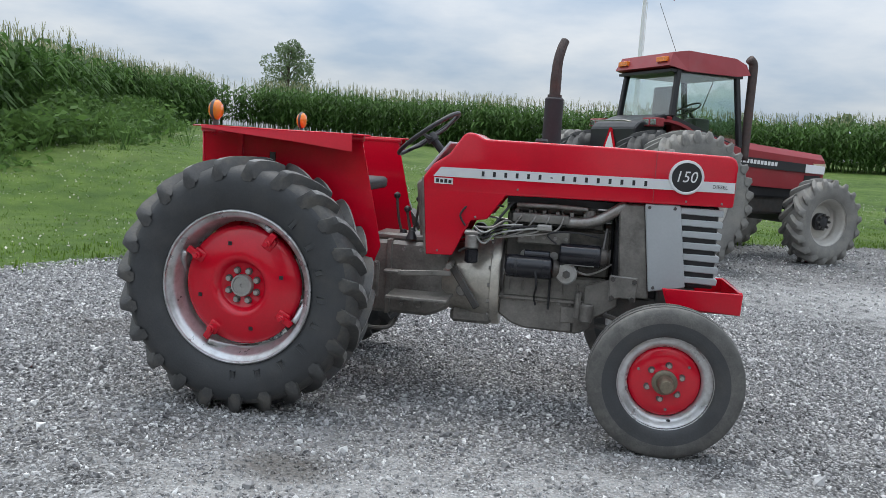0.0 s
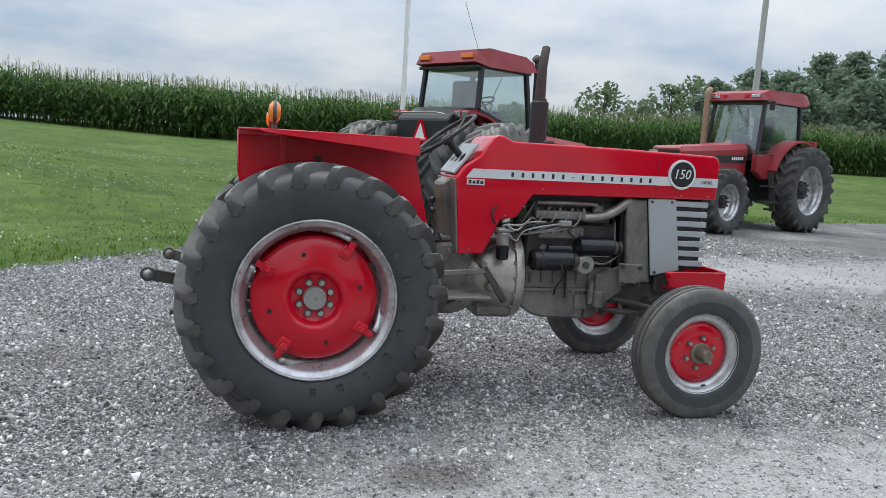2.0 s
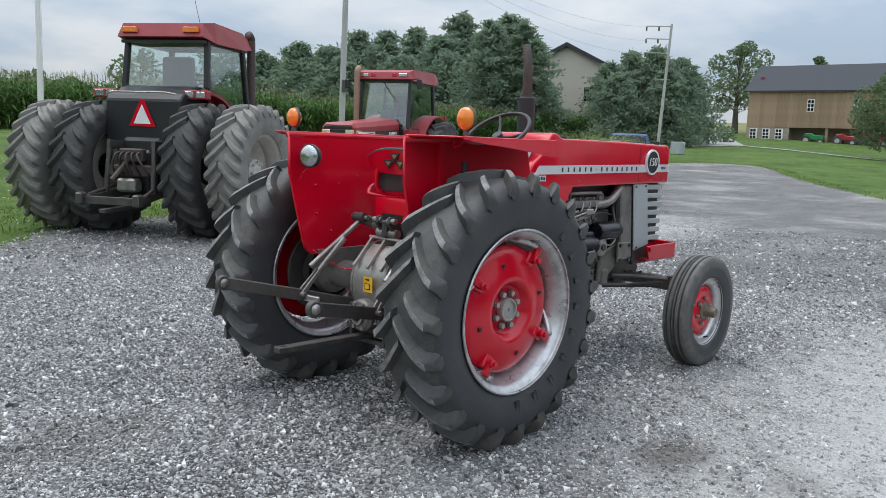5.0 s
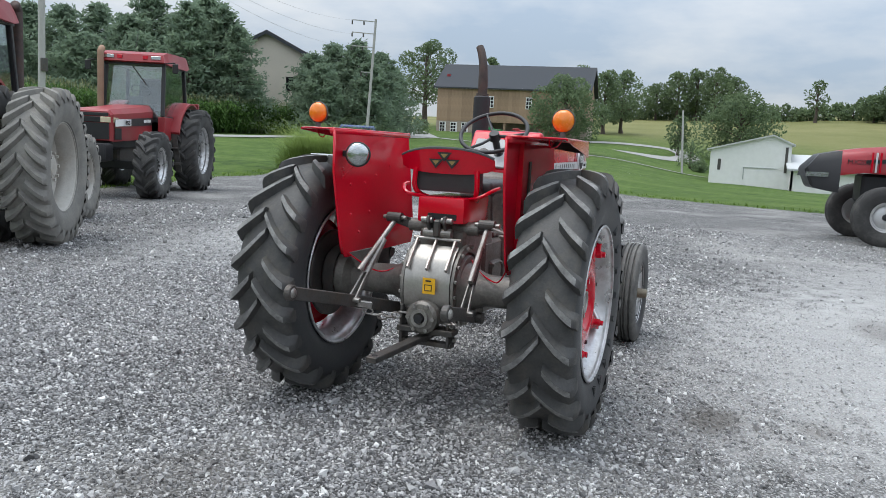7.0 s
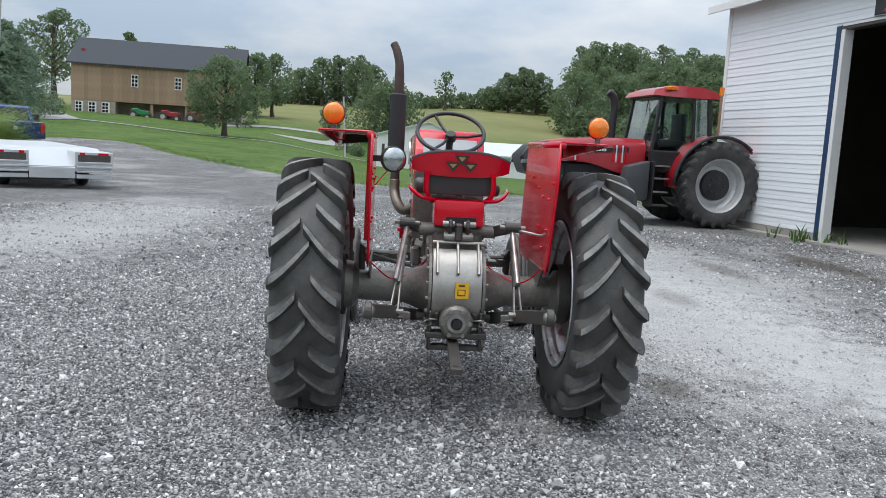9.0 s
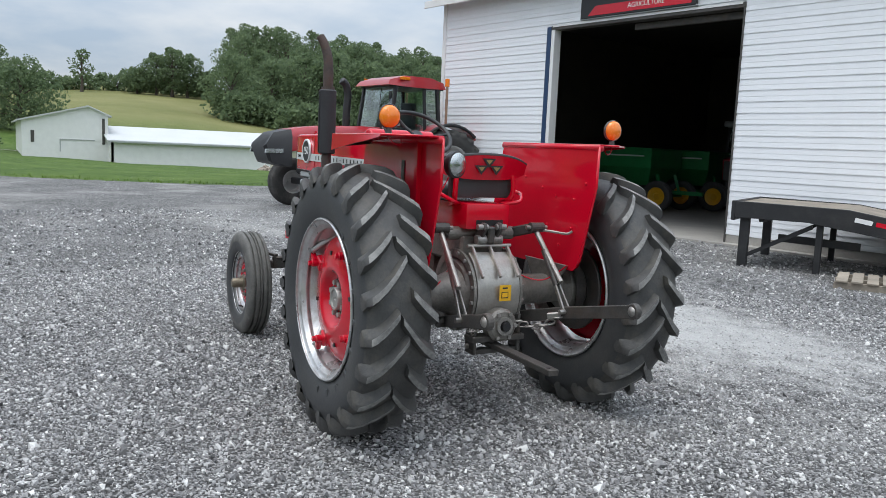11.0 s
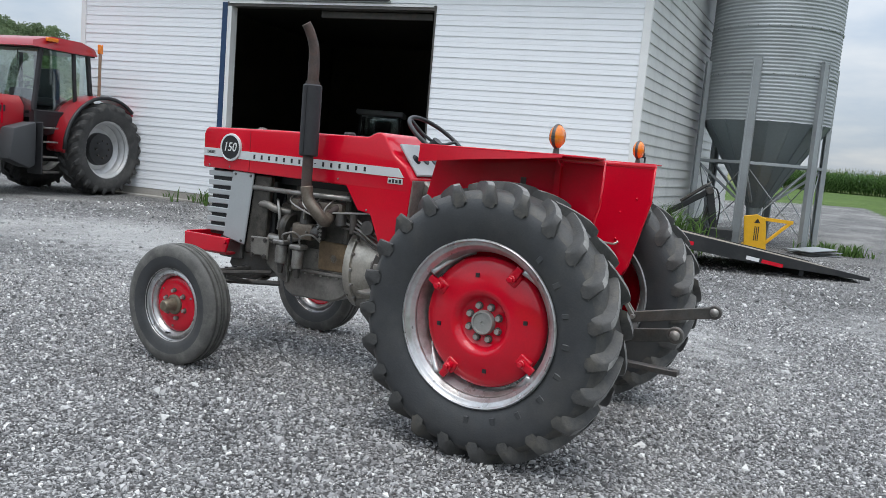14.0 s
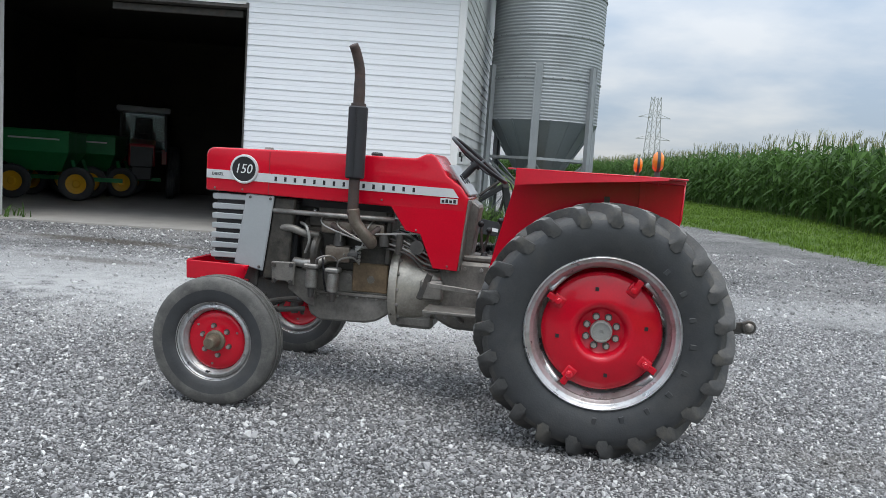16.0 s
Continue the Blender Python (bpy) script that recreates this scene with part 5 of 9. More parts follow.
def hero_fender(s):
    y0 = s * (0.452 if s > 0 else 0.432)
    inner = [(-0.385, 1.425), (0.50, 1.425), (0.60, 1.0), (0.63, 0.86), (0.60, 0.78), (0.20, 0.775), (-0.23, 0.775), (-0.265, 0.80), (-0.286, 0.845), (-0.380, 1.225)]
    f = P("fender", prism(inner, y0, y0 + s * 0.006, 0.0), RED, "red sheet-metal fender with flat top")
    yo = s * (0.715 if s > 0 else 0.69)
    top = [(-0.385, y0), (-0.385, y0 + s * 0.13), (-0.275, yo), (0.50, yo - s * 0.06), (0.56, y0 + s * 0.05), (0.52, y0)]
    P("fender_top", prism(top, 1.432, 1.442, 0.003, plane="xy"), RED, "", parent=f)
    # the turned-down outer flange grows towards the front
    secs = []
    for x, y, h in ((-0.275, yo, 0.012), (-0.1, yo - s * 0.015, 0.03), (0.2, yo - s * 0.038, 0.055), (0.5, yo - s * 0.06, 0.088)):
        secs.append([(x, y, 1.44), (x + 0.004, y + s * 0.004, 1.44 - h), (x, y - s * 0.002, 1.44 - h), (x, y - s * 0.006, 1.432)])
    P("fender_flange", loft(secs), RED, "", 40, f)
    # rounded inner edge and rear return
    P("fender_edge", tube([(-0.385, y0 + s * 0.013, 1.424), (0.515, y0 + s * 0.013, 1.424)], 0.0185, 14), RED, "", True, f)
    P("rear_edge", tube([(-0.384, y0 + s * 0.003, 1.43), (-0.380, y0 + s * 0.003, 1.225), (-0.286, y0 + s * 0.003, 0.845), (-0.264, y0 + s * 0.003, 0.80)], 0.007, 8), RED, "", True, f)
    # black panel set inside the hollow front end, painted as its shade
    P("front_return", prism([(y0 + s * 0.008, 1.430), (yo - s * 0.07, 1.430), (yo - s * 0.068, 1.372), (y0 + s * 0.008, 1.395)], 0.425, 0.432, plane="yz"), BLACK, "black panel for the shade in the open fender end", parent=f)
    P("stiffener", prism([(-0.18, 1.42), (-0.15, 1.42), (-0.15, 0.9), (-0.18, 0.9)], y0 + s * 0.006, y0 + s * 0.03, 0.002), RED, parent=f)
    P("fender_bracket", prism([(-0.20, 0.80), (0.20, 0.80), (0.12, 0.70), (-0.12, 0.70)], y0 - s * 0.012, y0 - s * 0.002, 0.002), GREY_CAST, "grey bracket on the axle", parent=f)
    for x, z in ((-0.21, 1.155), (-0.20, 1.0), (-0.05, 1.16), (0.08, 1.20), (-0.30, 1.24), (0.02, 1.0), (0.25, 1.25), (-0.1, 0.90)):
        P("rivet", ball((x, y0 - s * 0.002, z), 0.008, None, 1), RED, parent=f)
    # slotted reflector plate and the amber flasher
    P("slot_plate", box(0.0, 0.03, y0 + s * 0.006, y0 + s * 0.012, 1.10, 1.32, 0.002), STEEL_DARK, parent=f)
    b = P("flasher", lathe([(0.0, -0.03), (0.035, -0.026), (0.05, -0.012), (0.053, 0.0), (0.05, 0.012), (0.035, 0.026), (0.0, 0.03)], 28, m=pose(-0.215, s * 0.650 if s > 0 else -0.652, 1.520), axis="x"),
          AMBER, "round amber flasher lamp", True, f)
    yb = 0.650 if s > 0 else -0.652
    P("flasher_rim", lathe([(0.054, -0.008), (0.057, 0.0), (0.054, 0.008), (0.050, 0.0), (0.054, -0.008)], 28, m=pose(-0.215, yb, 1.52), axis="x"), STEEL_DARK, parent=b)
    P("flasher_stem", rod((-0.215, yb, 1.44), (-0.215, yb, 1.47), 0.016, 0.012, 12), STEEL_DARK, parent=b)
    P("lamp_wire", tube(arc([(-0.22, yb, 1.43), (-0.23, yb - s * 0.02, 1.40), (-0.24, yb - s * 0.05, 1.395), (-0.22, yb - s * 0.06, 1.43)]), 0.003, 5), RED, parent=f)


BRASS = mat("dull_brass", (0.42, 0.30, 0.12), 0.4, 0.6, 0.8, 20, 90, 0.1)


def hero_rear():
    ax = P("rear_axle", rod((0, -0.62, 0.645), (0, 0.66, 0.645), 0.072, None, 28), GREY_CAST, "grey cast rear axle housing", 40)
    for s in (1, -1):
        P("axle_trumpet", lathe([(0.16, s * 0.12), (0.12, s * 0.17), (0.085, s * 0.26), (0.078, s * 0.50), (0.12, s * 0.53), (0.13, s * 0.58), (0.10, s * 0.60)], 32, m=pose(0, 0, 0.645)), GREY_CAST, "", 40, ax)
    P("centre_housing", lathe([(0.0, -0.16), (0.15, -0.15), (0.185, -0.10), (0.19, 0.10), (0.15, 0.15), (0.0, 0.16)], 36, m=pose(0.02, 0, 0.66)), GREY_CAST, "", 40, ax)
    P("hydraulic_case", box(-0.02, 0.44, -0.13, 0.13, 0.80, 0.95, 0.015), GREY_CAST, "grey cast hydraulic lift case")
    # curved bright guard over the rear case
    secs = []
    for i in range(9):
        a = radians(62 - 15 * i)
        r = 0.235
        secs.append([(-r * math.cos(a) * 0.92 + 0.01, -0.125, 0.66 + r * math.sin(a)), (-r * math.cos(a) * 0.92 + 0.01, 0.125, 0.66 + r * math.sin(a)),
                     (-(r - 0.03) * math.cos(a) * 0.92 + 0.01, 0.125, 0.66 + (r - 0.03) * math.sin(a)), (-(r - 0.03) * math.cos(a) * 0.92 + 0.01, -0.125, 0.66 + (r - 0.03) * math.sin(a))])
    g = P("rear_cover", loft(secs), COVER, "bright bare-metal rear cover", 30)
    for y in (-0.105, 0.0, 0.105):
        P("cover_rib", bar((-0.09, y, 0.895), (-0.215, y, 0.755), 0.014, 0.022, None, 0.003), COVER, parent=g)
    P("cover_rod", rod((-0.085, -0.13, 0.90), (-0.085, 0.13, 0.90), 0.009), COVER, parent=g)
    P("warning_sticker", box(-0.2365, -0.2345, -0.072, -0.004, 0.635, 0.716, 0, None, Matrix.Translation((0.01, 0.015, 0))), YELLOW, "yellow warning sticker with black print", parent=g)
    b = bmesh.new()
    box(-0.2285, -0.2275, -0.04, -0.0, 0.650, 0.682, 0, b)
    box(-0.2285, -0.2275, -0.035, -0.005, 0.697, 0.705, 0, b)
    P("sticker_print", b, BLACK, parent=g)
    b = bmesh.new()
    box(-0.2292, -0.2285, -0.036, -0.004, 0.654, 0.678, 0, b)
    P("sticker_field", b, YELLOW, parent=g)
    for s in (1, -1):
        P("cover_flange", lathe([(0.175, s * 0.13), (0.215, s * 0.13), (0.215, s * 0.145), (0.175, s * 0.145)], 32, m=pose(0.01, 0, 0.66)), GREY_CAST, "", parent=g)
        for k in range(9):
            a = radians(80 + 22 * k)
            p = (0.01 + 0.2 * math.cos(a), s * 0.145, 0.66 + 0.2 * math.sin(a))
            P("flange_bolt", rod(p, (p[0], s * 0.158, p[2]), 0.010, None, 6), STEEL, parent=g)
    pto = P("pto_housing", lathe([(0.0, -0.075), (0.07, -0.07), (0.085, -0.055), (0.085, 0.0)], 24, m=pose(-0.19, 0.0, 0.515), axis="x"), GREY_CAST, "grey power take-off housing", 40)
    P("pto_cap", lathe([(0.0, -0.105), (0.022, -0.105), (0.026, -0.07)], 16, m=pose(-0.19, 0.0, 0.515), axis="x"), BLACK, parent=pto)
    P("pto_ring", lathe([(0.03, -0.09), (0.046, -0.09), (0.046, -0.07), (0.03, -0.07), (0.03, -0.09)], 20, m=pose(-0.19, 0, 0.515), axis="x"), STEEL, parent=pto)
    for k in range(6):
        a = radians(60 * k)
        p = (-0.26, 0.068 * math.cos(a), 0.515 + 0.068 * math.sin(a))
        P("pto_bolt", rod(p, (-0.272, p[1], p[2]), 0.011, None, 6), STEEL, parent=pto)
    # top-link clevis and rocker
    for s in (1, -1):
        P("clevis", prism([(-0.02, 0.90), (-0.06, 0.90), (-0.125, 0.985), (-0.115, 1.02), (-0.085, 1.02), (-0.03, 0.96)], s * 0.035, s * 0.055, 0.005), STEEL_DARK, "worn steel top-link clevis")
        P("clevis_pin", rod((-0.10, s * 0.025, 0.998), (-0.10, s * 0.085, 0.998), 0.015, None, 12), STEEL)
        P("clevis_eye", rod((-0.075, s * 0.02, 0.93), (-0.075, s * 0.075, 0.93), 0.024, None, 14), STEEL)
    P("rocker_link", box(-0.11, -0.06, -0.02, 0.02, 0.91, 1.0, 0.008), STEEL_DARK)
    P("cross_shaft", rod((0.02, -0.20, 0.955), (0.02, 0.20, 0.955), 0.035, None, 20), GREY_CAST)
    for s, end, ball_p, rod_b in ((1, (-0.045, 0.265, 0.99), (-0.789, 0.428, 0.676), (-0.40, 0.315, 0.595)), (-1, (-0.105, -0.275, 0.995), (-0.812, -0.352, 0.68), (-0.40, -0.282, 0.60))):
        P("lift_arm", bar((0.02, s * 0.19, 0.955), end, 0.035, 0.055, None, 0.008), STEEL_DARK, "dark steel lift arm")
        P("arm_fork", rod((end[0], end[1] - 0.04, end[2]), (end[0], end[1] + 0.04, end[2]), 0.026, None, 14), STEEL_DARK)
        P("fork_pin", rod((end[0], end[1] - 0.065, end[2]), (end[0], end[1] + 0.065, end[2]), 0.011, None, 10), STEEL)
        start = Vector((-0.02, s * 0.20, 0.50))
        bp = Vector(ball_p)
        lr = P("lift_rod", rod(Vector(end) - Vector((0.0, 0, 0.02)), (Vector(rod_b) + Vector((0.06, 0, 0.14)) * 1.0), 0.014, None, 12), STEEL, "bare steel lift rod")
        P("rod_sleeve", rod(Vector(rod_b).lerp(Vector(end), 0.30), Vector(rod_b).lerp(Vector(end), 0.72), 0.019, None, 12), STEEL_DARK if s < 0 else STEEL, parent=lr)
        for q in (-0.018, 0.018):
            P("rod_fork", bar(Vector(rod_b) + Vector((0, q, 0)), Vector(rod_b).lerp(Vector(end), 0.32) + Vector((0, q * 0.6, 0)), 0.010, 0.024), STEEL, parent=lr)
        P("rod_pin", rod(Vector(rod_b) - Vector((0, 0.045, 0)), Vector(rod_b) + Vector((0, 0.045, 0)), 0.013, None, 10), STEEL, parent=lr)
        # lower link passes through the rod's fork
        knee = Vector((rod_b[0], rod_b[1], rod_b[2] - 0.005))
        ll = P("lower_link", bar(start, knee, 0.022, 0.062, None, 0.004), STEEL_DARK, "dark steel lower link arm")
        P("link_end", bar(knee + (start - knee) * 0.02, bp, 0.022, 0.062, None, 0.004), STEEL_DARK, parent=ll)
        P("link_ball", ball(bp, 0.030, None, 2), STEEL, "worn ball end", True, ll)
        P("ball_ring", rod(bp - Vector((0, 0.016, 0)), bp + Vector((0, 0.016, 0)), 0.038, None, 18, None, 0.004), STEEL_DARK, parent=ll)
        P("link_pivot", rod(start - Vector((0, 0.05, 0)), start + Vector((0, 0.05, 0)), 0.03, None, 14), STEEL_DARK, parent=ll)
        # check chain from the housing to the link
        a0 = Vector((-0.20, s * 0.10, 0.53))
        a1 = Vector((rod_b[0] + 0.02, rod_b[1] - s * 0.02, rod_b[2] - 0.02))
        P("chain_anchor", bar(a0 + Vector((0.06, -s * 0.03, 0.02)), a0, 0.02, 0.045, None, 0.004), STEEL_DARK)
        n = 7
        for k in range(n):
            t = (k + 0.5) / n
            c = a0.lerp(a1, t) - Vector((0, 0, 0.05 * math.sin(math.pi * t)))
            d = (a1 - a0).normalized()
            e = Vector((0, 0, 1)) if k % 2 else d.cross(Vector((0, 0, 1))).normalized()
            loop = [c + d * 0.026 * math.cos(q) + e * 0.014 * math.sin(q) for q in np.linspace(0, 2 * math.pi, 13)[:-1]]
            P("chain_link", tube(loop, 0.0045, 6, None, True), STEEL, "", True)
        P("turnbuckle", bar(a1, a1.lerp(a0, 0.28), 0.026, 0.034, None, 0.005), STEEL)
    # drawbar
    P("drawbar", bar((0.05, 0.0, 0.40), (-0.74, 0.03, 0.405), 0.055, 0.028, None, 0.003), STEEL_DARK, "rust-brown steel drawbar")
    P("drawbar_hole", rod((-0.70, 0.03, 0.4185), (-0.70, 0.03, 0.4205), 0.013, None, 12), BLACK)
    P("drawbar_hanger", box(-0.20, -0.15, -0.15, 0.14, 0.36, 0.385, 0.004), STEEL_DARK)
    P("drawbar_hanger", box(-0.22, -0.13, -0.16, 0.15, 0.425, 0.455, 0.004), STEEL_DARK)
    for s in (1, -1):
        P("hanger_plate", box(-0.21, -0.12, s * 0.13 - 0.008, s * 0.13 + 0.008, 0.36, 0.56, 0.004), STEEL_DARK)
        P("hanger_bolt", rod((-0.165, s * 0.145, 0.40), (-0.165, s * 0.16, 0.40), 0.013, None, 6), STEEL)
    P("red_wire", tube(arc([(-0.23, 0.44, 0.80), (-0.1, 0.33, 0.70), (-0.02, 0.22, 0.735), (0.05, 0.14, 0.80)]), 0.004, 5), RED)
    P("red_wire", tube(arc([(-0.20, -0.42, 0.80), (-0.1, -0.34, 0.71), (-0.02, -0.22, 0.74), (0.05, -0.14, 0.80)]), 0.004, 5), RED)
    # work lamp on the left fender
    lamp = P("work_lamp", lathe([(0.0, 0.05), (0.03, 0.045), (0.058, 0.015), (0.063, 0.0), (0.063, -0.018), (0.056, -0.022)], 32, m=pose(-0.315, 0.355, 1.315, 0, 0, 20), axis="x"), BLACK, "round work lamp with black bezel", 40)
    P("lamp_lens", lathe([(0.057, -0.02), (0.05, -0.028), (0.03, -0.034), (0.0, -0.036)], 32, m=pose(-0.315, 0.355, 1.315, 0, 0, 20), axis="x"), LENS, "ribbed clear lamp glass", True, lamp)
    P("lamp_bracket", bar((-0.29, 0.452, 1.315), (-0.29, 0.37, 1.315), 0.03, 0.03), BLACK, parent=lamp)
    P("lamp_cord", tube(arc([(-0.31, 0.38, 1.255), (-0.33, 0.41, 1.22), (-0.33, 0.43, 1.19), (-0.31, 0.44, 1.20), (-0.32, 0.43, 1.23)]), 0.003, 5), RED, parent=lamp)
    P("control_rod", tube(arc([(-0.10, -0.28, 0.985), (-0.16, -0.36, 0.975), (-0.2, -0.405, 0.97), (-0.22, -0.425, 0.985)]), 0.007, 6), STEEL)


COVER = mat("bare_metal_cover", (0.42, 0.40, 0.37), 0.33, 0.7, 0.75, 9, 90, 0.12, (0.2, 0.18, 0.16), 0.3)
hero_front_axle()
hero_seat()
for side in (1, -1):
    hero_fender(side)
hero_rear()

# ---------------------------------------------------------------- machine shed
BLD = pose(5.89, -8.58, 0, 0, 0, 9.24)
SKEW = pose(-3.8, -0.05, 0, 0, 0, -8.0) @ pose(3.8, 0.05, 0)  # the end wall stands off square


def siding(name, label, runs, length_axis="x", material=None, parent=None, z0=0.17, z1=4.85, exposure=0.185):
    """Lapped metal boards, each its own piece: runs are (from, to, low, high) along the wall, boards proud along +y (or -x)."""
    wall = parent
    n = int((z1 - z0) / exposure) + 1
    prof = [(0.0, 0.0), (0.017, 0.0), (0.017, 0.010), (0.010, 0.080), (0.012, 0.086), (0.012, 0.094), (0.005, exposure), (0.0, exposure)]
    cache = {}
    for a, b, lo, hi in runs:
        for k in range(n):
            z = z0 + k * exposure
            if z < lo - 0.01 or z + exposure > hi + 0.12:
                continue
            key = (round(b - a, 3), length_axis)
            if key not in cache:
                bm = prism([(p[0], p[1]) for p in prof], 0, b - a, plane="yz") if length_axis == "x" else prism([(-p[0], p[1]) for p in prof], 0, b - a)
                cache[key] = mesh_of("siding_board", bm, material)
            part("siding_board", cache[key], None, wall, at=pose(a, 0, z) if length_axis == "x" else pose(0, a, z))


def shed():
    front = part("wall_front", box(-3.8, -0.02, -0.16, 0, 0.0, 4.85), SIDING, at=BLD)
    tagged(front, "white ribbed metal siding wall beside the open door", "wall", kind="structure")
    siding("siding", "", [(-3.72, -0.04, 0.17, 4.85)], "x", SIDING, front)
    part("corner_trim", box(-3.83, -3.70, -0.10, 0.035, 0.15, 4.85, 0.004), WHITE, front)
    part("foundation", box(-3.8, -0.02, -0.10, 0.008, -0.05, 0.165), CONCRETE, front)
    part("door_jamb", box(-0.045, -0.015, -0.18, 0.03, 0.0, 3.95, 0.003), STEEL_DARK, front)
    left = part("wall_front_far", box(4.30, 7.95, -0.16, 0, 0.0, 4.85), SIDING, at=BLD)
    tagged(left, "white ribbed metal siding wall behind the parked tractor", "wall", kind="structure")
    siding("siding", "", [(4.46, 7.88, 0.17, 4.85)], "x", SIDING, left)
    part("corner_trim", box(7.86, 7.98, -0.10, 0.035, 0.15, 4.85, 0.004), WHITE, left)
    part("foundation", box(4.3, 7.95, -0.10, 0.008, -0.05, 0.165), CONCRETE, left)
    part("blue_trim", box(4.345, 4.46, -0.05, 0.04, 0.02, 4.0, 0.004), BLUE_DARK, left, "dark blue door trim")
    part("white_jamb", box(4.25, 4.345, -0.17, 0.028, 0.02, 3.98, 0.004), WHITE, left)
    over = part("wall_over_door", box(-0.02, 4.30, -0.16, 0, 3.98, 4.85), SIDING, at=BLD)
    tagged(over, "white metal siding above the open doorway", "wall", kind="structure")
    siding("siding", "", [(-0.04, 4.46, 3.98, 4.85)], "x", SIDING, over, 4.055)
    part("door_track", box(-0.05, 4.35, -0.20, 0.03, 3.93, 4.02, 0.004), STEEL_DARK, over, "dark sliding door track")
    part("white_head", box(0.0, 4.3, 0.03, 0.045, 3.985, 4.03, 0.002), WHITE, over)
    part("rolled_door", box(0.1, 2.4, -0.32, -0.22, 3.80, 3.92, 0.01), STEEL_DARK, over)
    side = part("wall_side", box(-3.8, -3.66, -11.0, -0.16, 0.0, 4.85), SIDING_OLD, at=BLD @ SKEW)
    tagged(side, "weathered stained white clapboard side wall", "wall", kind="structure")
    bm = prism([(-0.022, 0.0), (-0.022, 0.016), (-0.004, 0.185), (0.0, 0.185), (0.0, 0.0)], -11.0, -0.10)
    me = mesh_of("siding_board", bm, SIDING_OLD)
    for k in range(25):
        part("siding_board", me, None, side, at=pose(-3.8, 0, 0.20 + k * 0.185))
    part("gable", prism([(-11.0, 4.83), (-0.1, 4.83), (-5.5, 6.35)], -3.815, -3.70, plane="yz"), SIDING_OLD, side)
    lamp = part("door_sensor", box(-3.86, -3.822, -0.50, -0.42, 1.62, 1.72, 0.006), BLACK, side, "small black wall light")
    part("sensor_arm", rod((-3.87, -0.46, 1.64), (-3.87, -0.46, 1.54), 0.016), BLACK, side)
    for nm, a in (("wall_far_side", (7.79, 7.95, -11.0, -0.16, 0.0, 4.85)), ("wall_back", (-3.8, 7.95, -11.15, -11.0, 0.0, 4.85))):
        tagged(part(nm, box(*a), SHED_IN, at=BLD), "bare inside wall of the shed, coloured dark for shade", "wall", kind="structure")
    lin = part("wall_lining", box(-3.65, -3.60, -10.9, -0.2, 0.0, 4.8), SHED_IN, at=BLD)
    tagged(lin, "bare boarded lining of the shed, coloured dark for shade", "wall", kind="structure")
    tagged(part("ceiling", box(-3.6, 7.75, -10.95, -0.2, 4.70, 4.78), SHED_IN, at=BLD), "ceiling inside the shed, coloured dark for shade", "ceiling", kind="structure")
    tagged(part("floor", box(-3.6, 7.75, -10.95, 0.25, -0.06, 0.03), CONCRETE, at=BLD), "pale worn concrete shed floor", "floor", kind="structure")
    roof = thing("roof", "shallow grey metal gable roof of the shed", "roof", kind="structure", m=BLD)
    for a, b in (((0.35, 4.78), (-5.5, 6.42)), ((-11.35, 4.78), (-5.5, 6.42))):
        part("roof_sheet", prism([a, b, (b[0], b[1] + 0.09), (a[0], a[1] + 0.09)], -4.15, 8.3, plane="yz"), GALV, roof)
    for sgn, y in ((1, 0.36), (-1, -11.37)):
        part("fascia", box(-4.16, 8.31, y - 0.02, y + 0.02, 4.74, 4.90, 0.004), WHITE, roof)
    part("barge_board", prism([(0.36, 4.74), (-5.5, 6.38), (-5.5, 6.54), (0.36, 4.90)], -4.19, -4.155, plane="yz"), STEEL_DARK, roof, at=SKEW)
    part("barge_board", prism([(-11.36, 4.74), (-5.5, 6.38), (-5.5, 6.54), (-11.36, 4.90)], -4.19, -4.155, plane="yz"), STEEL_DARK, roof, at=SKEW)
    part("soffit", prism([(0.34, 4.70), (-5.5, 6.30), (-11.34, 4.70), (-11.34, 4.68), (-5.5, 6.28), (0.34, 4.68)], -4.15, -3.83, plane="yz"), STEEL_DARK, roof, at=SKEW)
    sign = thing("dealer_sign", "black sign with red band over the doorway", "sign", m=BLD)
    part("board", box(0.87, 3.5, 0.03, 0.11, 4.06, 4.80, 0.01), BLACK, sign)
    part("rim", box(0.85, 3.52, 0.028, 0.09, 4.045, 4.075, 0.004), GREY_LIGHT, sign)
    part("red_band", prism([(3.30, 4.10), (0.95, 4.10), (0.80 + 0.12, 4.28), (3.12, 4.28)], 0.111, 0.116), RED, sign)
    tx = text_bm("AGRICULTURE", 0.125, 0.002)
    bmesh.ops.transform(tx, matrix=pose(1.92, 0.118, 4.20, 90, 0, 180), verts=tx.verts)
    part("sign_word", tx, WHITE, sign, "white lettering")


# near-black lining colour carries the shade inside the open doorway
SHED_IN = mat("shaded_shed_lining", (0.055, 0.048, 0.04), 0.85, 0, 0.6, 1.5, 14, 0.2)
shed()


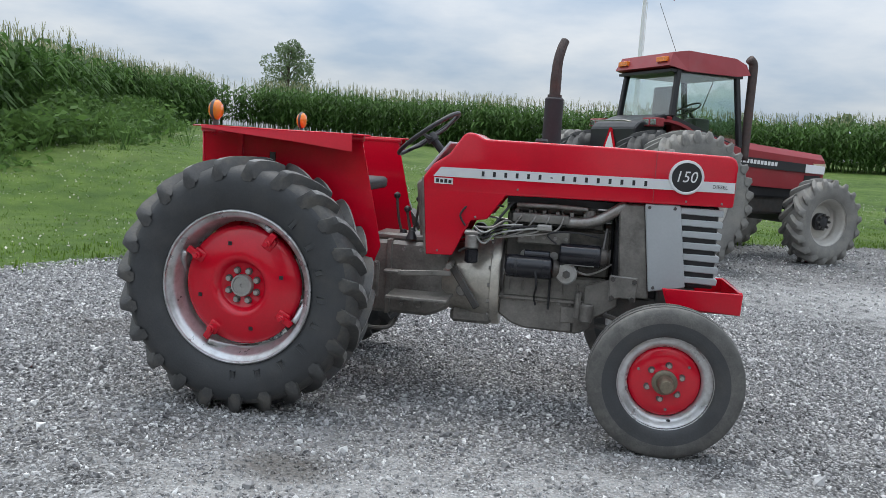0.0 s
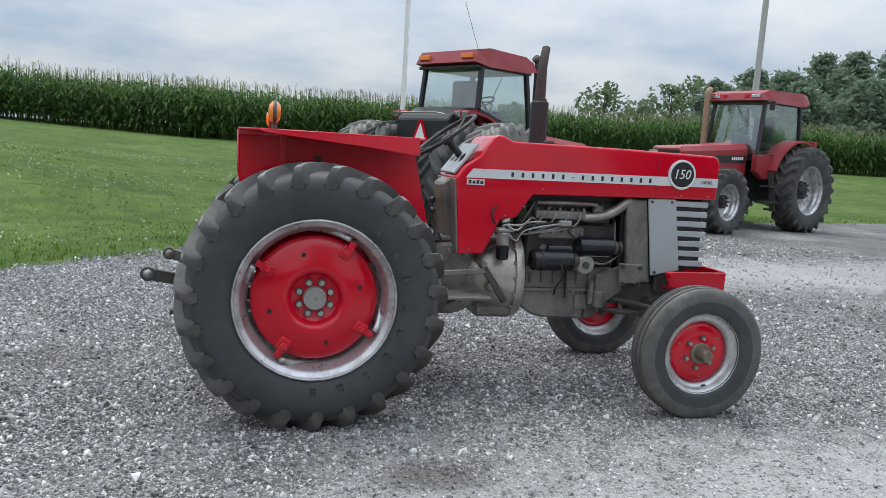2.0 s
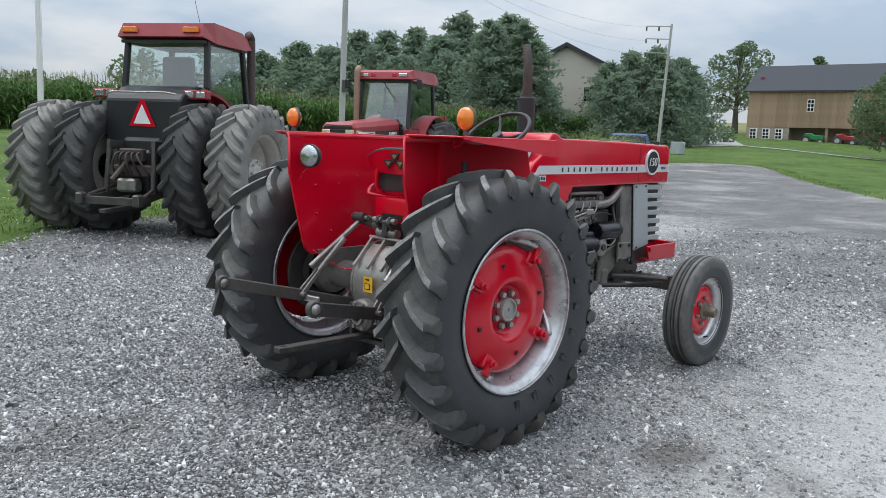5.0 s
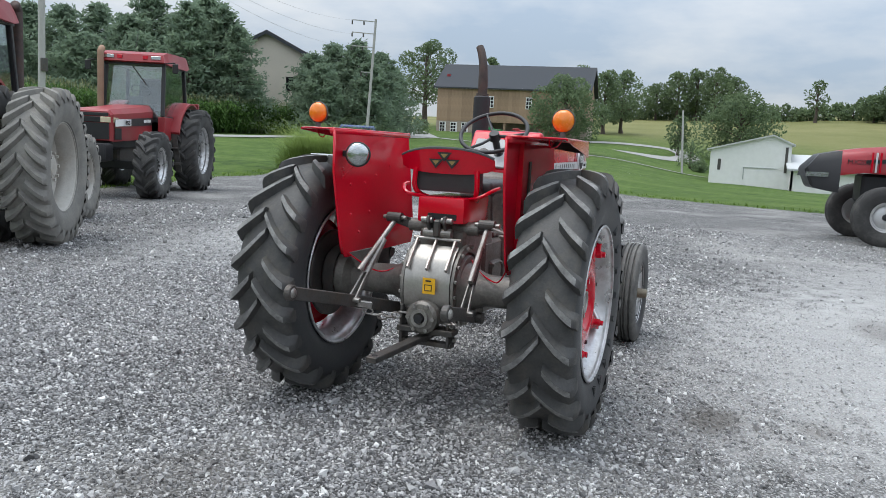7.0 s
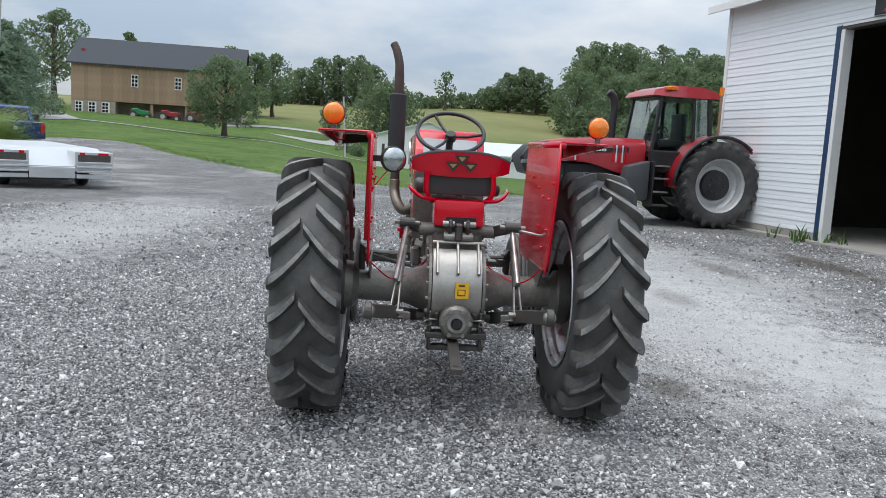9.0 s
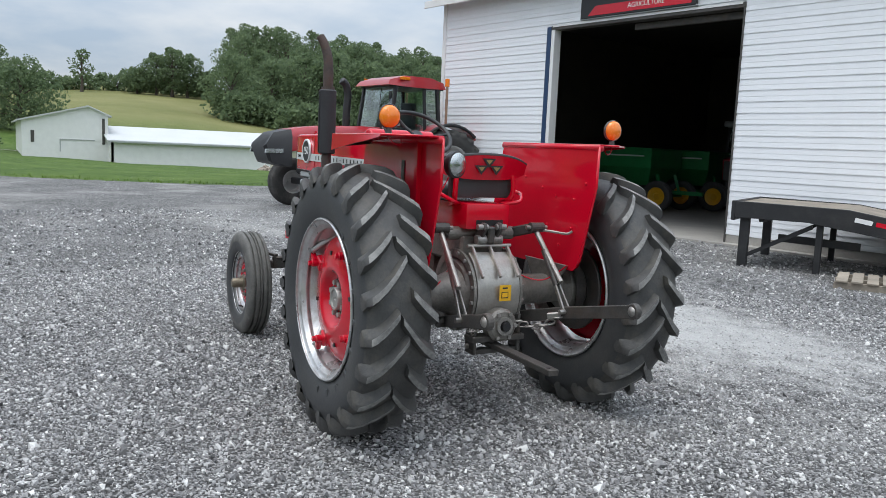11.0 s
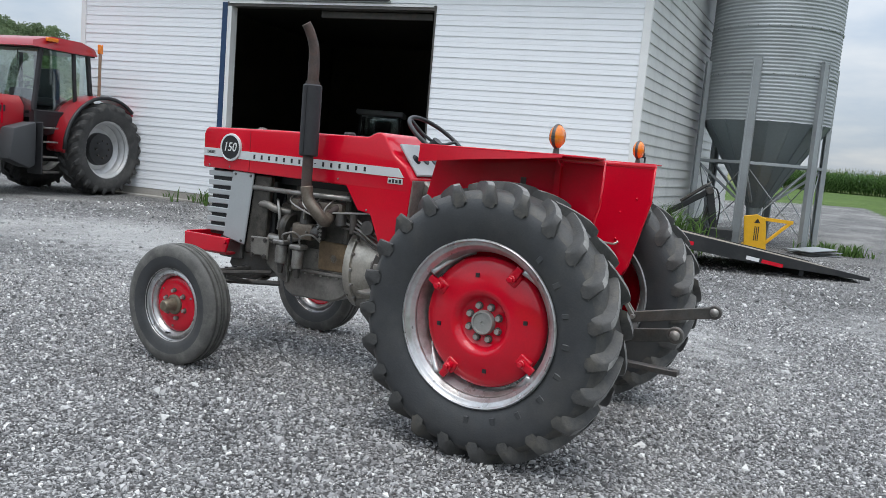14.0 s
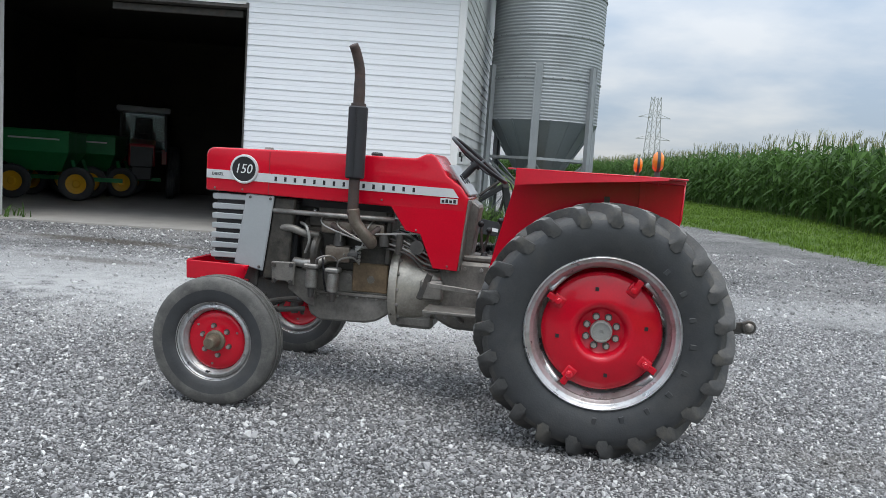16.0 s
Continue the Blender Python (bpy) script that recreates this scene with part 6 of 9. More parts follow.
def gravity_wagon(at, label):
    w = thing("gravity_wagon", label, "farm wagon", "wagons in the shed", m=at)
    low = [(-0.30, -0.5, 0.66), (0.60, -0.5, 0.66), (0.60, 0.5, 0.66), (-0.30, 0.5, 0.66)]
    top = [(-0.55, -0.95, 1.12), (1.35, -0.95, 1.12), (1.35, 0.95, 1.12), (-0.55, 0.95, 1.12)]
    rim = [(x, y, 1.60) for x, y, z in top]
    part("tub", loft([low, top, rim]), GREEN_JD, w, "green steel hopper")
    part("tub_rim", tube([Vector(p) for p in rim], 0.03, 6, None, True), GREEN_JD, w)
    for s in (1, -1):
        part("logo_bar", box(-0.35, 0.75, s * 0.952 - 0.004, s * 0.952 + 0.004, 1.40, 1.44), STRIPE, w)
        for x in (-0.70, 0.70):
            wh = part("wheel", lathe(rim_profile(0.24, 0.16, 0.20), 24), YELLOW, w, "yellow wheel", at=pose(x, s * 0.78, 0.40))
            part("tyre", rib_tyre(0.40, 0.22, 0.23, 28), [RUBBER, RUBBER], wh)
            part("disc", lathe([(0.0, s * 0.06), (0.07, s * 0.06), (0.1, s * 0.03), (0.21, s * 0.05)], 20), YELLOW, wh)
            part("leg", bar((x, s * 0.62, 0.45), (x * 0.8, s * 0.55, 0.95), 0.07, 0.07), GREEN_JD, w)
    for x in (-0.70, 0.70):
        part("axle", bar((x, -0.7, 0.42), (x, 0.7, 0.42), 0.09, 0.09), GREEN_JD, w)
    part("reach", bar((-1.6, 0, 0.5), (1.3, 0, 0.5), 0.1, 0.1), GREEN_JD, w)


gravity_wagon(pose(12.55, -13.06, 0.03, 0, 0, 21), "green gravity wagon with yellow wheels")
gravity_wagon(pose(12.74, -15.35, 0.03, 0, 0, 21), "green gravity wagon parked deeper inside")


def bin_tower():
    """Hopper-bottomed grain bin on steel legs."""
    cx, cy = 0.80, -14.25
    R = 1.28
    b = thing("grain_bin", "galvanised corrugated hopper grain bin on legs", "grain bin", m=pose(cx, cy, 0))
    for k, (z0, z1) in enumerate(((2.60, 3.52), (3.54, 4.46), (4.48, 5.40), (5.42, 6.34), (6.36, 7.28), (7.30, 8.2))):
        prof = []
        n = int((z1 - z0) / 0.068)
        for i in range(n * 4 + 1):
            prof.append((R + 0.007 * math.cos(i * math.pi / 2), z0 + (z1 - z0) * i / (n * 4)))
        part("bin_ring", lathe(prof, 56, axis="z"), GALV, b, "", True)
        part("seam", lathe([(R + 0.014, z1 - 0.01), (R + 0.018, z1 + 0.01), (R + 0.014, z1 + 0.03)], 56, axis="z"), GALV, b)
        bm = bmesh.new()
        for q in range(40):
            a = 2 * math.pi * q / 40
            ball((math.cos(a) * (R + 0.018), math.sin(a) * (R + 0.018), z1 + 0.01), 0.011, bm, 1)
        tagged(part("seam_bolts", bm, STEEL_DARK, b), kind="stuff")
    part("roof_cone", lathe([(R + 0.08, 8.18), (0.3, 8.95), (0.0, 9.0)], 56, axis="z"), GALV, b)
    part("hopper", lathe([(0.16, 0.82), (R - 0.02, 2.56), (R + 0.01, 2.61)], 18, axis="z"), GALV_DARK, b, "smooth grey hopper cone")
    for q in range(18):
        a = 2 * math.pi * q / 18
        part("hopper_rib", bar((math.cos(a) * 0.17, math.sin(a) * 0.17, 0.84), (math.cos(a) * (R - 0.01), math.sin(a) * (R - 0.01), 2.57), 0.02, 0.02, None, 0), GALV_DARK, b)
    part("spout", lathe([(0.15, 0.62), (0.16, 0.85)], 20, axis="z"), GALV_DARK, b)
    part("hopper_tag", box(-0.05, 0.05, 0.0, 0.004, -0.04, 0.04, 0, None, Matrix.Translation((0.12, 0.80, 1.95))), BLACK, b)
    for q in range(6):
        a = radians(85 + 60 * q)
        d = Vector((math.cos(a), math.sin(a), 0))
        t = Vector((-d.y, d.x, 0))
        bm = bmesh.new()
        for o in (-0.07, 0.07):
            bar(d * (R + 0.06) + t * o, d * (R + 0.04) + t * o + Vector((0, 0, 3.84)), 0.03, 0.10, bm, 0, d)
        bar(d * (R + 0.09), d * (R + 0.07) + Vector((0, 0, 3.84)), 0.13, 0.02, bm, 0, d)
        part("leg", bm, GALV, b, "galvanised steel leg")
        part("foot", box(-0.16, 0.16, -0.16, 0.16, 0, 0.04, 0, None, Matrix.Translation(d * (R + 0.06))), GALV, b)
        a2 = radians(85 + 60 * (q + 1))
        d2 = Vector((math.cos(a2), math.sin(a2), 0))
        part("ring_bar", bar(d * (R + 0.03) + Vector((0, 0, 1.75)), d2 * (R + 0.03) + Vector((0, 0, 1.75)), 0.05, 0.06), GALV, b)
        part("brace", rod(d * R + Vector((0, 0, 0.3)), d2 * R + Vector((0, 0, 1.72)), 0.012, None, 6), GALV, b)
        part("brace", rod(d2 * R + Vector((0, 0, 0.3)), d * R + Vector((0, 0, 1.72)), 0.012, None, 6), GALV, b)
        part("strut", bar(d * (R + 0.02) + Vector((0, 0, 1.70)), d * 0.35 + Vector((0, 0, 0.95)), 0.05, 0.05), GALV, b)


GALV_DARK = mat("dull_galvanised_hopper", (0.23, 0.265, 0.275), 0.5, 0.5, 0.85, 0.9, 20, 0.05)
bin_tower()


def ramp_trailer():
    p0, p1 = Vector((3.83, -6.4, 0)), Vector((-1.54, -9.4, 0))
    yaw = math.degrees(math.atan2(p1.y - p0.y, p1.x - p0.x))
    t = thing("equipment_trailer", "black steel flatbed trailer with lowered beavertail ramp", "trailer", m=pose(3.83, -6.4, 0, 0, 0, yaw))
    side = [(0.0, 0.66), (0.0, 0.88), (1.35, 0.86), (6.15, 0.10), (6.16, 0.05), (4.2, 0.20), (1.3, 0.60), (0.9, 0.66)]
    part("side_beam", prism(side, -0.06, 0.0, 0.004), BLACK_SATIN, t, "black steel side beam")
    part("side_beam", prism(side, 1.9, 1.96, 0.004), BLACK_SATIN, t)
    part("deck", prism([(0.0, 0.80), (1.35, 0.79), (6.10, 0.05), (6.10, 0.09), (1.35, 0.85), (0.0, 0.86)], -0.002, 1.9), WOOD_GREY, t, "weathered plank deck")
    part("end_beam", box(-0.05, 0.0, -0.06, 1.96, 0.62, 0.88, 0.006), BLACK_SATIN, t)
    for k in range(7):
        x = 0.3 + k * 0.8
        z = 0.62 if x < 1.35 else 0.62 - (x - 1.35) * 0.155
        part("cross_member", box(x, x + 0.07, 0.0, 1.9, z, z + 0.09), BLACK_SATIN, t)
    for y in (0.02, 1.80):
        part("leg", box(0.06, 0.18, y, y + 0.10, 0.0, 0.66, 0.004), BLACK_SATIN, t)
        part("leg", box(1.0, 1.08, y, y + 0.08, 0.0, 0.64, 0.004), BLACK_SATIN, t)
        part("brace", bar((0.15, y + 0.05, 0.15), (0.95, y + 0.05, 0.60), 0.05, 0.05), BLACK_SATIN, t)
    part("spring_pack", bar((0.5, 0.4, 0.40), (1.5, 0.45, 0.36), 0.06, 0.1), BLACK_SATIN, t)
    for s, z in ((1.70, 0.70), (3.15, 0.44), (4.52, 0.215)):
        th = 9.0
        for a, m, w in ((-0.27, WHITE, 0.20), (-0.03, RED, 0.33)):
            part("reflector_tape", box(a, a + w, -0.0645, -0.0605, -0.028, 0.028, 0, None, pose(s, 0, z, 0, th, 0)), m, t)
    part("hook_bar", rod((0.2, -0.02, 0.74), (0.9, -0.03, 0.70), 0.012, None, 6), STEEL, t)


BLACK_SATIN = mat("satin_black_steel", (0.022, 0.023, 0.025), 0.5, 0.1, 0.7, 4, 50, 0.1, (0.08, 0.075, 0.07), 0.3)
ramp_trailer()


def pallet():
    p = thing("pallet", "weathered grey wooden pallet lying on the gravel", "pallet", m=pose(1.90, -6.80, 0, 0, 0, 32))
    for y in (-0.42, 0.0, 0.38):
        part("runner", box(-0.55, 0.55, y, y + 0.05, 0.0, 0.075), WOOD_GREY, p)
    for k in range(7):
        part("slat", box(-0.55 + k * 0.16, -0.43 + k * 0.16, -0.45, 0.46, 0.076, 0.096 + 0.004 * (k % 2), 0.003), WOOD_GREY, p)


pallet()


def boom_attachment():
    """Backhoe arm resting under the bin."""
    t = thing("backhoe_attachment", "black backhoe arm resting beside the bin", "attachment", m=pose(1.75, -12.4, 0, 0, 0, 195) @ Matrix.Scale(0.74, 4))
    part("stick", bar((-0.78, 0, 0.72), (0.40, 0, 1.50), 0.12, 0.15, None, 0.02), BLACK_SATIN, t)
    part("claw", prism([(-0.98, 0.50), (-0.80, 0.62), (-0.70, 0.84), (-0.88, 0.82), (-0.95, 0.68)], -0.10, 0.10, 0.01), BLACK_SATIN, t)
    part("joint", rod((0.42, -0.12, 1.52), (0.42, 0.12, 1.52), 0.10, None, 14, None, 0.01), STEEL_DARK, t)
    part("boom", bar((0.42, 0, 1.54), (0.66, 0, 0.40), 0.16, 0.20, None, 0.02), BLACK_SATIN, t)
    for a, b in (((-0.30, 0.12, 1.16), (0.34, 0.12, 1.66)), ((0.30, 0.13, 0.45), (0.48, 0.13, 1.30))):
        ram = part("cylinder", rod(a, b, 0.045, None, 12), STEEL_DARK, t)
        part("piston", rod(b, Vector(b) + (Vector(b) - Vector(a)).normalized() * 0.16, 0.024, None, 10), STEEL, ram)
    part("hydraulic_hose", tube(arc([(0.40, 0.1, 1.62), (0.62, 0.12, 1.55), (0.74, 0.1, 1.1), (0.72, 0.1, 0.6)]), 0.022, 6), BLACK, t, "", True)
    part("frame", box(0.45, 1.1, -0.35, 0.35, 0.05, 0.55, 0.03), BLACK_SATIN, t)
    part("bucket", prism([(-0.12, 0.70), (0.30, 0.74), (0.46, 0.45), (0.42, 0.08), (0.05, 0.02), (-0.28, 0.16), (0.02, 0.22), (0.10, 0.48)], -0.28, 0.28, 0.01), BLACK_SATIN, t)
    y = thing("skid_implement", "yellow implement frame with warning label under the bin", "implement", m=pose(0.50, -12.85, 0, 0, 0, 10) @ Matrix.Scale(0.86, 4))
    part("plate", prism([(-0.22, 0.06), (0.26, 0.06), (0.34, 0.80), (0.05, 0.86), (-0.14, 0.78)], 0.0, 0.1, 0.01), YELLOW, y)
    part("arm", bar((-0.1, -0.4, 0.75), (-0.78, -0.5, 0.72), 0.08, 0.08), YELLOW, y)
    part("arm", bar((-0.2, -0.2, 0.2), (-0.72, -0.5, 0.70), 0.06, 0.06), YELLOW, y)
    part("frame_bar", box(-0.2, 0.3, -0.5, 0.0, 0.05, 0.15, 0.01), YELLOW, y)
    part("label_triangle", prism([(-0.03, 0.66), (0.10, 0.66), (0.03, 0.77)], 0.101, 0.104), BLACK, y)
    for k in range(3):
        part("label_bar", box(-0.02 + 0.04 * k, 0.0 + 0.04 * k, 0.101, 0.104, 0.25, 0.58), BLACK, y)
    s = thing("scrap_sheets", "stack of loose grey metal sheets", "metal sheets", m=pose(-0.55, -13.1, 0, 0, 0, 25))
    for k in range(6):
        part("sheet", box(-0.45, 0.45, -0.25, 0.25, 0.03 + 0.025 * k, 0.04 + 0.025 * k, 0, None, pose(0.03 * (k % 3), 0.02 * k, 0, 0, 3 * (k % 2), 7 * k)), GALV if k % 2 else STEEL_DARK, s)


boom_attachment()

# ---------------------------------------------------------------- the parked cab tractors
def drive_wheel(parent, s, y, R, w, rim_r, m, dusty=False, seg=48, x=0.0, hubm=None, dish=0.05, lugs=22, hub_r=0.38):
    rim = part("rear_wheel" if R > 0.8 else "front_wheel", lathe(rim_profile(rim_r, w * 0.78, rim_r - 0.06), 36), m, parent, "", True, pose(x, y, R - 0.012))
    part("tyre", ag_tyre(R, w, rim_r - 0.01, lugs, 0.05, 0.07, 1.0, seg), [RUBBER_DUSTY] * 3 if dusty else [RUBBER_GREY] * 3, rim, "", 40)
    part("disc", lathe([(rim_r - 0.05, s * 0.0), (rim_r * 0.72, -s * dish), (rim_r * 0.4, -s * dish * 0.6), (rim_r * 0.36, -s * dish * 0.6)], 36), m, rim, "", 40)
    part("hub", lathe([(rim_r * hub_r, -s * dish * 0.7), (rim_r * hub_r * 0.95, s * 0.03), (rim_r * hub_r * 0.6, s * 0.05), (rim_r * 0.2, s * 0.07), (0.0, s * 0.08)], 28), hubm or BLACK, rim, "", 40)
    for k in range(8):
        a = math.pi / 4 * k
        c = Vector((rim_r * 0.30 * math.cos(a), s * 0.055, rim_r * 0.30 * math.sin(a)))
        part("wheel_nut", rod(c, c + Vector((0, s * 0.03, 0)), 0.02, None, 6), hubm or STEEL_DARK, rim)
    return rim


RUBBER_GREY = mat("grey_field_tyre_rubber", (0.05, 0.049, 0.048), 0.78, 0, 0.7, 6, 60, 0.25, (0.12, 0.115, 0.105), 0.6)
RIM_DUST = mat("dusty_white_rim", (0.48, 0.46, 0.42), 0.55, 0.2, 0.8, 6, 60, 0.1, (0.30, 0.26, 0.21), 0.5)


def cab(parent, x0, x1, w0, w1, zf, zr, roof_m, rear_x, mid=True, zrear=None):
    """Glass cab: x0 rear, x1 front at the sill, w1 half width at the top, zf sill, zr under the roof."""
    tilt_f, tilt_r = -0.16, 0.10
    corner = {}
    for s in (1, -1):
        corner["r", s] = (Vector((x0, s * w0, zf)), Vector((x0 + tilt_r, s * w1, zr)))
        corner["f", s] = (Vector((x1, s * w0 * 0.94, zf)), Vector((x1 + tilt_f, s * w1 * 0.96, zr)))
        xm = x0 + (x1 - x0) * 0.30
        corner["m", s] = (Vector((xm, s * w0, zf)), Vector((xm + 0.05, s * w1, zr)))
    if zrear:
        for s in (1, -1):
            a, b = corner["r", s]
            corner["r", s] = (a.lerp(b, (zrear - zf) / (zr - zf)), b)
    for key, (a, b) in corner.items():
        if key[0] == "m" and not mid:
            continue
        part("cab_post", bar(a, b, 0.075 if key[0] != "m" else 0.05, 0.075, None, 0.01, (1, 0, 0)), BLACK, parent)
    for s in (1, -1):
        a, b = corner["r", s], corner["m", s]
        c = corner["f", s]
        for q, (u, v) in (("quarter_window", (a, b)), ("side_window", (b, c))) if mid else (("side_window", (a, c)),):
            pane = part(q, loft([[u[0], v[0], v[0] + Vector((0, -s * 0.008, 0)), u[0] + Vector((0, -s * 0.008, 0))], [u[1], v[1], v[1] + Vector((0, -s * 0.008, 0)), u[1] + Vector((0, -s * 0.008, 0))]]), GLASS_CAB, parent)
            pane.visible_shadow = False
        part("sill", bar(a[0] + Vector((0, 0, -0.03)), c[0] + Vector((0, 0, -0.03)), 0.07, 0.08), BLACK, parent)
    for q, kx in (("rear_window", "r"), ("windscreen", "f")):
        u, v = corner[kx, 1], corner[kx, -1]
        o = Vector((0.008, 0, 0))
        pane = part(q, loft([[u[0], v[0], v[0] + o, u[0] + o], [u[1], v[1], v[1] + o, u[1] + o]]), GLASS_CAB, parent)
        pane.visible_shadow = False
    part("cab_floor", box(x0 + 0.02, x1 - 0.02, -w0 * 0.92, w0 * 0.92, zf - 0.12, zf - 0.06), BLACK, parent)
    seat = part("driver_seat", box(x0 + 0.42, x0 + 0.92, -0.25, 0.25, zf + 0.12, zf + 0.28, 0.05, seg=2), VINYL, parent, "black driver seat", 40)
    part("seat_back", box(x0 + 0.32, x0 + 0.46, -0.24, 0.24, zf + 0.25, zf + 0.85, 0.05, seg=2), VINYL, seat, "", 40)
    part("seat_stand", box(x0 + 0.5, x0 + 0.85, -0.18, 0.18, zf - 0.06, zf + 0.13, 0.02), BLACK, seat)
    part("console", box(x1 - 0.45, x1 - 0.18, -0.16, 0.16, zf - 0.06, zf + 0.42, 0.05, seg=2), BLACK, parent, "", 40)
    c = Vector((x1 - 0.5, 0, zf + 0.55))
    n = Vector((-0.5, 0, 0.86))
    u, v = Vector((0.86, 0, 0.5)), Vector((0, 1, 0))
    sw = part("steering_wheel", tube([c + u * 0.2 * math.cos(a) + v * 0.2 * math.sin(a) for a in np.linspace(0, 6.283, 25)[:-1]], 0.014, 6, None, True), BLACK, parent)
    part("column", rod((x1 - 0.3, 0, zf + 0.3), c, 0.025, None, 8), BLACK, sw)
    part("spoke", rod(c - v * 0.19, c + v * 0.19, 0.011, None, 6), BLACK, sw)


def magnum(at, label, facing_rear, duals, mfwd, label_bar, number=None, c0=-0.18, c1=1.38, zf=1.62, zrear=None, roof_w=0.69, fw=0.93):
    """Square-nosed red cab tractor of the late eighties."""
    t = thing("cab_tractor", label, "tractor", m=at)
    wb, R = 2.9, 0.93
    for s in (1, -1):
        if duals:
            drive_wheel(t, s, s * 0.82, R, 0.48, 0.53, RIM_DUST, False)
            drive_wheel(t, s, s * 1.50, R, 0.48, 0.53, RIM_DUST, True, dish=0.16, hubm=RIM_DUST, lugs=28)
        else:
            drive_wheel(t, s, s * 0.92, R, 0.50, 0.53, SILVER, False)
        drive_wheel(t, s, s * fw, 0.66, 0.40, 0.36, SILVER if not duals else RIM_DUST, duals, 40, wb, lugs=18)
    part("rear_axle", rod((0, -1.45 if duals else -0.95, R), (0, 1.45 if duals else 0.95, R), 0.10, None, 16), BLACK, t)
    part("front_axle", bar((wb, -0.75, 0.64), (wb, 0.75, 0.64), 0.16, 0.16, None, 0.02), BLACK, t)
    part("gearbox", box(-0.35, 1.3, -0.30, 0.30, 0.62, 1.35, 0.05), BLACK, t)
    part("engine", box(1.3, 2.9, -0.27, 0.27, 0.68, 1.2, 0.04), STEEL_DARK, t)
    # hood slopes slightly to a square nose
    hood = part("hood", loft([[(1.40, -0.40, 1.18), (1.40, 0.40, 1.18), (1.40, 0.42, 1.72), (1.40, 0.34, 1.84), (1.40, -0.34, 1.84), (1.40, -0.42, 1.72)],
                              [(2.2, -0.40, 1.12), (2.2, 0.40, 1.12), (2.2, 0.41, 1.66), (2.2, 0.34, 1.76), (2.2, -0.34, 1.76), (2.2, -0.41, 1.66)],
                              [(3.5, -0.38, 1.08), (3.5, 0.38, 1.08), (3.5, 0.39, 1.58), (3.5, 0.32, 1.67), (3.5, -0.32, 1.67), (3.5, -0.39, 1.58)],
                              [(3.56, -0.34, 1.10), (3.56, 0.34, 1.10), (3.56, 0.36, 1.56), (3.56, 0.30, 1.63), (3.56, -0.30, 1.63), (3.56, -0.36, 1.56)]]), RED_OLD, t, "faded red squared hood")
    for s in (1, -1):
        part("hood_stripe", prism([(1.45, 1.43), (3.50, 1.36), (3.50, 1.49), (1.45, 1.585)], s * 0.412, s * 0.424), BLACK, hood, "black stripe with pale bars")
        for k in range(label_bar):
            part("logo_bar", box(1.55 + 0.07 * k, 1.60 + 0.07 * k, s * 0.424, s * 0.428, 1.485 - 0.003 * k, 1.545 - 0.003 * k), WHITE, hood)
        part("white_end", prism([(3.10, 1.375), (3.50, 1.36), (3.50, 1.49), (3.10, 1.505)], s * 0.424, s * 0.428), WHITE, hood)
        if number:
            tx = text_bm(number, 0.12, 0.002)
            bmesh.ops.transform(tx, matrix=pose(2.88, s * 0.431, 1.44, 90, 0, 0 if s < 0 else 180), verts=tx.verts)
            part("hood_number", tx, BLACK, hood)
            part("number_field", prism([(2.68, 1.385), (3.10, 1.375), (3.10, 1.505), (2.68, 1.52)], s * 0.424, s * 0.427), STRIPE, hood)
        part("vent", box(3.12, 3.45, s * 0.39, s * 0.398, 1.12, 1.33), BLACK, hood)
    part("nose_grille", box(3.55, 3.575, -0.33, 0.33, 1.12, 1.42, 0.004), BLACK, hood)
    part("nose_slot", box(3.55, 3.578, -0.32, 0.32, 1.545, 1.605, 0.004), BLACK, hood)
    part("nose_bar", box(3.55, 3.578, -0.18, 0.18, 1.43, 1.53, 0.004), BLACK, hood)
    for s in (1, -1):
        lamp = part("headlamp", box(3.55, 3.588, s * 0.27 - 0.09, s * 0.27 + 0.09, 1.43, 1.53, 0.006), CREAM_LENS, hood, "cream headlamp glass")
        part("lamp_side", box(3.28, 3.50, s * 0.382, s * 0.402, 1.43, 1.525, 0.004), CREAM_LENS, lamp)
    part("front_weights", box(3.45, 3.85, -0.38, 0.38, 0.72, 1.05, 0.06, seg=2), BLACK, t, "black front weights", 40)
    part("belly", box(1.2, 3.45, -0.34, 0.34, 0.95, 1.15, 0.03), BLACK, t)
    # cab
    cab(t, c0, c1, roof_w - 0.03, roof_w - 0.07, zf, 2.72, RED_OLD, c0, False, zrear)
    r0, r1, w = c0 - (0.24 if not zrear else 0.10), c1 + 0.04, roof_w
    roof = part("cab_roof", loft([[(r0, -w + 0.03, 2.76), (r0, w - 0.03, 2.76), (r0 + 0.08, w - 0.07, 2.95), (r0 + 0.08, -w + 0.07, 2.95)],
                                  [(r0 + 0.32, -w - 0.01, 2.70), (r0 + 0.32, w + 0.01, 2.70), (r0 + 0.32, w - 0.03, 2.99), (r0 + 0.32, -w + 0.03, 2.99)],
                                  [(r1 - 0.27, -w, 2.70), (r1 - 0.27, w, 2.70), (r1 - 0.27, w - 0.05, 2.96), (r1 - 0.27, -w + 0.05, 2.96)],
                                  [(r1, -w + 0.03, 2.74), (r1, w - 0.03, 2.74), (r1 - 0.06, w - 0.07, 2.89), (r1 - 0.06, -w + 0.07, 2.89)]]), RED_OLD, t, "faded red cab roof")
    part("roof_lining", box(r0 + 0.06, r1 - 0.12, -w + 0.05, w - 0.05, 2.68, 2.72), BLACK, roof)
